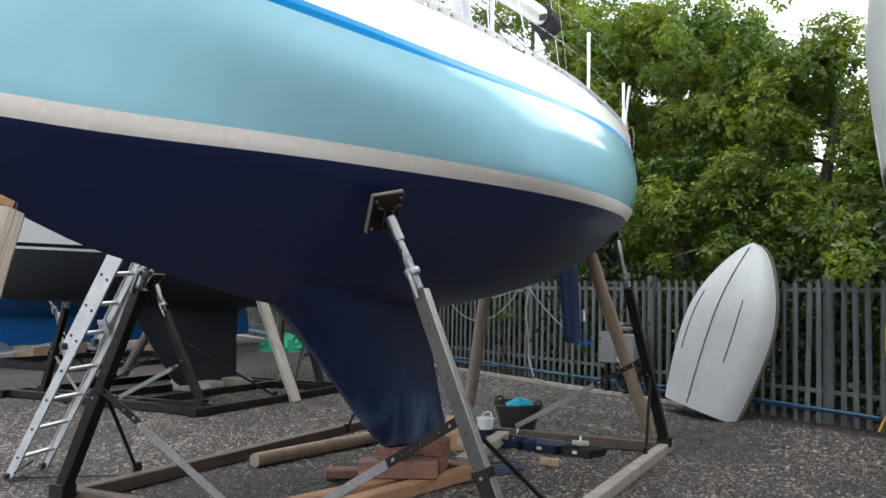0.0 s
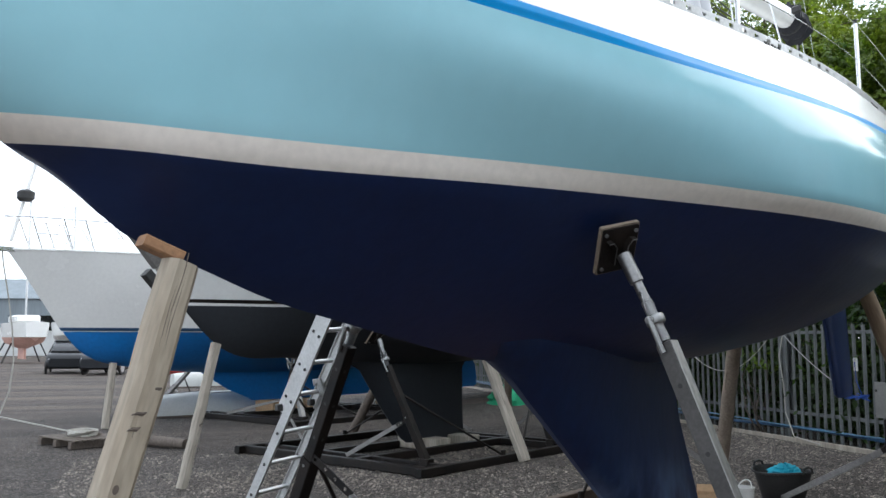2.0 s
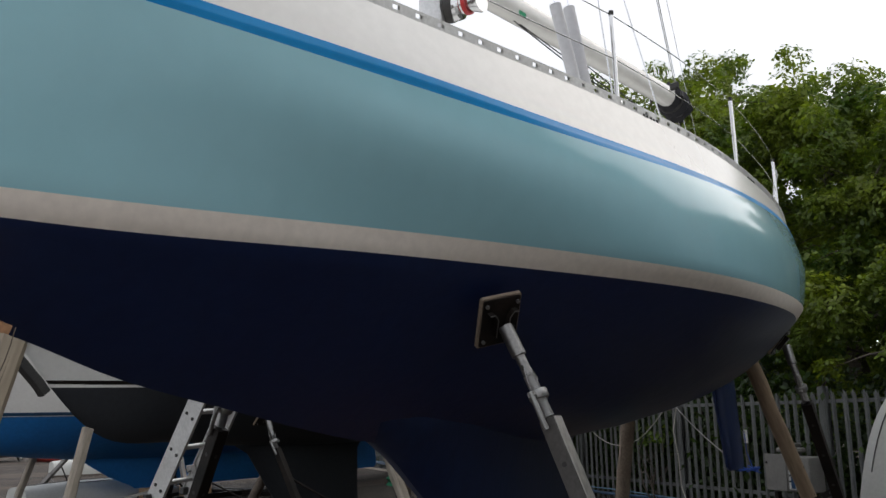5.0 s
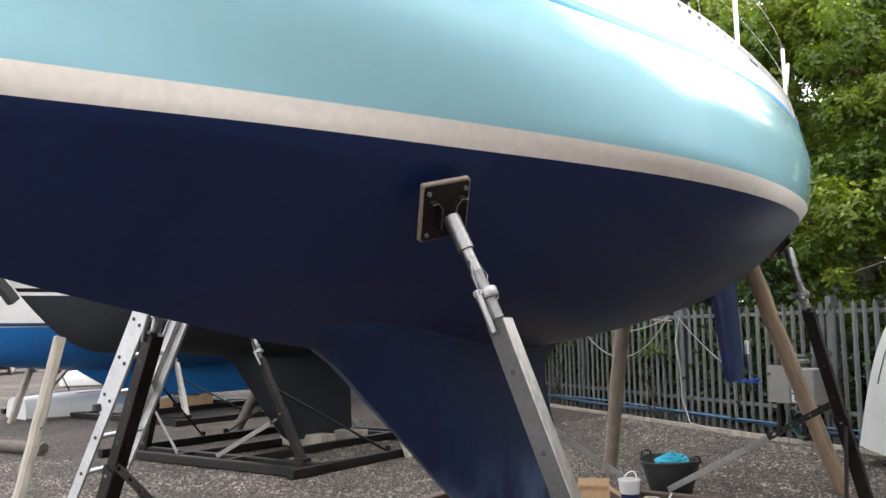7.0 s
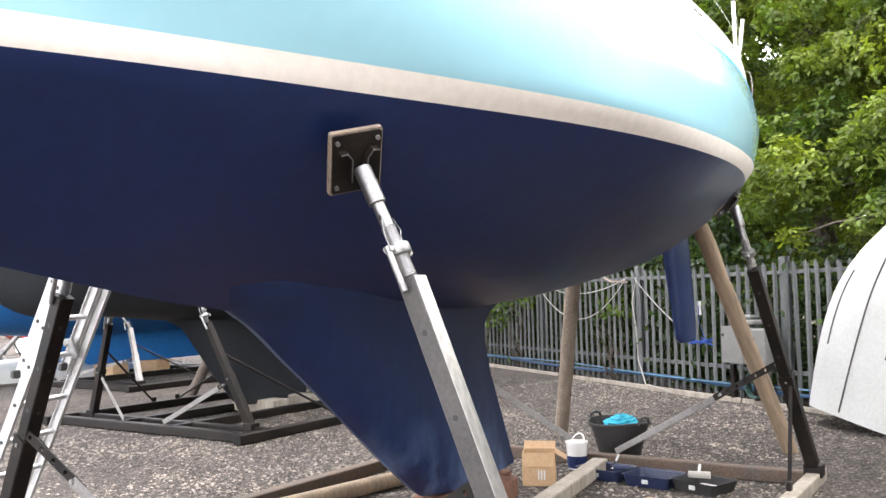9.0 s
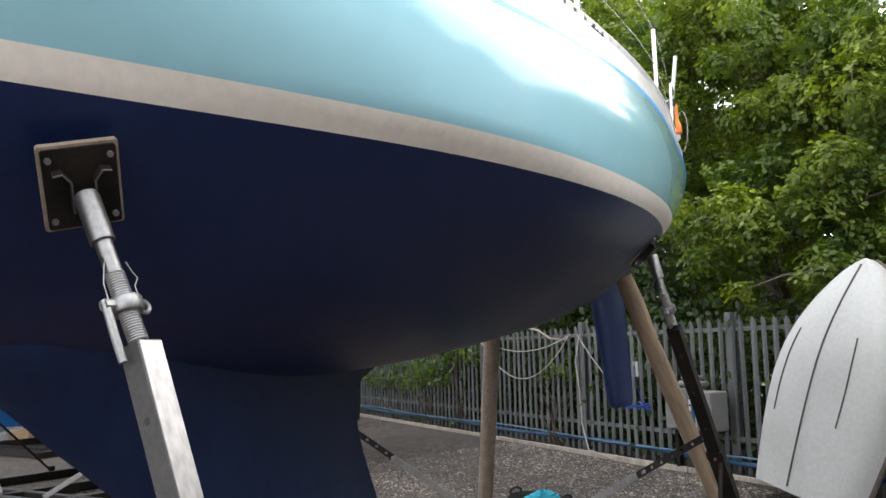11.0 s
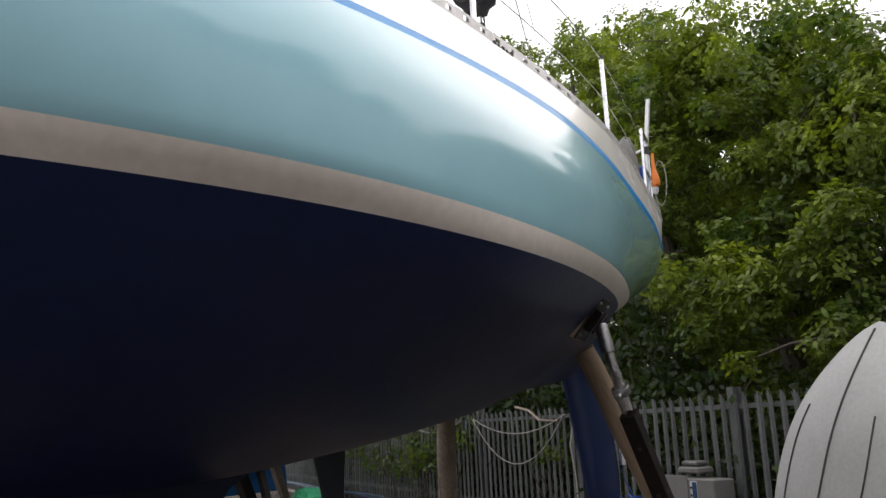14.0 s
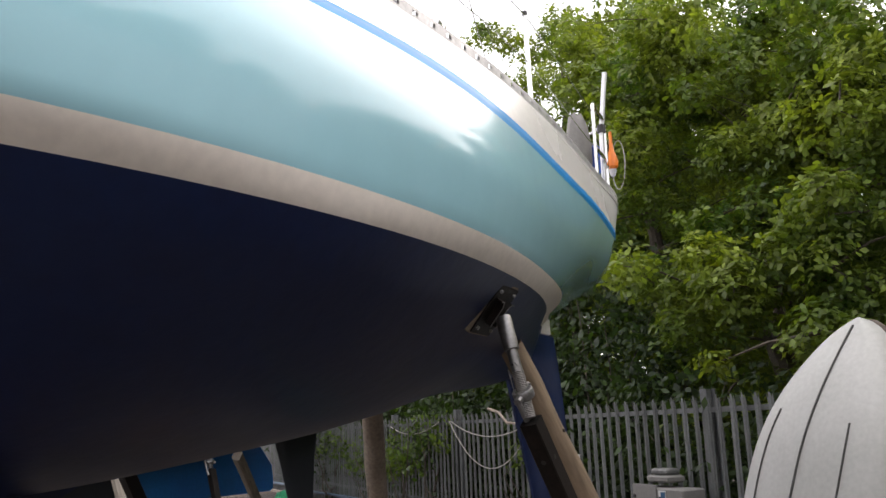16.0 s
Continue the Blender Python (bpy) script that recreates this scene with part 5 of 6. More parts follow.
# ---------------------------------------------------------------- neighbouring yachts
def plain_hull(name, label, offset, stem, beam, zs, stern, centre, mats, bands, keel=None, keel_mat=None, q=(0.7, 0.5), thin=0.03, gun=None):
    """A yacht on its own keel line: stem gives s at the waterline and at the rail; zs the waterline and rail heights."""
    boat = thing(name, label, "yacht", W((stem[0] + stern) / 2, offset, centre[1][len(centre[1]) // 2] - 0.9), group="yachts on cradles")
    zw, zr = zs
    L = stern - stem[0]

    def row(z, k, flare):
        s0 = stem[0] + (stem[1] - stem[0]) * k
        ks = [s0 + (stern + 0.35 * k - s0) * t for t in (0, 0.05, 0.12, 0.25, 0.42, 0.6, 0.78, 0.92, 1)]
        ns = [0] + [beam * (a + (b - a) * k) * flare for a, b in ((0.16, 0.2), (0.36, 0.42), (0.68, 0.74), (0.95, 0.97), (1.0, 1.0), (0.86, 0.92), (0.56, 0.74), (0.3, 0.6))]
        return ks, ns, [ks[0], ks[-1]], [z + 0.06 * k, z]

    rows = [(centre[0], [0.0] * len(centre[0]), centre[0], centre[1]), row(zw, 0.0, 0.97), row(zw + thin, 0.03, 0.985), row(zw + 2.2 * thin, 0.07, 1.0), row((zw + zr) / 2, 0.5, 1.04), row(zr, 1.0, 1.0)]
    rows[0] = ([stem[0]] + centre[0][1:-1] + [stern], rows[0][1], [stem[0]] + centre[0][1:-1] + [stern], [zw] + centre[1][1:-1] + [zw])
    g, idx = hull_mesh(rows, ([stem[0], stern], q), bands, count=48)
    hull_part("hull", g, idx, mats, boat, offset)
    deck_part(g, WHITE, boat, offset)
    if keel:
        foil(keel, 0.3, keel_mat, "fin_keel", boat, "fin keel", offset)
    rail = g[-1]
    for side in (1, -1):
        part("gunwale", swept(rect(0.03, 0.04, 0.008), [W(rail[0][i], offset + side * rail[1][i], rail[2][i] + 0.015) for i in range(0, 48, 2)]), gun or WHITE, boat)
    return boat, rail


def bow_pulpit(boat, offset, s0, zr, height=0.6, wide=0.55, back=1.5):
    front = [W(s0 - 0.05, offset, zr + height), W(s0 + 0.15, offset + wide * 0.35, zr + height), W(s0 + back, offset + wide, zr + height)]
    for side in (1, -1):
        pts = [W(s0 - 0.1, offset, zr + height)] + [W(s0 + 0.15, offset + side * wide * 0.35, zr + height), W(s0 + 0.7, offset + side * wide * 0.7, zr + height), W(s0 + back, offset + side * wide, zr + height), W(s0 + back + 0.45, offset + side * wide * 1.1, zr + 0.02)]
        part("pulpit_rail", swept(ring(0.013, 6), pts), STAINLESS, boat, "bent stainless bow rail")
        part("pulpit_rail", swept(ring(0.011, 6), [W(s0 + 0.3, offset + side * wide * 0.45, zr + height * 0.55), W(s0 + back + 0.2, offset + side * wide, zr + height * 0.55)]), STAINLESS, boat)
        for k in (0.25, 0.75, 1.1):
            part("pulpit_leg", swept(ring(0.012, 6), [W(s0 + k + 0.22, offset + side * wide * (0.3 + 0.35 * k), zr + 0.02), W(s0 + k, offset + side * wide * (0.35 + 0.35 * k), zr + height)]), STAINLESS, boat)
        for s in (3.4, 5.2, 7.0):
            part("stanchion", swept(ring(0.012, 6), [W(s0 + s, offset + side * wide * 2.2, zr), W(s0 + s, offset + side * wide * 2.2, zr + height)]), STAINLESS, boat)
        part("guard_wire", swept(ring(0.004, 4), [W(s0 + back, offset + side * wide, zr + height), W(s0 + 3.4, offset + side * wide * 2.2, zr + height), W(s0 + 7.0, offset + side * wide * 2.2, zr + height)]), STAINLESS, boat)


def neighbour_cradle(offset, s0, s1, half, tops, label, lean=0.18, mat=None):
    cr = thing("boat_cradle", label, "boat stand", W(s0, offset, 0), group="boat cradles")
    base_frame(cr, s0, s1, offset - half, offset + half, (BLACKPAINT,) * 4)
    part("keel_beam", swept(rect(0.09, 0.1, 0.008), [W(s0, offset - 0.45, 0.056), W(s1, offset - 0.45, 0.056)]), BLACKPAINT, cr)
    part("keel_beam", swept(rect(0.09, 0.1, 0.008), [W(s0, offset + 0.45, 0.056), W(s1, offset + 0.45, 0.056)]), BLACKPAINT, cr)
    for s in (s0, s1):
        for side in (1, -1):
            n0, n1, z1 = tops
            inward = 1 if s == s0 else -1
            foot, top = W(s + 0.32 * inward, offset + side * (half - 0.28), 0.1), W(s + lean * inward, offset + side * n1, z1)
            screw_prop(cr, foot, top, W(s + (lean - 0.03) * inward, offset + side * n0, z1 + 0.36), SIDE * side * 0.75 - Vector((0, 0, 0.65)), holes=False, mat=mat)
            a = foot.lerp(top, 0.45)
            flat_brace(cr, a, W(s, offset + side * half * 0.2, 0.13), dark=0.12)
            rod_brace(cr, foot.lerp(top, 0.72), W(s + 1.45 * inward, offset + side * half, 0.1))
        part("foot_beam", swept(rect(0.09, 0.09, 0.008), [W(s + (0.32 if s == s0 else -0.32), offset - half, 0.06), W(s + (0.32 if s == s0 else -0.32), offset + half, 0.06)]), BLACKPAINT, cr)
    return cr


TWO = -5.55
boat2, _ = plain_hull("sailing_yacht", "white sailing yacht with dark grey underbody on a black cradle", TWO, (0.2, -0.6), 1.45, (1.91, 2.75), 8.3,
                      ([0.2, 0.46, 0.78, 1.55, 2.7, 4.0, 5.2, 6.5, 7.6, 8.3], [1.91, 1.65, 1.42, 1.32, 1.24, 1.2, 1.22, 1.37, 1.67, 1.91]),
                      [BLACKHULL, WHITE, BLACKPAINT, WHITE], [0, 1, 2, 3, 3],
                      [(1.36, 2.45, 5.25, 0.34), (1.13, 2.92, 5.06, 0.3), (0.65, 3.3, 5.06, 0.26), (0.18, 3.72, 5.08, 0.22), (0.12, 3.82, 5.05, 0.18)], BLACKHULL, gun=BLACKPAINT)
foil([(1.62, 7.25, 8.12, 0.12), (1.2, 7.4, 8.06, 0.11), (0.7, 7.55, 8.03, 0.09), (0.42, 7.62, 8.0, 0.07)], 0.12, BLACKHULL, "rudder", boat2, "dark grey rudder", TWO)
part("stem_fender", swept(rect(0.1, 0.11, 0.015), [W(-0.24, TWO, 2.25), W(0.06, TWO, 1.95), W(0.14, TWO, 1.85)]), BLACKPLASTIC, boat2, "black rubber stem guard")
# grey slab that paints the shade on the bow's far side
panel = bmesh.new()
panel_ring = [(-0.51, 0.03, 2.68), (-0.27, 0.2, 2.675), (-0.09, 0.2, 2.51), (-0.15, 0.03, 2.29)]
panel_rows = [[panel.verts.new(W(s, TWO + n + d, z)) for s, n, z in panel_ring] for d in (-0.05, 0.045)]
for k in range(4):
    panel.faces.new((panel_rows[0][k], panel_rows[0][(k + 1) % 4], panel_rows[1][(k + 1) % 4], panel_rows[1][k]))
panel.faces.new(panel_rows[0][::-1]), panel.faces.new(panel_rows[1])
part("bow_panel", panel, STRAP, boat2, "dull grey panel painting the shaded far side of the upper bow")
neighbour_cradle(TWO + 0.08, 2.3, 5.6, 1.65, (0.7, 0.86, 1.22), "black steel cradle under the dark bottomed yacht")
timber_post("timber_prop", W(0.08, -5.25, 0.0), W(0.42, -5.2, 1.5), 0.11, 0.09, GREYWOOD, "grey square timber prop under the neighbouring bow")
timber_post("timber_prop", W(4.05, -3.7, 0.0), W(4.0, -4.35, 1.5), 0.17, 0.1, GREYWOOD, "pale wide timber prop beside the neighbouring keel")
timber_post("timber_prop", W(5.05, -7.9, 0.0), W(5.2, -7.2, 1.2), 0.15, 0.12, DARKWOOD, "round dark timber prop between the neighbouring yachts", True)
timber_post("timber_prop", W(9.6, -8.0, 0.0), W(7.5, -6.48, 1.3), 0.15, 0.12, GREYWOOD, "pale timber prop leaning under the neighbouring stern")
for s, n in ((4.2, 0.0), (4.8, 0.05)):
    single("keel_block", blocked(W(s, TWO + n, 0.09), (0.3, 0.75, 0.16), radians(-57), 0.01), GREYWOOD, "pale timber block under a dark keel", "timber block", group="keel blocks")

THREE = -12.0
boat3, _ = plain_hull("sailing_yacht", "large cream white yacht with bright blue underbody", THREE, (2.05, 1.05), 2.08, (1.68, 2.97), 13.9,
                      ([2.05, 2.25, 2.5, 3.1, 4.1, 5.4, 6.8, 9.2, 11.8, 13.9], [1.68, 1.45, 1.26, 1.08, 0.96, 0.88, 0.86, 0.92, 1.25, 1.68]),
                      [BLUEHULL, WHITE, BLUEPIPE, WHITE], [0, 1, 2, 3, 3],
                      [(1.3, 4.2, 13.2, 0.4), (0.88, 4.9, 13.55, 0.36), (0.55, 5.5, 13.6, 0.3), (0.36, 6.0, 13.6, 0.26), (0.3, 6.1, 13.5, 0.2)], BLUEHULL)
bow_pulpit(boat3, THREE, 1.08, 2.99)
part("bow_roller", blocked(W(1.02, THREE, 3.04), (0.35, 0.12, 0.08), radians(-57), 0.01), STAINLESS, boat3, "steel bow roller")
part("furled_sail", swept(ring(0.03, 10), [W(1.1, THREE, 3.17), W(2.5, THREE, 8.6), W(3.9, THREE, 13.8)]), WHITE, boat3, "rolled white headsail")
for k in (0.075, 0.16):
    c = W(1.1, THREE, 3.17).lerp(W(3.9, THREE, 13.8), k)
    part("furling_drum", swept(ring(0.13, 12), [c - Vector((0, 0, 0.1)), c - Vector((0, 0, 0.05)), c + Vector((0, 0, 0.06)), c + Vector((0, 0, 0.1))], scales=[0.7, 1.1, 1.1, 0.6]), BLACKPLASTIC, boat3, "black furling drum")
part("mast", swept(ring(0.1, 12), [W(4.2, THREE, 3.0), W(4.0, THREE, 15.3)]), ALLOY, boat3)
for p in ((1.7, 0.2), (2.1, -0.2), (2.7, 0.5)):
    part("halyard", swept(ring(0.006, 4), [W(p[0], THREE + p[1], 3.0), W(4.0, THREE, 12.8)]), STAINLESS, boat3)
neighbour_cradle(THREE, 5.1, 8.8, 2.7, (1.3, 1.64, 1.0), "black steel cradle under the blue bottomed yacht", 0.71, STRAP)
for s in (6.6, 7.6, 10.2):
    single("keel_block", blocked(W(s, THREE, 0.15), (0.35, 0.6, 0.28), radians(-57), 0.01), PALEWOOD, "pale timber block under a blue keel", "timber block", group="keel blocks")
for s, n, t in ((2.9, 0.2, 1.13), (4.2, -0.35, 1.0)):
    timber_post("timber_prop", W(s - 0.2, THREE + n * 1.8, 0), W(s, THREE + n, t), 0.12, 0.1, GREYWOOD, "grey timber prop under the blue bottomed bow")
# mooring rope hung from the bow to a pallet
PAL = Vector((-12.1, 0.5, 0))
drop = [W(a, THREE, b) for a, b in ((0.97, 3.04), (1.0, 2.8), (1.12, 2.2), (1.2, 1.7), (1.25, 1.2), (1.2, 0.7), (1.05, 0.3))] + [PAL + Vector((0, 0, 0.16))]
single("mooring_rope", swept(ring(0.012, 6), drop), ROPE, "off white rope hanging from the bow down to a pallet", "rope")


def make_pallet():
    p = thing("pallet", "weathered wooden pallet lying on the gravel", "pallet", PAL)
    for i in range(6):
        c = PAL + AFT * (-0.5 + 0.2 * i) * 0.7
        part("board", blocked(c + Vector((0, 0, 0.125)), (1.1, 0.1, 0.02), radians(33), 0.003), DARKWOOD, p)
    for k in (-0.45, 0, 0.45):
        part("bearer", blocked(PAL + SIDE * k + Vector((0, 0, 0.06)), (0.09, 0.85, 0.1), radians(33), 0.005), DARKWOOD, p)
    pts = []
    for i in range(60):
        a = i * 0.55
        pts.append(PAL + Vector((0.26 * math.cos(a) * (1 + 0.15 * math.sin(i)), 0.2 * math.sin(a), 0.15 + 0.0012 * i)))
    single("coiled_rope", swept(ring(0.014, 6), pts), ROPE, "off white rope coiled on the pallet", "rope")


make_pallet()
for a, b, r in (((-11.9, 1.2, 0.09), (-11.0, 1.95, 0.09), 0.075), ((-13.6, 0.35, 0.08), (-11.5, 0.95, 0.08), 0.075)):
    single("log", swept(ring(r, 12), [a, Vector(a).lerp(Vector(b), 0.5), b], scales=[1, 1.06, 0.93]), DARKWOOD, "rough brown timber pole lying on the yard", "log", group="poles on the yard")

# the white yacht on the walk's other side
FOUR = 4.9
boat4, _ = plain_hull("sailing_yacht", "tall white yacht on the other side of the gap", FOUR, (-6.6, -7.4), 1.6, (2.05, 3.45), 2.3,
                      ([-6.6, -6.2, -5.4, -4.4, -3.2, -2.2, -1.2, 0.2, 1.6, 2.3], [2.05, 1.85, 1.6, 1.45, 1.36, 1.36, 1.44, 1.6, 1.85, 2.05]),
                      [WHITE, BLUEPIPE, WHITE, WHITE], [0, 1, 2, 3, 3],
                      [(1.6, -3.9, -1.4, 0.34), (1.0, -3.6, -1.5, 0.28), (0.4, -3.1, -1.7, 0.22), (0.3, -3.0, -1.75, 0.18)], WHITE)
single("keel_block", blocked(W(-2.4, FOUR, 0.155), (0.4, 0.9, 0.3), radians(-57), 0.01), PALEWOOD, "timber block under a white keel", "timber block", group="keel blocks")


# ---------------------------------------------------------------- dinghies
def make_dinghy(name, origin, length, beam, depth, frame3, mat, label, grooves=True):
    """frame3: axes along (transom to bow), across, and out (towards the bottom of the hull)."""
    ax, ac, out = (Vector(v).normalized() for v in frame3)
    o = Vector(origin)
    boat = thing(name, label, "dinghy", o, group="dinghies")
    N = 26

    def half(t):
        return beam / 2 * (0.72 + 0.28 * math.sin(math.pi * min(t / 0.85, 1) * 0.62 + 0.35)) * (1 - max(t - 0.35, 0) ** 2.2 / 0.65**2.2) ** 0.62 if t < 1 else 0.02

    def deep(t):
        return depth * (0.85 + 0.15 * math.sin(math.pi * t)) * (1 - 0.55 * max(t - 0.5, 0) ** 2 / 0.25)

    bm = bmesh.new()
    rows = []
    prof = [(-1, 0), (-0.99, 0.3), (-0.93, 0.6), (-0.8, 0.84), (-0.55, 0.95), (-0.28, 0.985), (0, 1.0), (0.28, 0.985), (0.55, 0.95), (0.8, 0.84), (0.93, 0.6), (0.99, 0.3), (1, 0)]
    for i in range(N + 1):
        t = 1 - (1 - i / N) ** 1.25
        h, d = max(half(t), 0.02), deep(t)
        rows.append([bm.verts.new(o + ax * (t * length) + ac * a * h + out * (b * d)) for a, b in prof])
    grid_faces(bm, rows)
    bm.faces.new(rows[0])
    part("hull", bm, mat, boat, "chalky white upturned hull")
    rim = []
    for side in (1, -1):
        seq = range(N + 1) if side > 0 else range(N, -1, -1)
        for i in seq:
            t = 1 - (1 - i / N) ** 1.25
            rim.append(o + ax * t * length + ac * side * max(half(t), 0.02))
    part("gunwale", swept(rect(0.035, 0.05, 0.01), rim, up=out), DARKWOOD, boat, "worn wooden gunwale")
    inner, rr = bmesh.new(), []
    for i in range(N + 1):
        t = 1 - (1 - i / N) ** 1.25
        rr.append([inner.verts.new(o + ax * t * length + ac * a * max(half(t), 0.02) * 0.97 + out * (b * deep(t) * 0.96 - 0.02)) for a, b in prof])
    grid_faces(inner, [r[::-1] for r in rr])
    part("inside", inner, mat, boat)
    if grooves:
        def on(t, k):
            b = float(np.interp(abs(k), [0, 0.28, 0.55, 0.8], [1, 0.985, 0.95, 0.84]))
            return o + ax * t * length + ac * k * half(t) + out * (b * deep(t) + 0.004)
        part("keel_strip", swept(rect(0.015, 0.012, 0.003), [on(0.02 + 0.95 * i / 20, 0.0) for i in range(21)], up=out), DARKLINE, boat, "dark rubbed keel strip")
        for k in (-0.56, 0.56):
            part("bilge_strip", swept(rect(0.012, 0.01, 0.002), [on(0.3 + 0.36 * i / 10, k) for i in range(11)], up=out), DARKLINE, boat, "dark rubbed bilge strip")
    return boat


# leaning against the fence, bottom towards the yard
dax = Vector((-4.43, 10.15, 2.22)) - Vector((-4.83, 9.62, 0.2))
dac = Vector((1.0, -0.08, -0.2))
dac -= dax.normalized() * dac.dot(dax.normalized())
dout = dax.cross(dac)
if dout.y > 0:
    dout = -dout
make_dinghy("dinghy", Vector((-4.83, 9.62, 0.2)) - dout.normalized() * 0.2, dax.length, 1.3, 0.36, (dax, dac, dout), DINGHYWHITE, "chalky white fibreglass dinghy standing on its transom against the fence")
for i, (x, y, ang, ln, bm_) in enumerate(((-16.75, 1.2, 113, 3.3, 1.25), (-28.2, 1.6, 100, 2.2, 1.1))):
    a = radians(ang)
    make_dinghy("dinghy", (x, y, ground_z(x, y) + 0.02), ln, bm_, 0.46 + 0.04 * i, ((math.cos(a), math.sin(a), 0), (-math.sin(a), math.cos(a), 0), (0, 0, 1)), DINGHYWHITE, "white dinghy lying upside down on the yard", grooves=(i == 0))
# ---------------------------------------------------------------- along the fence
single("water_pipe", swept(ring(0.024, 8), [(x, FENCE_Y - 0.07, 0.285 + 0.02 * math.sin(x * 1.3)) for x in [-38 + 0.8 * i for i in range(56)]]), BLUEPIPE, "blue plastic water pipe running along the fence", "pipe")
single("water_pipe", swept(ring(0.01, 8), [(x, FENCE_Y - 0.1, 0.325 + 0.02 * math.sin(x * 1.1 + 1)) for x in [-38 + 0.8 * i for i in range(56)]]), TEALPIPE, "thin light blue pipe lying on the dark one", "pipe")
for i in range(9):
    x0 = -27 + 2.9 * i
    if x0 < -5.2:
        single("kerb_board", swept(rect(0.04, 0.1, 0.006), [(x0, FENCE_Y - 0.24, 0.13), (min(x0 + 2.88, -5.4), FENCE_Y - 0.24, 0.13)]), GREYWOOD, "weathered timber edging board below the fence", "edging", group="edging boards")


def hang(a, b, sag, mat, name, label, r=0.008, n=14):
    a, b = Vector(a), Vector(b)
    return single(name, swept(ring(r, 6), [a.lerp(b, i / n) - Vector((0, 0, sag * 4 * (i / n) * (1 - i / n))) for i in range(n + 1)]), mat, label, "rope")


hang((-11.75, FENCE_Y - 0.06, 1.66), (-9.14, FENCE_Y - 0.06, 1.66), 0.22, ROPE, "rope", "off white rope looped along the fence rail")
hang((-11.75, FENCE_Y - 0.08, 1.66), (-9.14, FENCE_Y - 0.08, 1.66), 0.62, ROPE, "rope", "off white rope hanging in a deep loop on the fence")
single("rope", swept(ring(0.009, 6), [(-8.9, 10.25, 1.66), (-8.95, 10.2, 1.3), (-8.9, 10.22, 0.9), (-8.85, 10.2, 0.5), (-8.5, 10.05, 0.2), (-7.9, 9.98, 0.16)]), ROPE, "off white rope trailing down the fence to the ground", "rope")
hang((-8.95, 10.24, 1.66), (-6.2, 8.9, 1.0), 0.05, STRAP, "rope", "slack rope from the fence towards the rudder", 0.007)
hang((-12.2, FENCE_Y - 0.06, 1.66), (-14.4, FENCE_Y - 0.06, 1.62), 0.15, ROPE, "rope", "off white rope looped along the fence rail")
single("branch", swept(ring(0.015, 7), [(-9.9, 10.0, 1.78), (-9.2, 9.8, 1.72), (-8.6, 9.6, 1.6), (-8.2, 9.6, 1.58)], scales=[1.2, 1, 0.9, 0.6]), PADWOOD, "bare grey pole poking over the fence", "pole")


def make_box():
    b = thing("meter_cabinet", "grey metal service cabinet standing before the fence", "cabinet", (-6.6, 10.08, 0.14))
    part("body", blocked((-6.5, 10.1, 0.795), (0.6, 0.24, 0.41), 0, 0.012), GREYBOX, b)
    part("door", blocked((-6.72, 9.972, 0.81), (0.34, 0.012, 0.43), 0, 0.003), GREYBOX, b)
    part("lock", swept(ring(0.016, 8), [(-6.86, 9.965, 0.92), (-6.86, 9.955, 0.92)]), BLACKPLASTIC, b)
    part("leg", blocked((-6.85, 10.1, 0.34), (0.06, 0.06, 0.46), 0, 0.004), BLACKPAINT, b)
    part("leg", blocked((-6.47, 10.1, 0.34), (0.06, 0.06, 0.46), 0, 0.004), BLACKPAINT, b)
    part("cap", blocked((-6.6, 10.12, 1.07), (0.3, 0.2, 0.06), 0, 0.015), GREYBOX, b)
    part("cap_lid", blocked((-6.6, 10.12, 1.13), (0.22, 0.16, 0.05), 0, 0.015), GALV, b)
    lab = part("notice", blocked((-6.47, 9.974, 0.8), (0.10, 0.006, 0.36), 0, 0.001), SHEDWHITE, b, "white and blue notice sheet")
    part("picture", blocked((-6.455, 9.969, 0.8), (0.06, 0.004, 0.34), 0, 0.001), BLUEPIPE, lab)
    for k in range(4):
        part("text_bar", blocked((-6.5, 9.969, 0.92 - 0.07 * k), (0.03, 0.004, 0.02), 0, 0.001), BLACKPLASTIC, lab)
    reel = []
    for i in range(70):
        a = i * 0.6
        reel.append((-6.42 + 0.13 * math.cos(a), 10.02 + 0.0012 * i - 0.04, 0.36 + 0.15 * math.sin(a)))
    single("garden_hose", swept(ring(0.011, 6), reel), GREENHOSE, "dark green garden hose coiled by the cabinet", "hose")


make_box()
coil = []
for i in range(46):
    a = i * 0.62
    coil.append((-2.62 + 0.1 * math.sin(a), 10.2 + 0.001 * i - 0.04, 1.15 + 0.42 * math.cos(a)))
single("yellow_hose", swept(ring(0.013, 6), coil + [(-2.55, 10.1, 0.6), (-2.7, 10.0, 0.2)]), YELLOWROPE, "yellow hose coiled on the fence", "hose")
tangle = [W(5.0 + 0.1 * math.cos(i * 1.7) + 0.04 * math.sin(i * 3.1), 0.06 + 0.13 * math.sin(i * 2.3), 0.92 + 0.035 * math.sin(i * 2.9)) for i in range(16)]
single("blue_rope", swept(ring(0.0055, 6), [W(4.9, 0.05, 1.3), W(4.93, 0.05, 1.1)] + tangle), BLUEROPE, "blue rope knotted and hanging from the rudder", "rope")
part("rope_fender", swept(ring(0.022, 8), [W(4.93, 0.05, 1.34), W(4.935, 0.05, 1.2)]), WHITE, yacht)
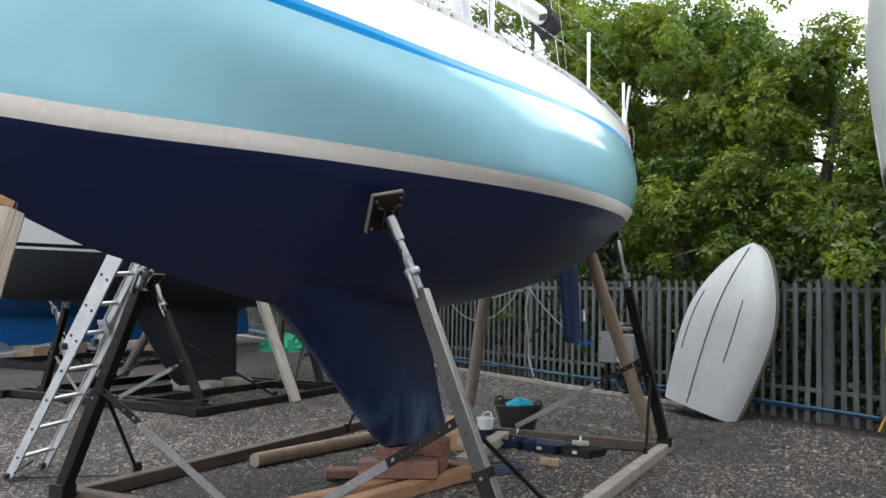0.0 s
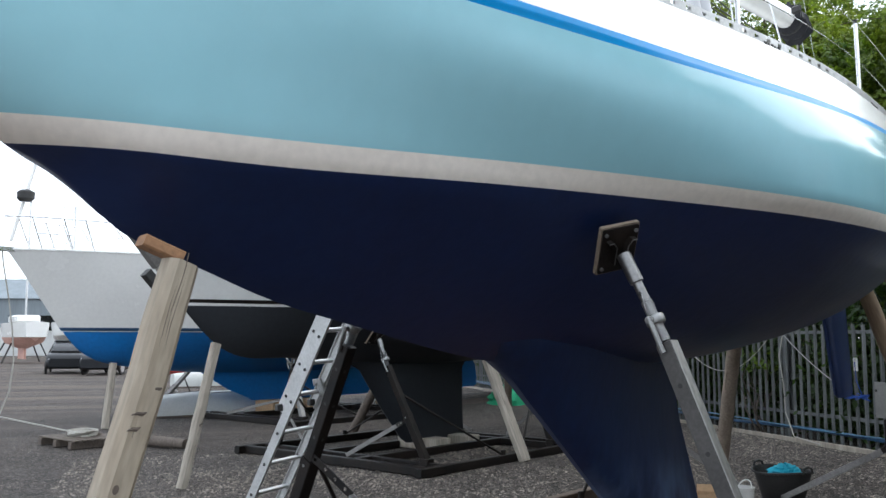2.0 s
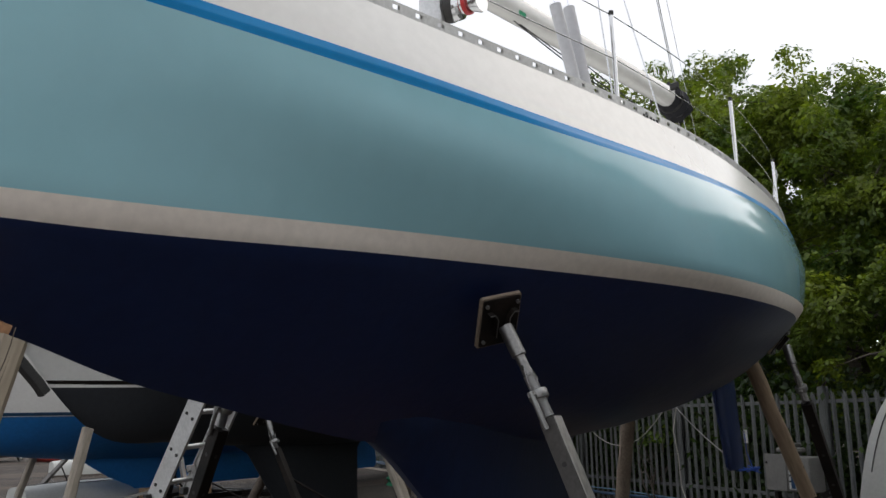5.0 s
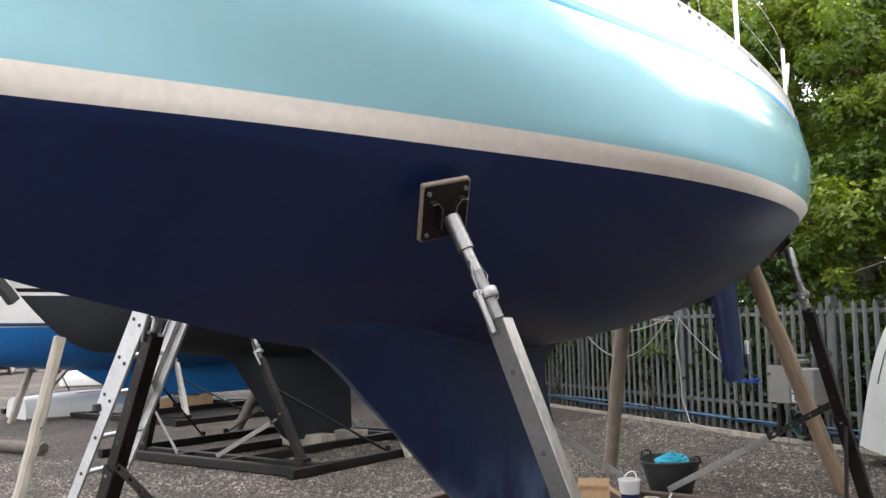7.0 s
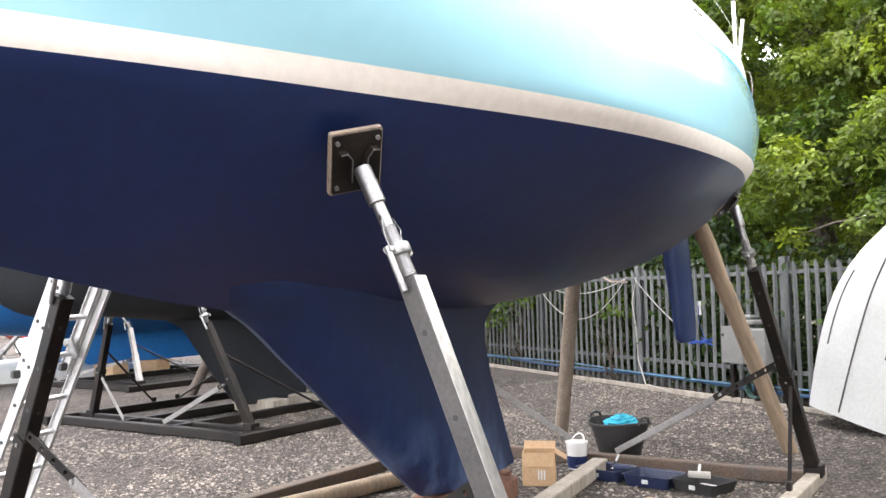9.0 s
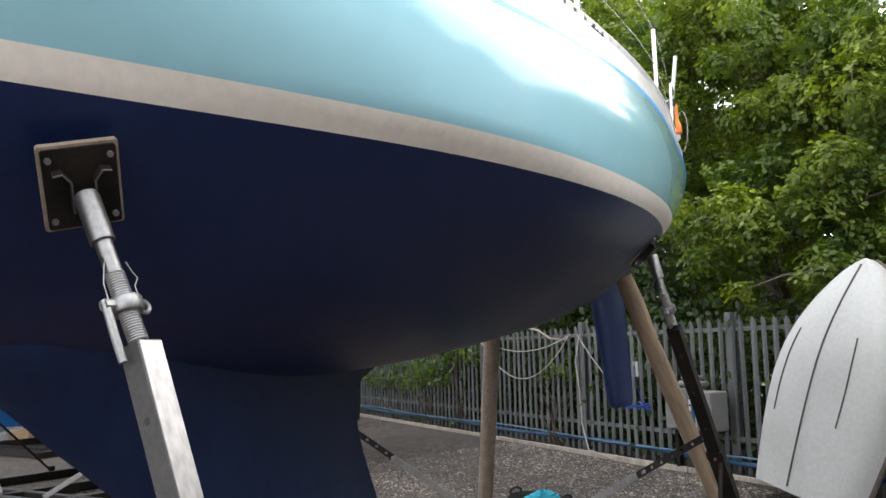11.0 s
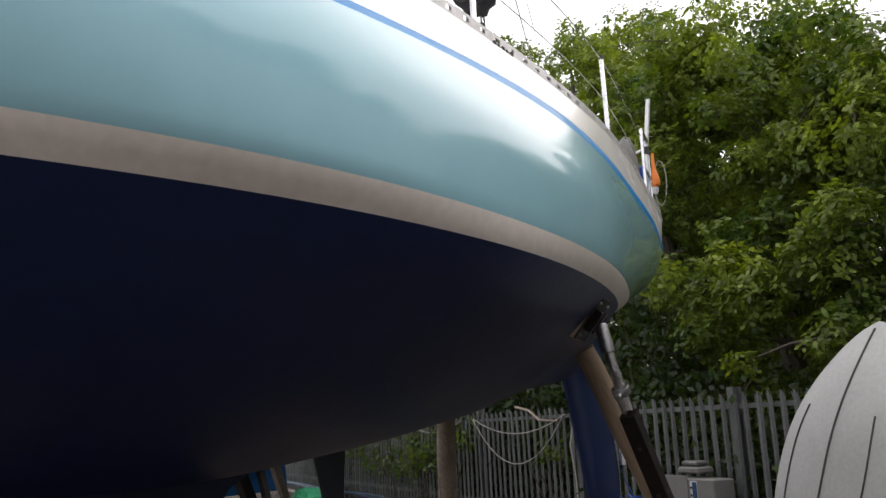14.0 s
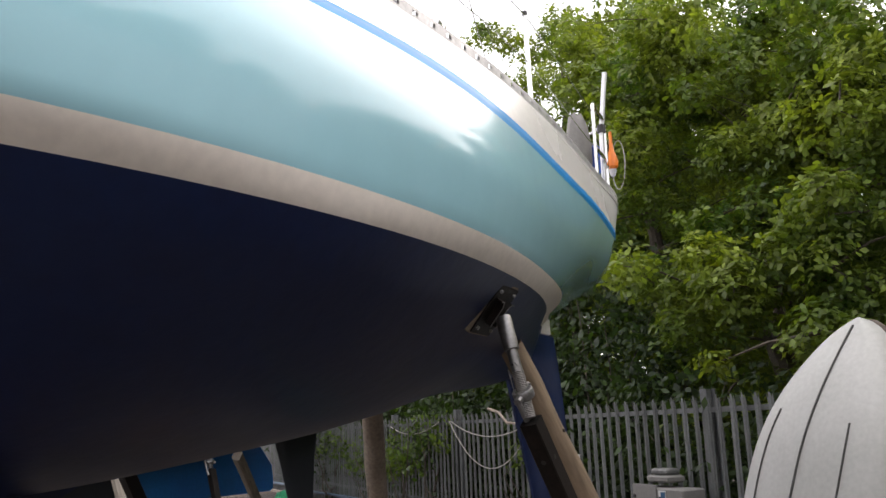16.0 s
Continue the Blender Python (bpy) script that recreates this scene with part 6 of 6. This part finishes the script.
single("black_hose", swept(ring(0.01, 6), [(-4.2, 8.6, 0.02), (-3.6, 8.9, 0.02), (-2.9, 8.9, 0.02), (-2.2, 9.2, 0.03), (-1.2, 9.4, 0.04), (0.2, 9.3, 0.05)]), BLACKPLASTIC, "black cable snaking over the gravel", "cable")


def crumple(name, centre, r, flat, mat, label, category, seed, n=10, m=18, long=1.0):
    rng = random.Random(seed)
    bm = bmesh.new()
    rows = []
    for i in range(n + 1):
        th = math.pi / 2 * i / n
        rows.append([bm.verts.new(Vector(centre) + Vector((math.cos(ph) * math.sin(th) * r * long, math.sin(ph) * math.sin(th) * r, math.cos(th) * r * flat)) * (1 + rng.uniform(-0.16, 0.16))) for ph in [2 * math.pi * j / m for j in range(m)]])
    for a, b in zip(rows, rows[1:]):
        for j in range(m):
            bm.faces.new((a[j], a[(j + 1) % m], b[(j + 1) % m], b[j]))
    return single(name, bm, mat, label, category)


crumple("green_netting", (-17.45, 9.25, 0.04), 0.42, 1.0, GREENNET, "green netting heaped in front of the fence", "netting", 3, long=2.2)


# ---------------------------------------------------------------- work things under the yacht
def make_tub(at):
    t = thing("rubber_tub", "black flexible rubber tub holding a turquoise cloth", "tub", at)
    bm = bmesh.new()
    prof = [(0.0, 0.0), (0.17, 0.0), (0.187, 0.02), (0.27, 0.30), (0.295, 0.305), (0.295, 0.32), (0.281, 0.322), (0.271, 0.30), (0.178, 0.03), (0.0, 0.03)]
    rows = []
    for r, h in prof:
        rows.append([bm.verts.new(Vector(at) + Vector((r * math.cos(a), 0.92 * r * math.sin(a), h + (0.012 * math.cos(2 * a) if h > 0.2 else 0)))) for a in [2 * math.pi * j / 28 for j in range(28)]])
    for a, b in zip(rows[1:-1], rows[2:-1]):
        for j in range(28):
            bm.faces.new((a[j], a[(j + 1) % 28], b[(j + 1) % 28], b[j]))
    bm.faces.new(rows[1][::-1]), bm.faces.new(rows[-2])
    for r in (rows[0], rows[-1]):
        for v in r:
            bm.verts.remove(v)
    part("bucket", bm, BLACKPLASTIC, t)
    for k in (0.25, math.pi + 0.25):
        c = Vector(at) + Vector((0.28 * math.cos(k), 0.258 * math.sin(k), 0.31))
        tx = Vector((-math.sin(k), math.cos(k), 0))
        part("handle", swept(ring(0.011, 8), [c - tx * 0.07, c - tx * 0.055 + Vector((0, 0, 0.05)), c + Vector((0, 0, 0.065)), c + tx * 0.055 + Vector((0, 0, 0.05)), c + tx * 0.07]), BLACKPLASTIC, t)
    crumple("cloth", Vector(at) + Vector((0.03, 0.0, 0.285)), 0.15, 0.6, TURQUOISE, "crumpled turquoise cloth in the tub", "cloth", 8)


make_tub((-5.22, 7.31, 0.0))


def make_tray(x, y, turn, mat, inner, label):
    t = thing("paint_tray", label, "tray", (x, y, 0.0), group="paint trays")
    bm = bmesh.new()
    m = Matrix.Translation((x, y, 0)) @ Matrix.Rotation(radians(turn), 4, "Z")
    rows = []
    for a, b, h in ((0.165, 0.13, 0.0), (0.188, 0.148, 0.085), (0.197, 0.157, 0.088), (0.197, 0.157, 0.082), (0.182, 0.142, 0.08), (0.16, 0.125, 0.012)):
        rows.append([bm.verts.new(m @ Vector((u, v, h))) for u, v in rect(2 * a, 2 * b, 0.02)])
    for p, q in zip(rows, rows[1:]):
        for j in range(8):
            bm.faces.new((p[j], p[(j + 1) % 8], q[(j + 1) % 8], q[j]))
    bm.faces.new(rows[0][::-1]), bm.faces.new(rows[-1])
    part("tray_body", bm, mat, t)
    part("paint_residue", blocked(m @ Vector((0.03, 0, 0.022)), (0.23, 0.21, 0.018), radians(turn), 0.004), inner, t)
    part("sticker", blocked(m @ Vector((0.0, -0.145, 0.045)), (0.05, 0.006, 0.03), radians(turn), 0.001), SHEDWHITE, t)


make_tray(-4.57, 6.72, 22, BLUEPLASTIC, BLUEPLASTIC, "dark blue paint tray on the gravel")
make_tray(-4.18, 6.88, 26, BLUEPLASTIC, NAVY, "dark blue paint tray with navy residue")
make_tray(-3.83, 7.06, 14, BLACKPLASTIC, SHEDWHITE, "black paint tray with white residue and a brush")
brush = thing("paint_roller", "small paint roller with white handle lying across a tray", "paint roller", (-3.9, 7.08, 0.1))
part("handle", swept(ring(0.012, 8), [(-4.06, 7.22, 0.13), (-3.93, 7.1, 0.11)]), WHITE, brush)
part("sleeve", swept(ring(0.025, 10), [(-3.95, 7.02, 0.105), (-3.84, 7.13, 0.105)]), ROPE, brush)
brush = thing("paint_roller", "thin paint roller frame lying over a blue tray", "paint roller", (-4.55, 6.8, 0.1))
part("handle", swept(ring(0.009, 8), [(-4.74, 6.96, 0.125), (-4.62, 6.85, 0.11)]), SAILGREY, brush)
part("frame_rod", swept(ring(0.004, 6), [(-4.62, 6.85, 0.11), (-4.44, 6.68, 0.098), (-4.41, 6.7, 0.1)]), STAINLESS, brush)
part("sleeve", swept(ring(0.018, 10), [(-4.42, 6.69, 0.108), (-4.34, 6.76, 0.108)]), BLUEPLASTIC, brush)


def make_carton():
    at, turn = W(1.97, -0.33, 0), radians(57)
    c = thing("cardboard_box", "open brown cardboard carton behind the keel", "carton", at)
    m = Matrix.Translation(at) @ Matrix.Rotation(turn, 4, "Z")
    for name, ctr, size in (("side_panel", (0, -0.1, 0.125), (0.25, 0.005, 0.25)), ("side_panel", (0, 0.1, 0.125), (0.25, 0.005, 0.25)), ("end_panel", (-0.123, 0, 0.125), (0.005, 0.194, 0.25)), ("end_panel", (0.123, 0, 0.125), (0.005, 0.194, 0.25)), ("bottom_panel", (0, 0, 0.006), (0.24, 0.19, 0.006))):
        part(name, blocked(m @ Vector(ctr), size, turn, 0.001), CARD, c)
    r = m.to_3x3()
    # front flap folded down over the front, one end flap standing out, the others upright
    part("flap", swept(rect(0.245, 0.004, 0.001), [m @ Vector((0, -0.104, 0.252)), m @ Vector((0, -0.125, 0.15))], up=r @ Vector((0, -1, 0))), CARD, c)
    part("flap", swept(rect(0.245, 0.004, 0.001), [m @ Vector((0, 0.1, 0.25)), m @ Vector((0, 0.15, 0.3))], up=r @ Vector((0, 1, 0))), CARD, c)
    part("flap", swept(rect(0.19, 0.004, 0.001), [m @ Vector((0.125, 0, 0.25)), m @ Vector((0.21, 0, 0.2))], up=r @ Vector((1, 0, 0.4))), CARD, c)
    for k in (-1, 0, 1):
        part("print_bar", blocked(m @ Vector((0.02 + 0.022 * k, -0.1035, 0.085)), (0.012, 0.002, 0.07), turn, 0.0005), SHEDWHITE, c)


make_carton()


def make_pail(at):
    p = thing("paint_pail", "white plastic pail streaked with navy paint", "pail", at)
    at = Vector(at)
    part("pail_body", swept(ring(0.09, 20), [at + Vector((0, 0, h)) for h in (0.0, 0.01, 0.2, 0.21, 0.225)], scales=[0.82, 0.86, 1.0, 1.06, 1.06]), WHITE, p)
    part("paint_run", swept(ring(0.0915, 20), [at + Vector((0, 0, h)) for h in (0.012, 0.11)], scales=[0.865, 0.94], caps=False), NAVY, p)
    part("handle", swept(ring(0.006, 6), [at + Vector((0.095 * math.cos(a), 0.04 * math.sin(a), 0.2 + 0.085 * math.sin(a))) for a in [math.pi * i / 10 for i in range(11)]]), WHITE, p)


make_pail((-4.99, 6.72, 0.0))
single("wood_offcut", blocked(W(1.62, 0.72, 0.035), (0.16, 0.07, 0.06), radians(20), 0.004), PALEWOOD, "small pale timber offcut on the gravel", "offcut")
pts = [W(1.05 + 0.2 * math.sin(i * 0.9) + 0.012 * i, 0.42 + 0.17 * math.cos(i * 0.9), 0.015 + 0.006 * (i % 3)) for i in range(28)]
single("blue_rope", swept(ring(0.009, 6), pts), BLUEPLASTIC, "dark blue grey rope coiled on the gravel", "rope")
pts = [W(2.84 + 0.1 * math.sin(i * 1.3), -0.02 + 0.09 * math.cos(i * 1.1), 0.02 + 0.012 * (i % 4)) for i in range(22)]
single("rusty_chain", swept(ring(0.012, 6), pts), RUSTY, "rusty chain heaped by the paint trays", "chain")


# ---------------------------------------------------------------- far side of the yard
def make_car(x, y, turn, paint, label):
    car = thing("parked_car", label, "car", (x, y, ground_z(x, y)), group="parked cars")
    m = Matrix.Translation((x, y, ground_z(x, y))) @ Matrix.Rotation(radians(turn), 4, "Z")

    def shell(rows, name, mat, lab=""):
        bm = bmesh.new()
        rr = [[bm.verts.new(m @ Vector((px, py, pz))) for px, py, pz in r] for r in rows]
        k = len(rr[0])
        for a, b in zip(rr, rr[1:]):
            for j in range(k):
                bm.faces.new((a[j], a[(j + 1) % k], b[(j + 1) % k], b[j]))
        bm.faces.new(rr[0][::-1]), bm.faces.new(rr[-1])
        return part(name, bm, mat, car, lab)

    def sect(px, w, lo, hi):
        return [(px, -w, lo + 0.08), (px, -w * 0.9, lo), (px, w * 0.9, lo), (px, w, lo + 0.08), (px, w, hi - 0.15), (px, w * 0.9, hi), (px, -w * 0.9, hi), (px, -w, hi - 0.15)]

    shell([sect(-2.05, 0.7, 0.35, 0.75), sect(-1.95, 0.82, 0.25, 0.92), sect(-1.2, 0.87, 0.22, 0.97), sect(0, 0.88, 0.22, 0.97), sect(1.2, 0.87, 0.22, 0.95), sect(1.85, 0.8, 0.25, 0.85), sect(2.0, 0.7, 0.33, 0.7)], "body", paint)
    shell([sect(-1.75, 0.72, 0.9, 1.02), sect(-1.25, 0.68, 0.9, 1.46), sect(0.2, 0.68, 0.9, 1.5), sect(1.0, 0.7, 0.9, 1.05)], "cabin", GLASSDARK, "dark tinted windows")
    shell([sect(-1.2, 0.6, 1.40, 1.5), sect(-0.4, 0.64, 1.40, 1.54), sect(0.2, 0.62, 1.4, 1.53)], "roof", paint)
    for px in (-1.3, 1.25):
        for k in (-1, 1):
            c = m @ Vector((px, 0.8 * k, 0.31))
            d = m.to_3x3() @ Vector((0, k, 0))
            w = part("wheel", swept(ring(0.31, 18), [c, c + d * 0.09], up=(0, 0, 1)), BLACKPLASTIC, car)
            part("rim", swept(ring(0.2, 14), [c + d * 0.088, c + d * 0.1]), ALLOY, w)
    for k in (-1, 1):
        part("rear_lamp", blocked(m @ Vector((-2.0, 0.62 * k, 0.75)), (0.06, 0.18, 0.14), radians(turn), 0.01), LAMPRED, car)
        part("headlight", blocked(m @ Vector((1.92, 0.58 * k, 0.68)), (0.08, 0.24, 0.12), radians(turn), 0.01), SAILGREY, car)
    part("number_plate", blocked(m @ Vector((-2.06, 0, 0.6)), (0.012, 0.5, 0.11), radians(turn), 0.002), SHEDWHITE, car)


make_car(-43.2, -3.3, 3, CARPAINT, "small black hatchback parked across the yard")
make_car(-41.2, -1.1, -18, CARPAINT2, "charcoal saloon car parked across the yard")
single("red_cover", blocked((-40.0, 1.6, 0.32), (2.6, 1.2, 0.6), 0.4, 0.12), RED, "low red cover lying in the yard", "cover")


def far_yacht(x, y, turn, sc, low, label):
    b = thing("sailing_yacht", label, "yacht", (x, y, 0.9 * sc), group="far yachts")
    m = Matrix.Translation((x, y, ground_z(x, y))) @ Matrix.Rotation(radians(turn), 4, "Z") @ Matrix.Scale(sc, 4)
    bm = bmesh.new()
    up = bmesh.new()
    N = 14
    r1, r2 = [], []
    for i in range(N + 1):
        t = i / N
        w = 1.35 * math.sin(math.pi * min(0.08 + 0.78 * t, 1)) ** 0.8
        r1.append([bm.verts.new(m @ Vector((-4 + 8 * t, k * w * f, z + (0.5 * (abs(2 * t - 1) ** 3) if z < 1.4 else 0)))) for k, f, z in ((-1, 0.9, 1.75), (-1, 0.75, 1.35), (0, 0.0, 0.95), (1, 0.75, 1.35), (1, 0.9, 1.75))])
        r2.append([up.verts.new(m @ Vector((-4.2 + 8.5 * t, k * w * f, z))) for k, f, z in ((-1, 0.9, 1.74), (-1, 1.0, 2.7), (0, 0.0, 2.8), (1, 1.0, 2.7), (1, 0.9, 1.74))])
    grid_faces(bm, r1), grid_faces(up, r2)
    for mesh, rows in ((bm, r1), (up, r2)):
        mesh.faces.new(rows[0][::-1]), mesh.faces.new(rows[-1])
    part("underbody", bm, low, b)
    part("upper_hull", up, WHITE, b)
    part("keel", swept(rect(1.8, 0.2, 0.05), [m @ Vector((0, 0, 0.25)), m @ Vector((0, 0, 1.1))], up=m.to_3x3() @ Vector((0, 1, 0))), low, b)
    part("cabin", blocked(m @ Vector((0.2, 0, 3.0)), (3.0 * sc, 1.5 * sc, 0.5 * sc), radians(turn), 0.1), WHITE, b)
    part("mast", swept(ring(0.07 * sc, 8), [m @ Vector((0.6, 0, 2.7)), m @ Vector((0.6, 0, 11.5))]), ALLOY, b)
    for k in (-1, 1):
        for q in (-1.6, 1.4):
            part("prop", swept(ring(0.05, 6), [m @ Vector((q, 1.5 * k, 0)), m @ Vector((q * 0.8, 0.8 * k, 1.6))]), BLACKPAINT, b)
    return b


far_yacht(-64.7, -8.75, 20, 1.0, PINK, "small white yacht with salmon pink underbody across the yard")
far_yacht(-76, -7.0, 10, 1.1, WHITE, "white yacht laid up across the yard")
far_yacht(-60, 1.0, 60, 1.0, BLUEHULL, "white yacht laid up across the yard")


def make_shed():
    b = thing("boat_shed", "long grey clad boat shed with a white lower wall", "building", (-98, -18, 0))
    part("lower_wall", blocked((-98, -22, 1.4), (9, 50, 2.8), radians(-12), 0.05), SHEDWHITE, b)
    part("upper_wall", blocked((-98, -22, 4.2), (9.1, 50.2, 2.8), radians(-12), 0.05), SHED, b)
    m = Matrix.Translation((-98, -22, 5.6)) @ Matrix.Rotation(radians(-12), 4, "Z")
    bm = bmesh.new()
    rows = [[bm.verts.new(m @ Vector((x, y, z))) for x, z in ((-4.8, 0), (0, 2.2), (4.8, 0))] for y in (-25.5, 25.5)]
    grid_faces(bm, rows)
    bm.faces.new(rows[0]), bm.faces.new(rows[1][::-1])
    part("roof", bm, SHED, b)
    for k in range(6):
        w = part("window", blocked(m @ Vector((4.57, -21 + 8 * k, -2.4)), (0.06, 4.5, 1.5), radians(-12), 0.01), GLASSDARK, b)
        part("window_frame", swept(rect(0.08, 0.12, 0.01), [m @ Vector((4.62, -23.3 + 8 * k, -3.2)), m @ Vector((4.62, -18.7 + 8 * k, -3.2))]), SHEDWHITE, w)
    return b


make_shed()
make_tree(-112, -17, 9.5, 4.5, 21, leaves=9000, low=2, label="distant pale green tree above the shed roof", size=0.3)
make_tree(-70, -24, 9, 3.0, 22, leaves=6000, low=1, label="distant green tree beside the yard", size=0.25)


# ---------------------------------------------------------------- undergrowth behind the fence
def make_shrub(x, y, w, h, seed, leaves=5200, deep=0.3, low=0.1, leaf=SHADELEAF, size=0.07, label="leafy shrub behind the fence, coloured dark for the shade there"):
    nr = np.random.RandomState(seed)
    rng = random.Random(seed)
    sh = thing("shrub", label, "shrub", (x, y, ground_z(x, y)), group="shrubs behind the fence")
    bm = bmesh.new()
    tips = []
    for i in range(9):
        tip = Vector((x + rng.uniform(-w, w) * 0.8, y + rng.uniform(-0.4, 0.4), h * rng.uniform(0.55, 1.0)))
        sweep(bm, ring(0.02, 5), branch_line(rng, (x + rng.uniform(-0.2, 0.2), y, 0.1), tip, 0.05, 4), scales=[1, 0.8, 0.6, 0.4, 0.2], caps=False)
        tips.append(tip)
    part("stem", bm, BARK, sh)
    p = np.stack([nr.uniform(-w, w, leaves) + x, nr.normal(0, deep, leaves) + y, low + (h - low) * (nr.rand(leaves) ** 0.8) * (0.68 + 0.32 * np.sin(np.arange(leaves) % 7))], 1)
    nrm = nr.normal(size=(leaves, 3)) + np.array([0, -0.7, 0.5])
    nrm /= np.linalg.norm(nrm, axis=1)[:, None]
    t1 = np.cross(nrm, nr.normal(size=(leaves, 3)))
    t1 /= np.linalg.norm(t1, axis=1)[:, None]
    t2 = np.cross(nrm, t1)
    L = (size * (0.6 + 0.8 * nr.rand(leaves)))[:, None]
    quad = np.stack([p - t1 * L, p + t2 * L * 0.5, p + t1 * L, p - t2 * L * 0.5], 1).reshape(-1, 3)
    me = bpy.data.meshes.new("foliage")
    me.vertices.add(4 * leaves), me.loops.add(4 * leaves), me.polygons.add(leaves)
    me.vertices.foreach_set("co", quad.ravel().astype(np.float32))
    me.loops.foreach_set("vertex_index", np.arange(4 * leaves, dtype=np.int32))
    me.polygons.foreach_set("loop_start", np.arange(0, 4 * leaves, 4, dtype=np.int32))
    me.update()
    me.materials.append(leaf)
    part("foliage", me, None, sh, "green leaves")


for x, w, h, low, count in ((-15.6, 1.5, 1.5, 0.72, 900), (-13.7, 0.9, 1.75, 0.85, 900), (-12.6, 0.7, 1.85, 1.2, 420), (-18.3, 1.2, 1.7, 1.0, 420), (-9.6, 0.35, 1.4, 1.05, 90), (-5.35, 0.25, 1.45, 1.0, 110)):
    make_shrub(x, FENCE_Y + 0.02, w, h, int(-x * 10), count, 0.1, low, HEDGE, 0.05, "green climbing bush growing through the fence")
for i in range(25):
    # taller dark bushes added here to paint the shaded foot of the trees
    tall = 3.3 if -20 < -41.5 + 2.0 * i < -8 else 2.4
    make_shrub(-41.5 + 2.0 * i, 11.25 + 0.25 * math.sin(i * 2.1), 1.35, tall + 0.5 * math.sin(i * 1.7), 40 + i, 8500 if tall > 3 else 4200, size=0.055)


# ---------------------------------------------------------------- loose stones
def make_gravel():
    nr = np.random.RandomState(12)
    n = 112000
    x = nr.uniform(-10.5, 1.2, n)
    y = nr.uniform(0.6, 10.0, n)
    near = nr.rand(n) < 1.0
    x, y = x[near], y[near]
    n = len(x)
    r = 0.005 + 0.015 * nr.rand(n) ** 3.0
    base = np.array([[1, 0, 0], [-0.5, 0.87, 0], [-0.5, -0.87, 0], [0, 0, 0.75], [0.55, 0.6, 0.3]])
    ang = nr.rand(n) * 6.28
    c, s = np.cos(ang), np.sin(ang)
    vx = (base[None, :, 0] * c[:, None] - base[None, :, 1] * s[:, None]) * (1 + 0.5 * nr.rand(n, 5))
    vy = (base[None, :, 0] * s[:, None] + base[None, :, 1] * c[:, None]) * (1 + 0.5 * nr.rand(n, 5))
    vz = base[None, :, 2] * (0.7 + 0.6 * nr.rand(n, 5))
    gz = np.array([ground_z(a, b) for a, b in zip(x, y)])
    v = np.stack([x[:, None] + vx * r[:, None], y[:, None] + vy * r[:, None], gz[:, None] + vz * r[:, None] - 0.002 + np.array([0.02 * noise.noise((a * 0.6, b * 0.6, 0)) for a, b in zip(x, y)])[:, None]], 2).reshape(-1, 3)
    tri = np.array([[0, 4, 3], [4, 1, 3], [1, 2, 3], [2, 0, 3]])
    f = (np.arange(n)[:, None, None] * 5 + tri[None]).reshape(-1, 3)
    me = bpy.data.meshes.new("gravel")
    me.vertices.add(len(v)), me.loops.add(3 * len(f)), me.polygons.add(len(f))
    me.vertices.foreach_set("co", v.ravel().astype(np.float32))
    me.loops.foreach_set("vertex_index", f.ravel().astype(np.int32))
    me.polygons.foreach_set("loop_start", np.arange(0, 3 * len(f), 3, dtype=np.int32))
    me.update()
    me.materials.append(STONE)
    ob = new("gravel", me)
    tagged(ob, "loose grey and brown stones strewn over the yard", "gravel", kind="stuff")


make_gravel()
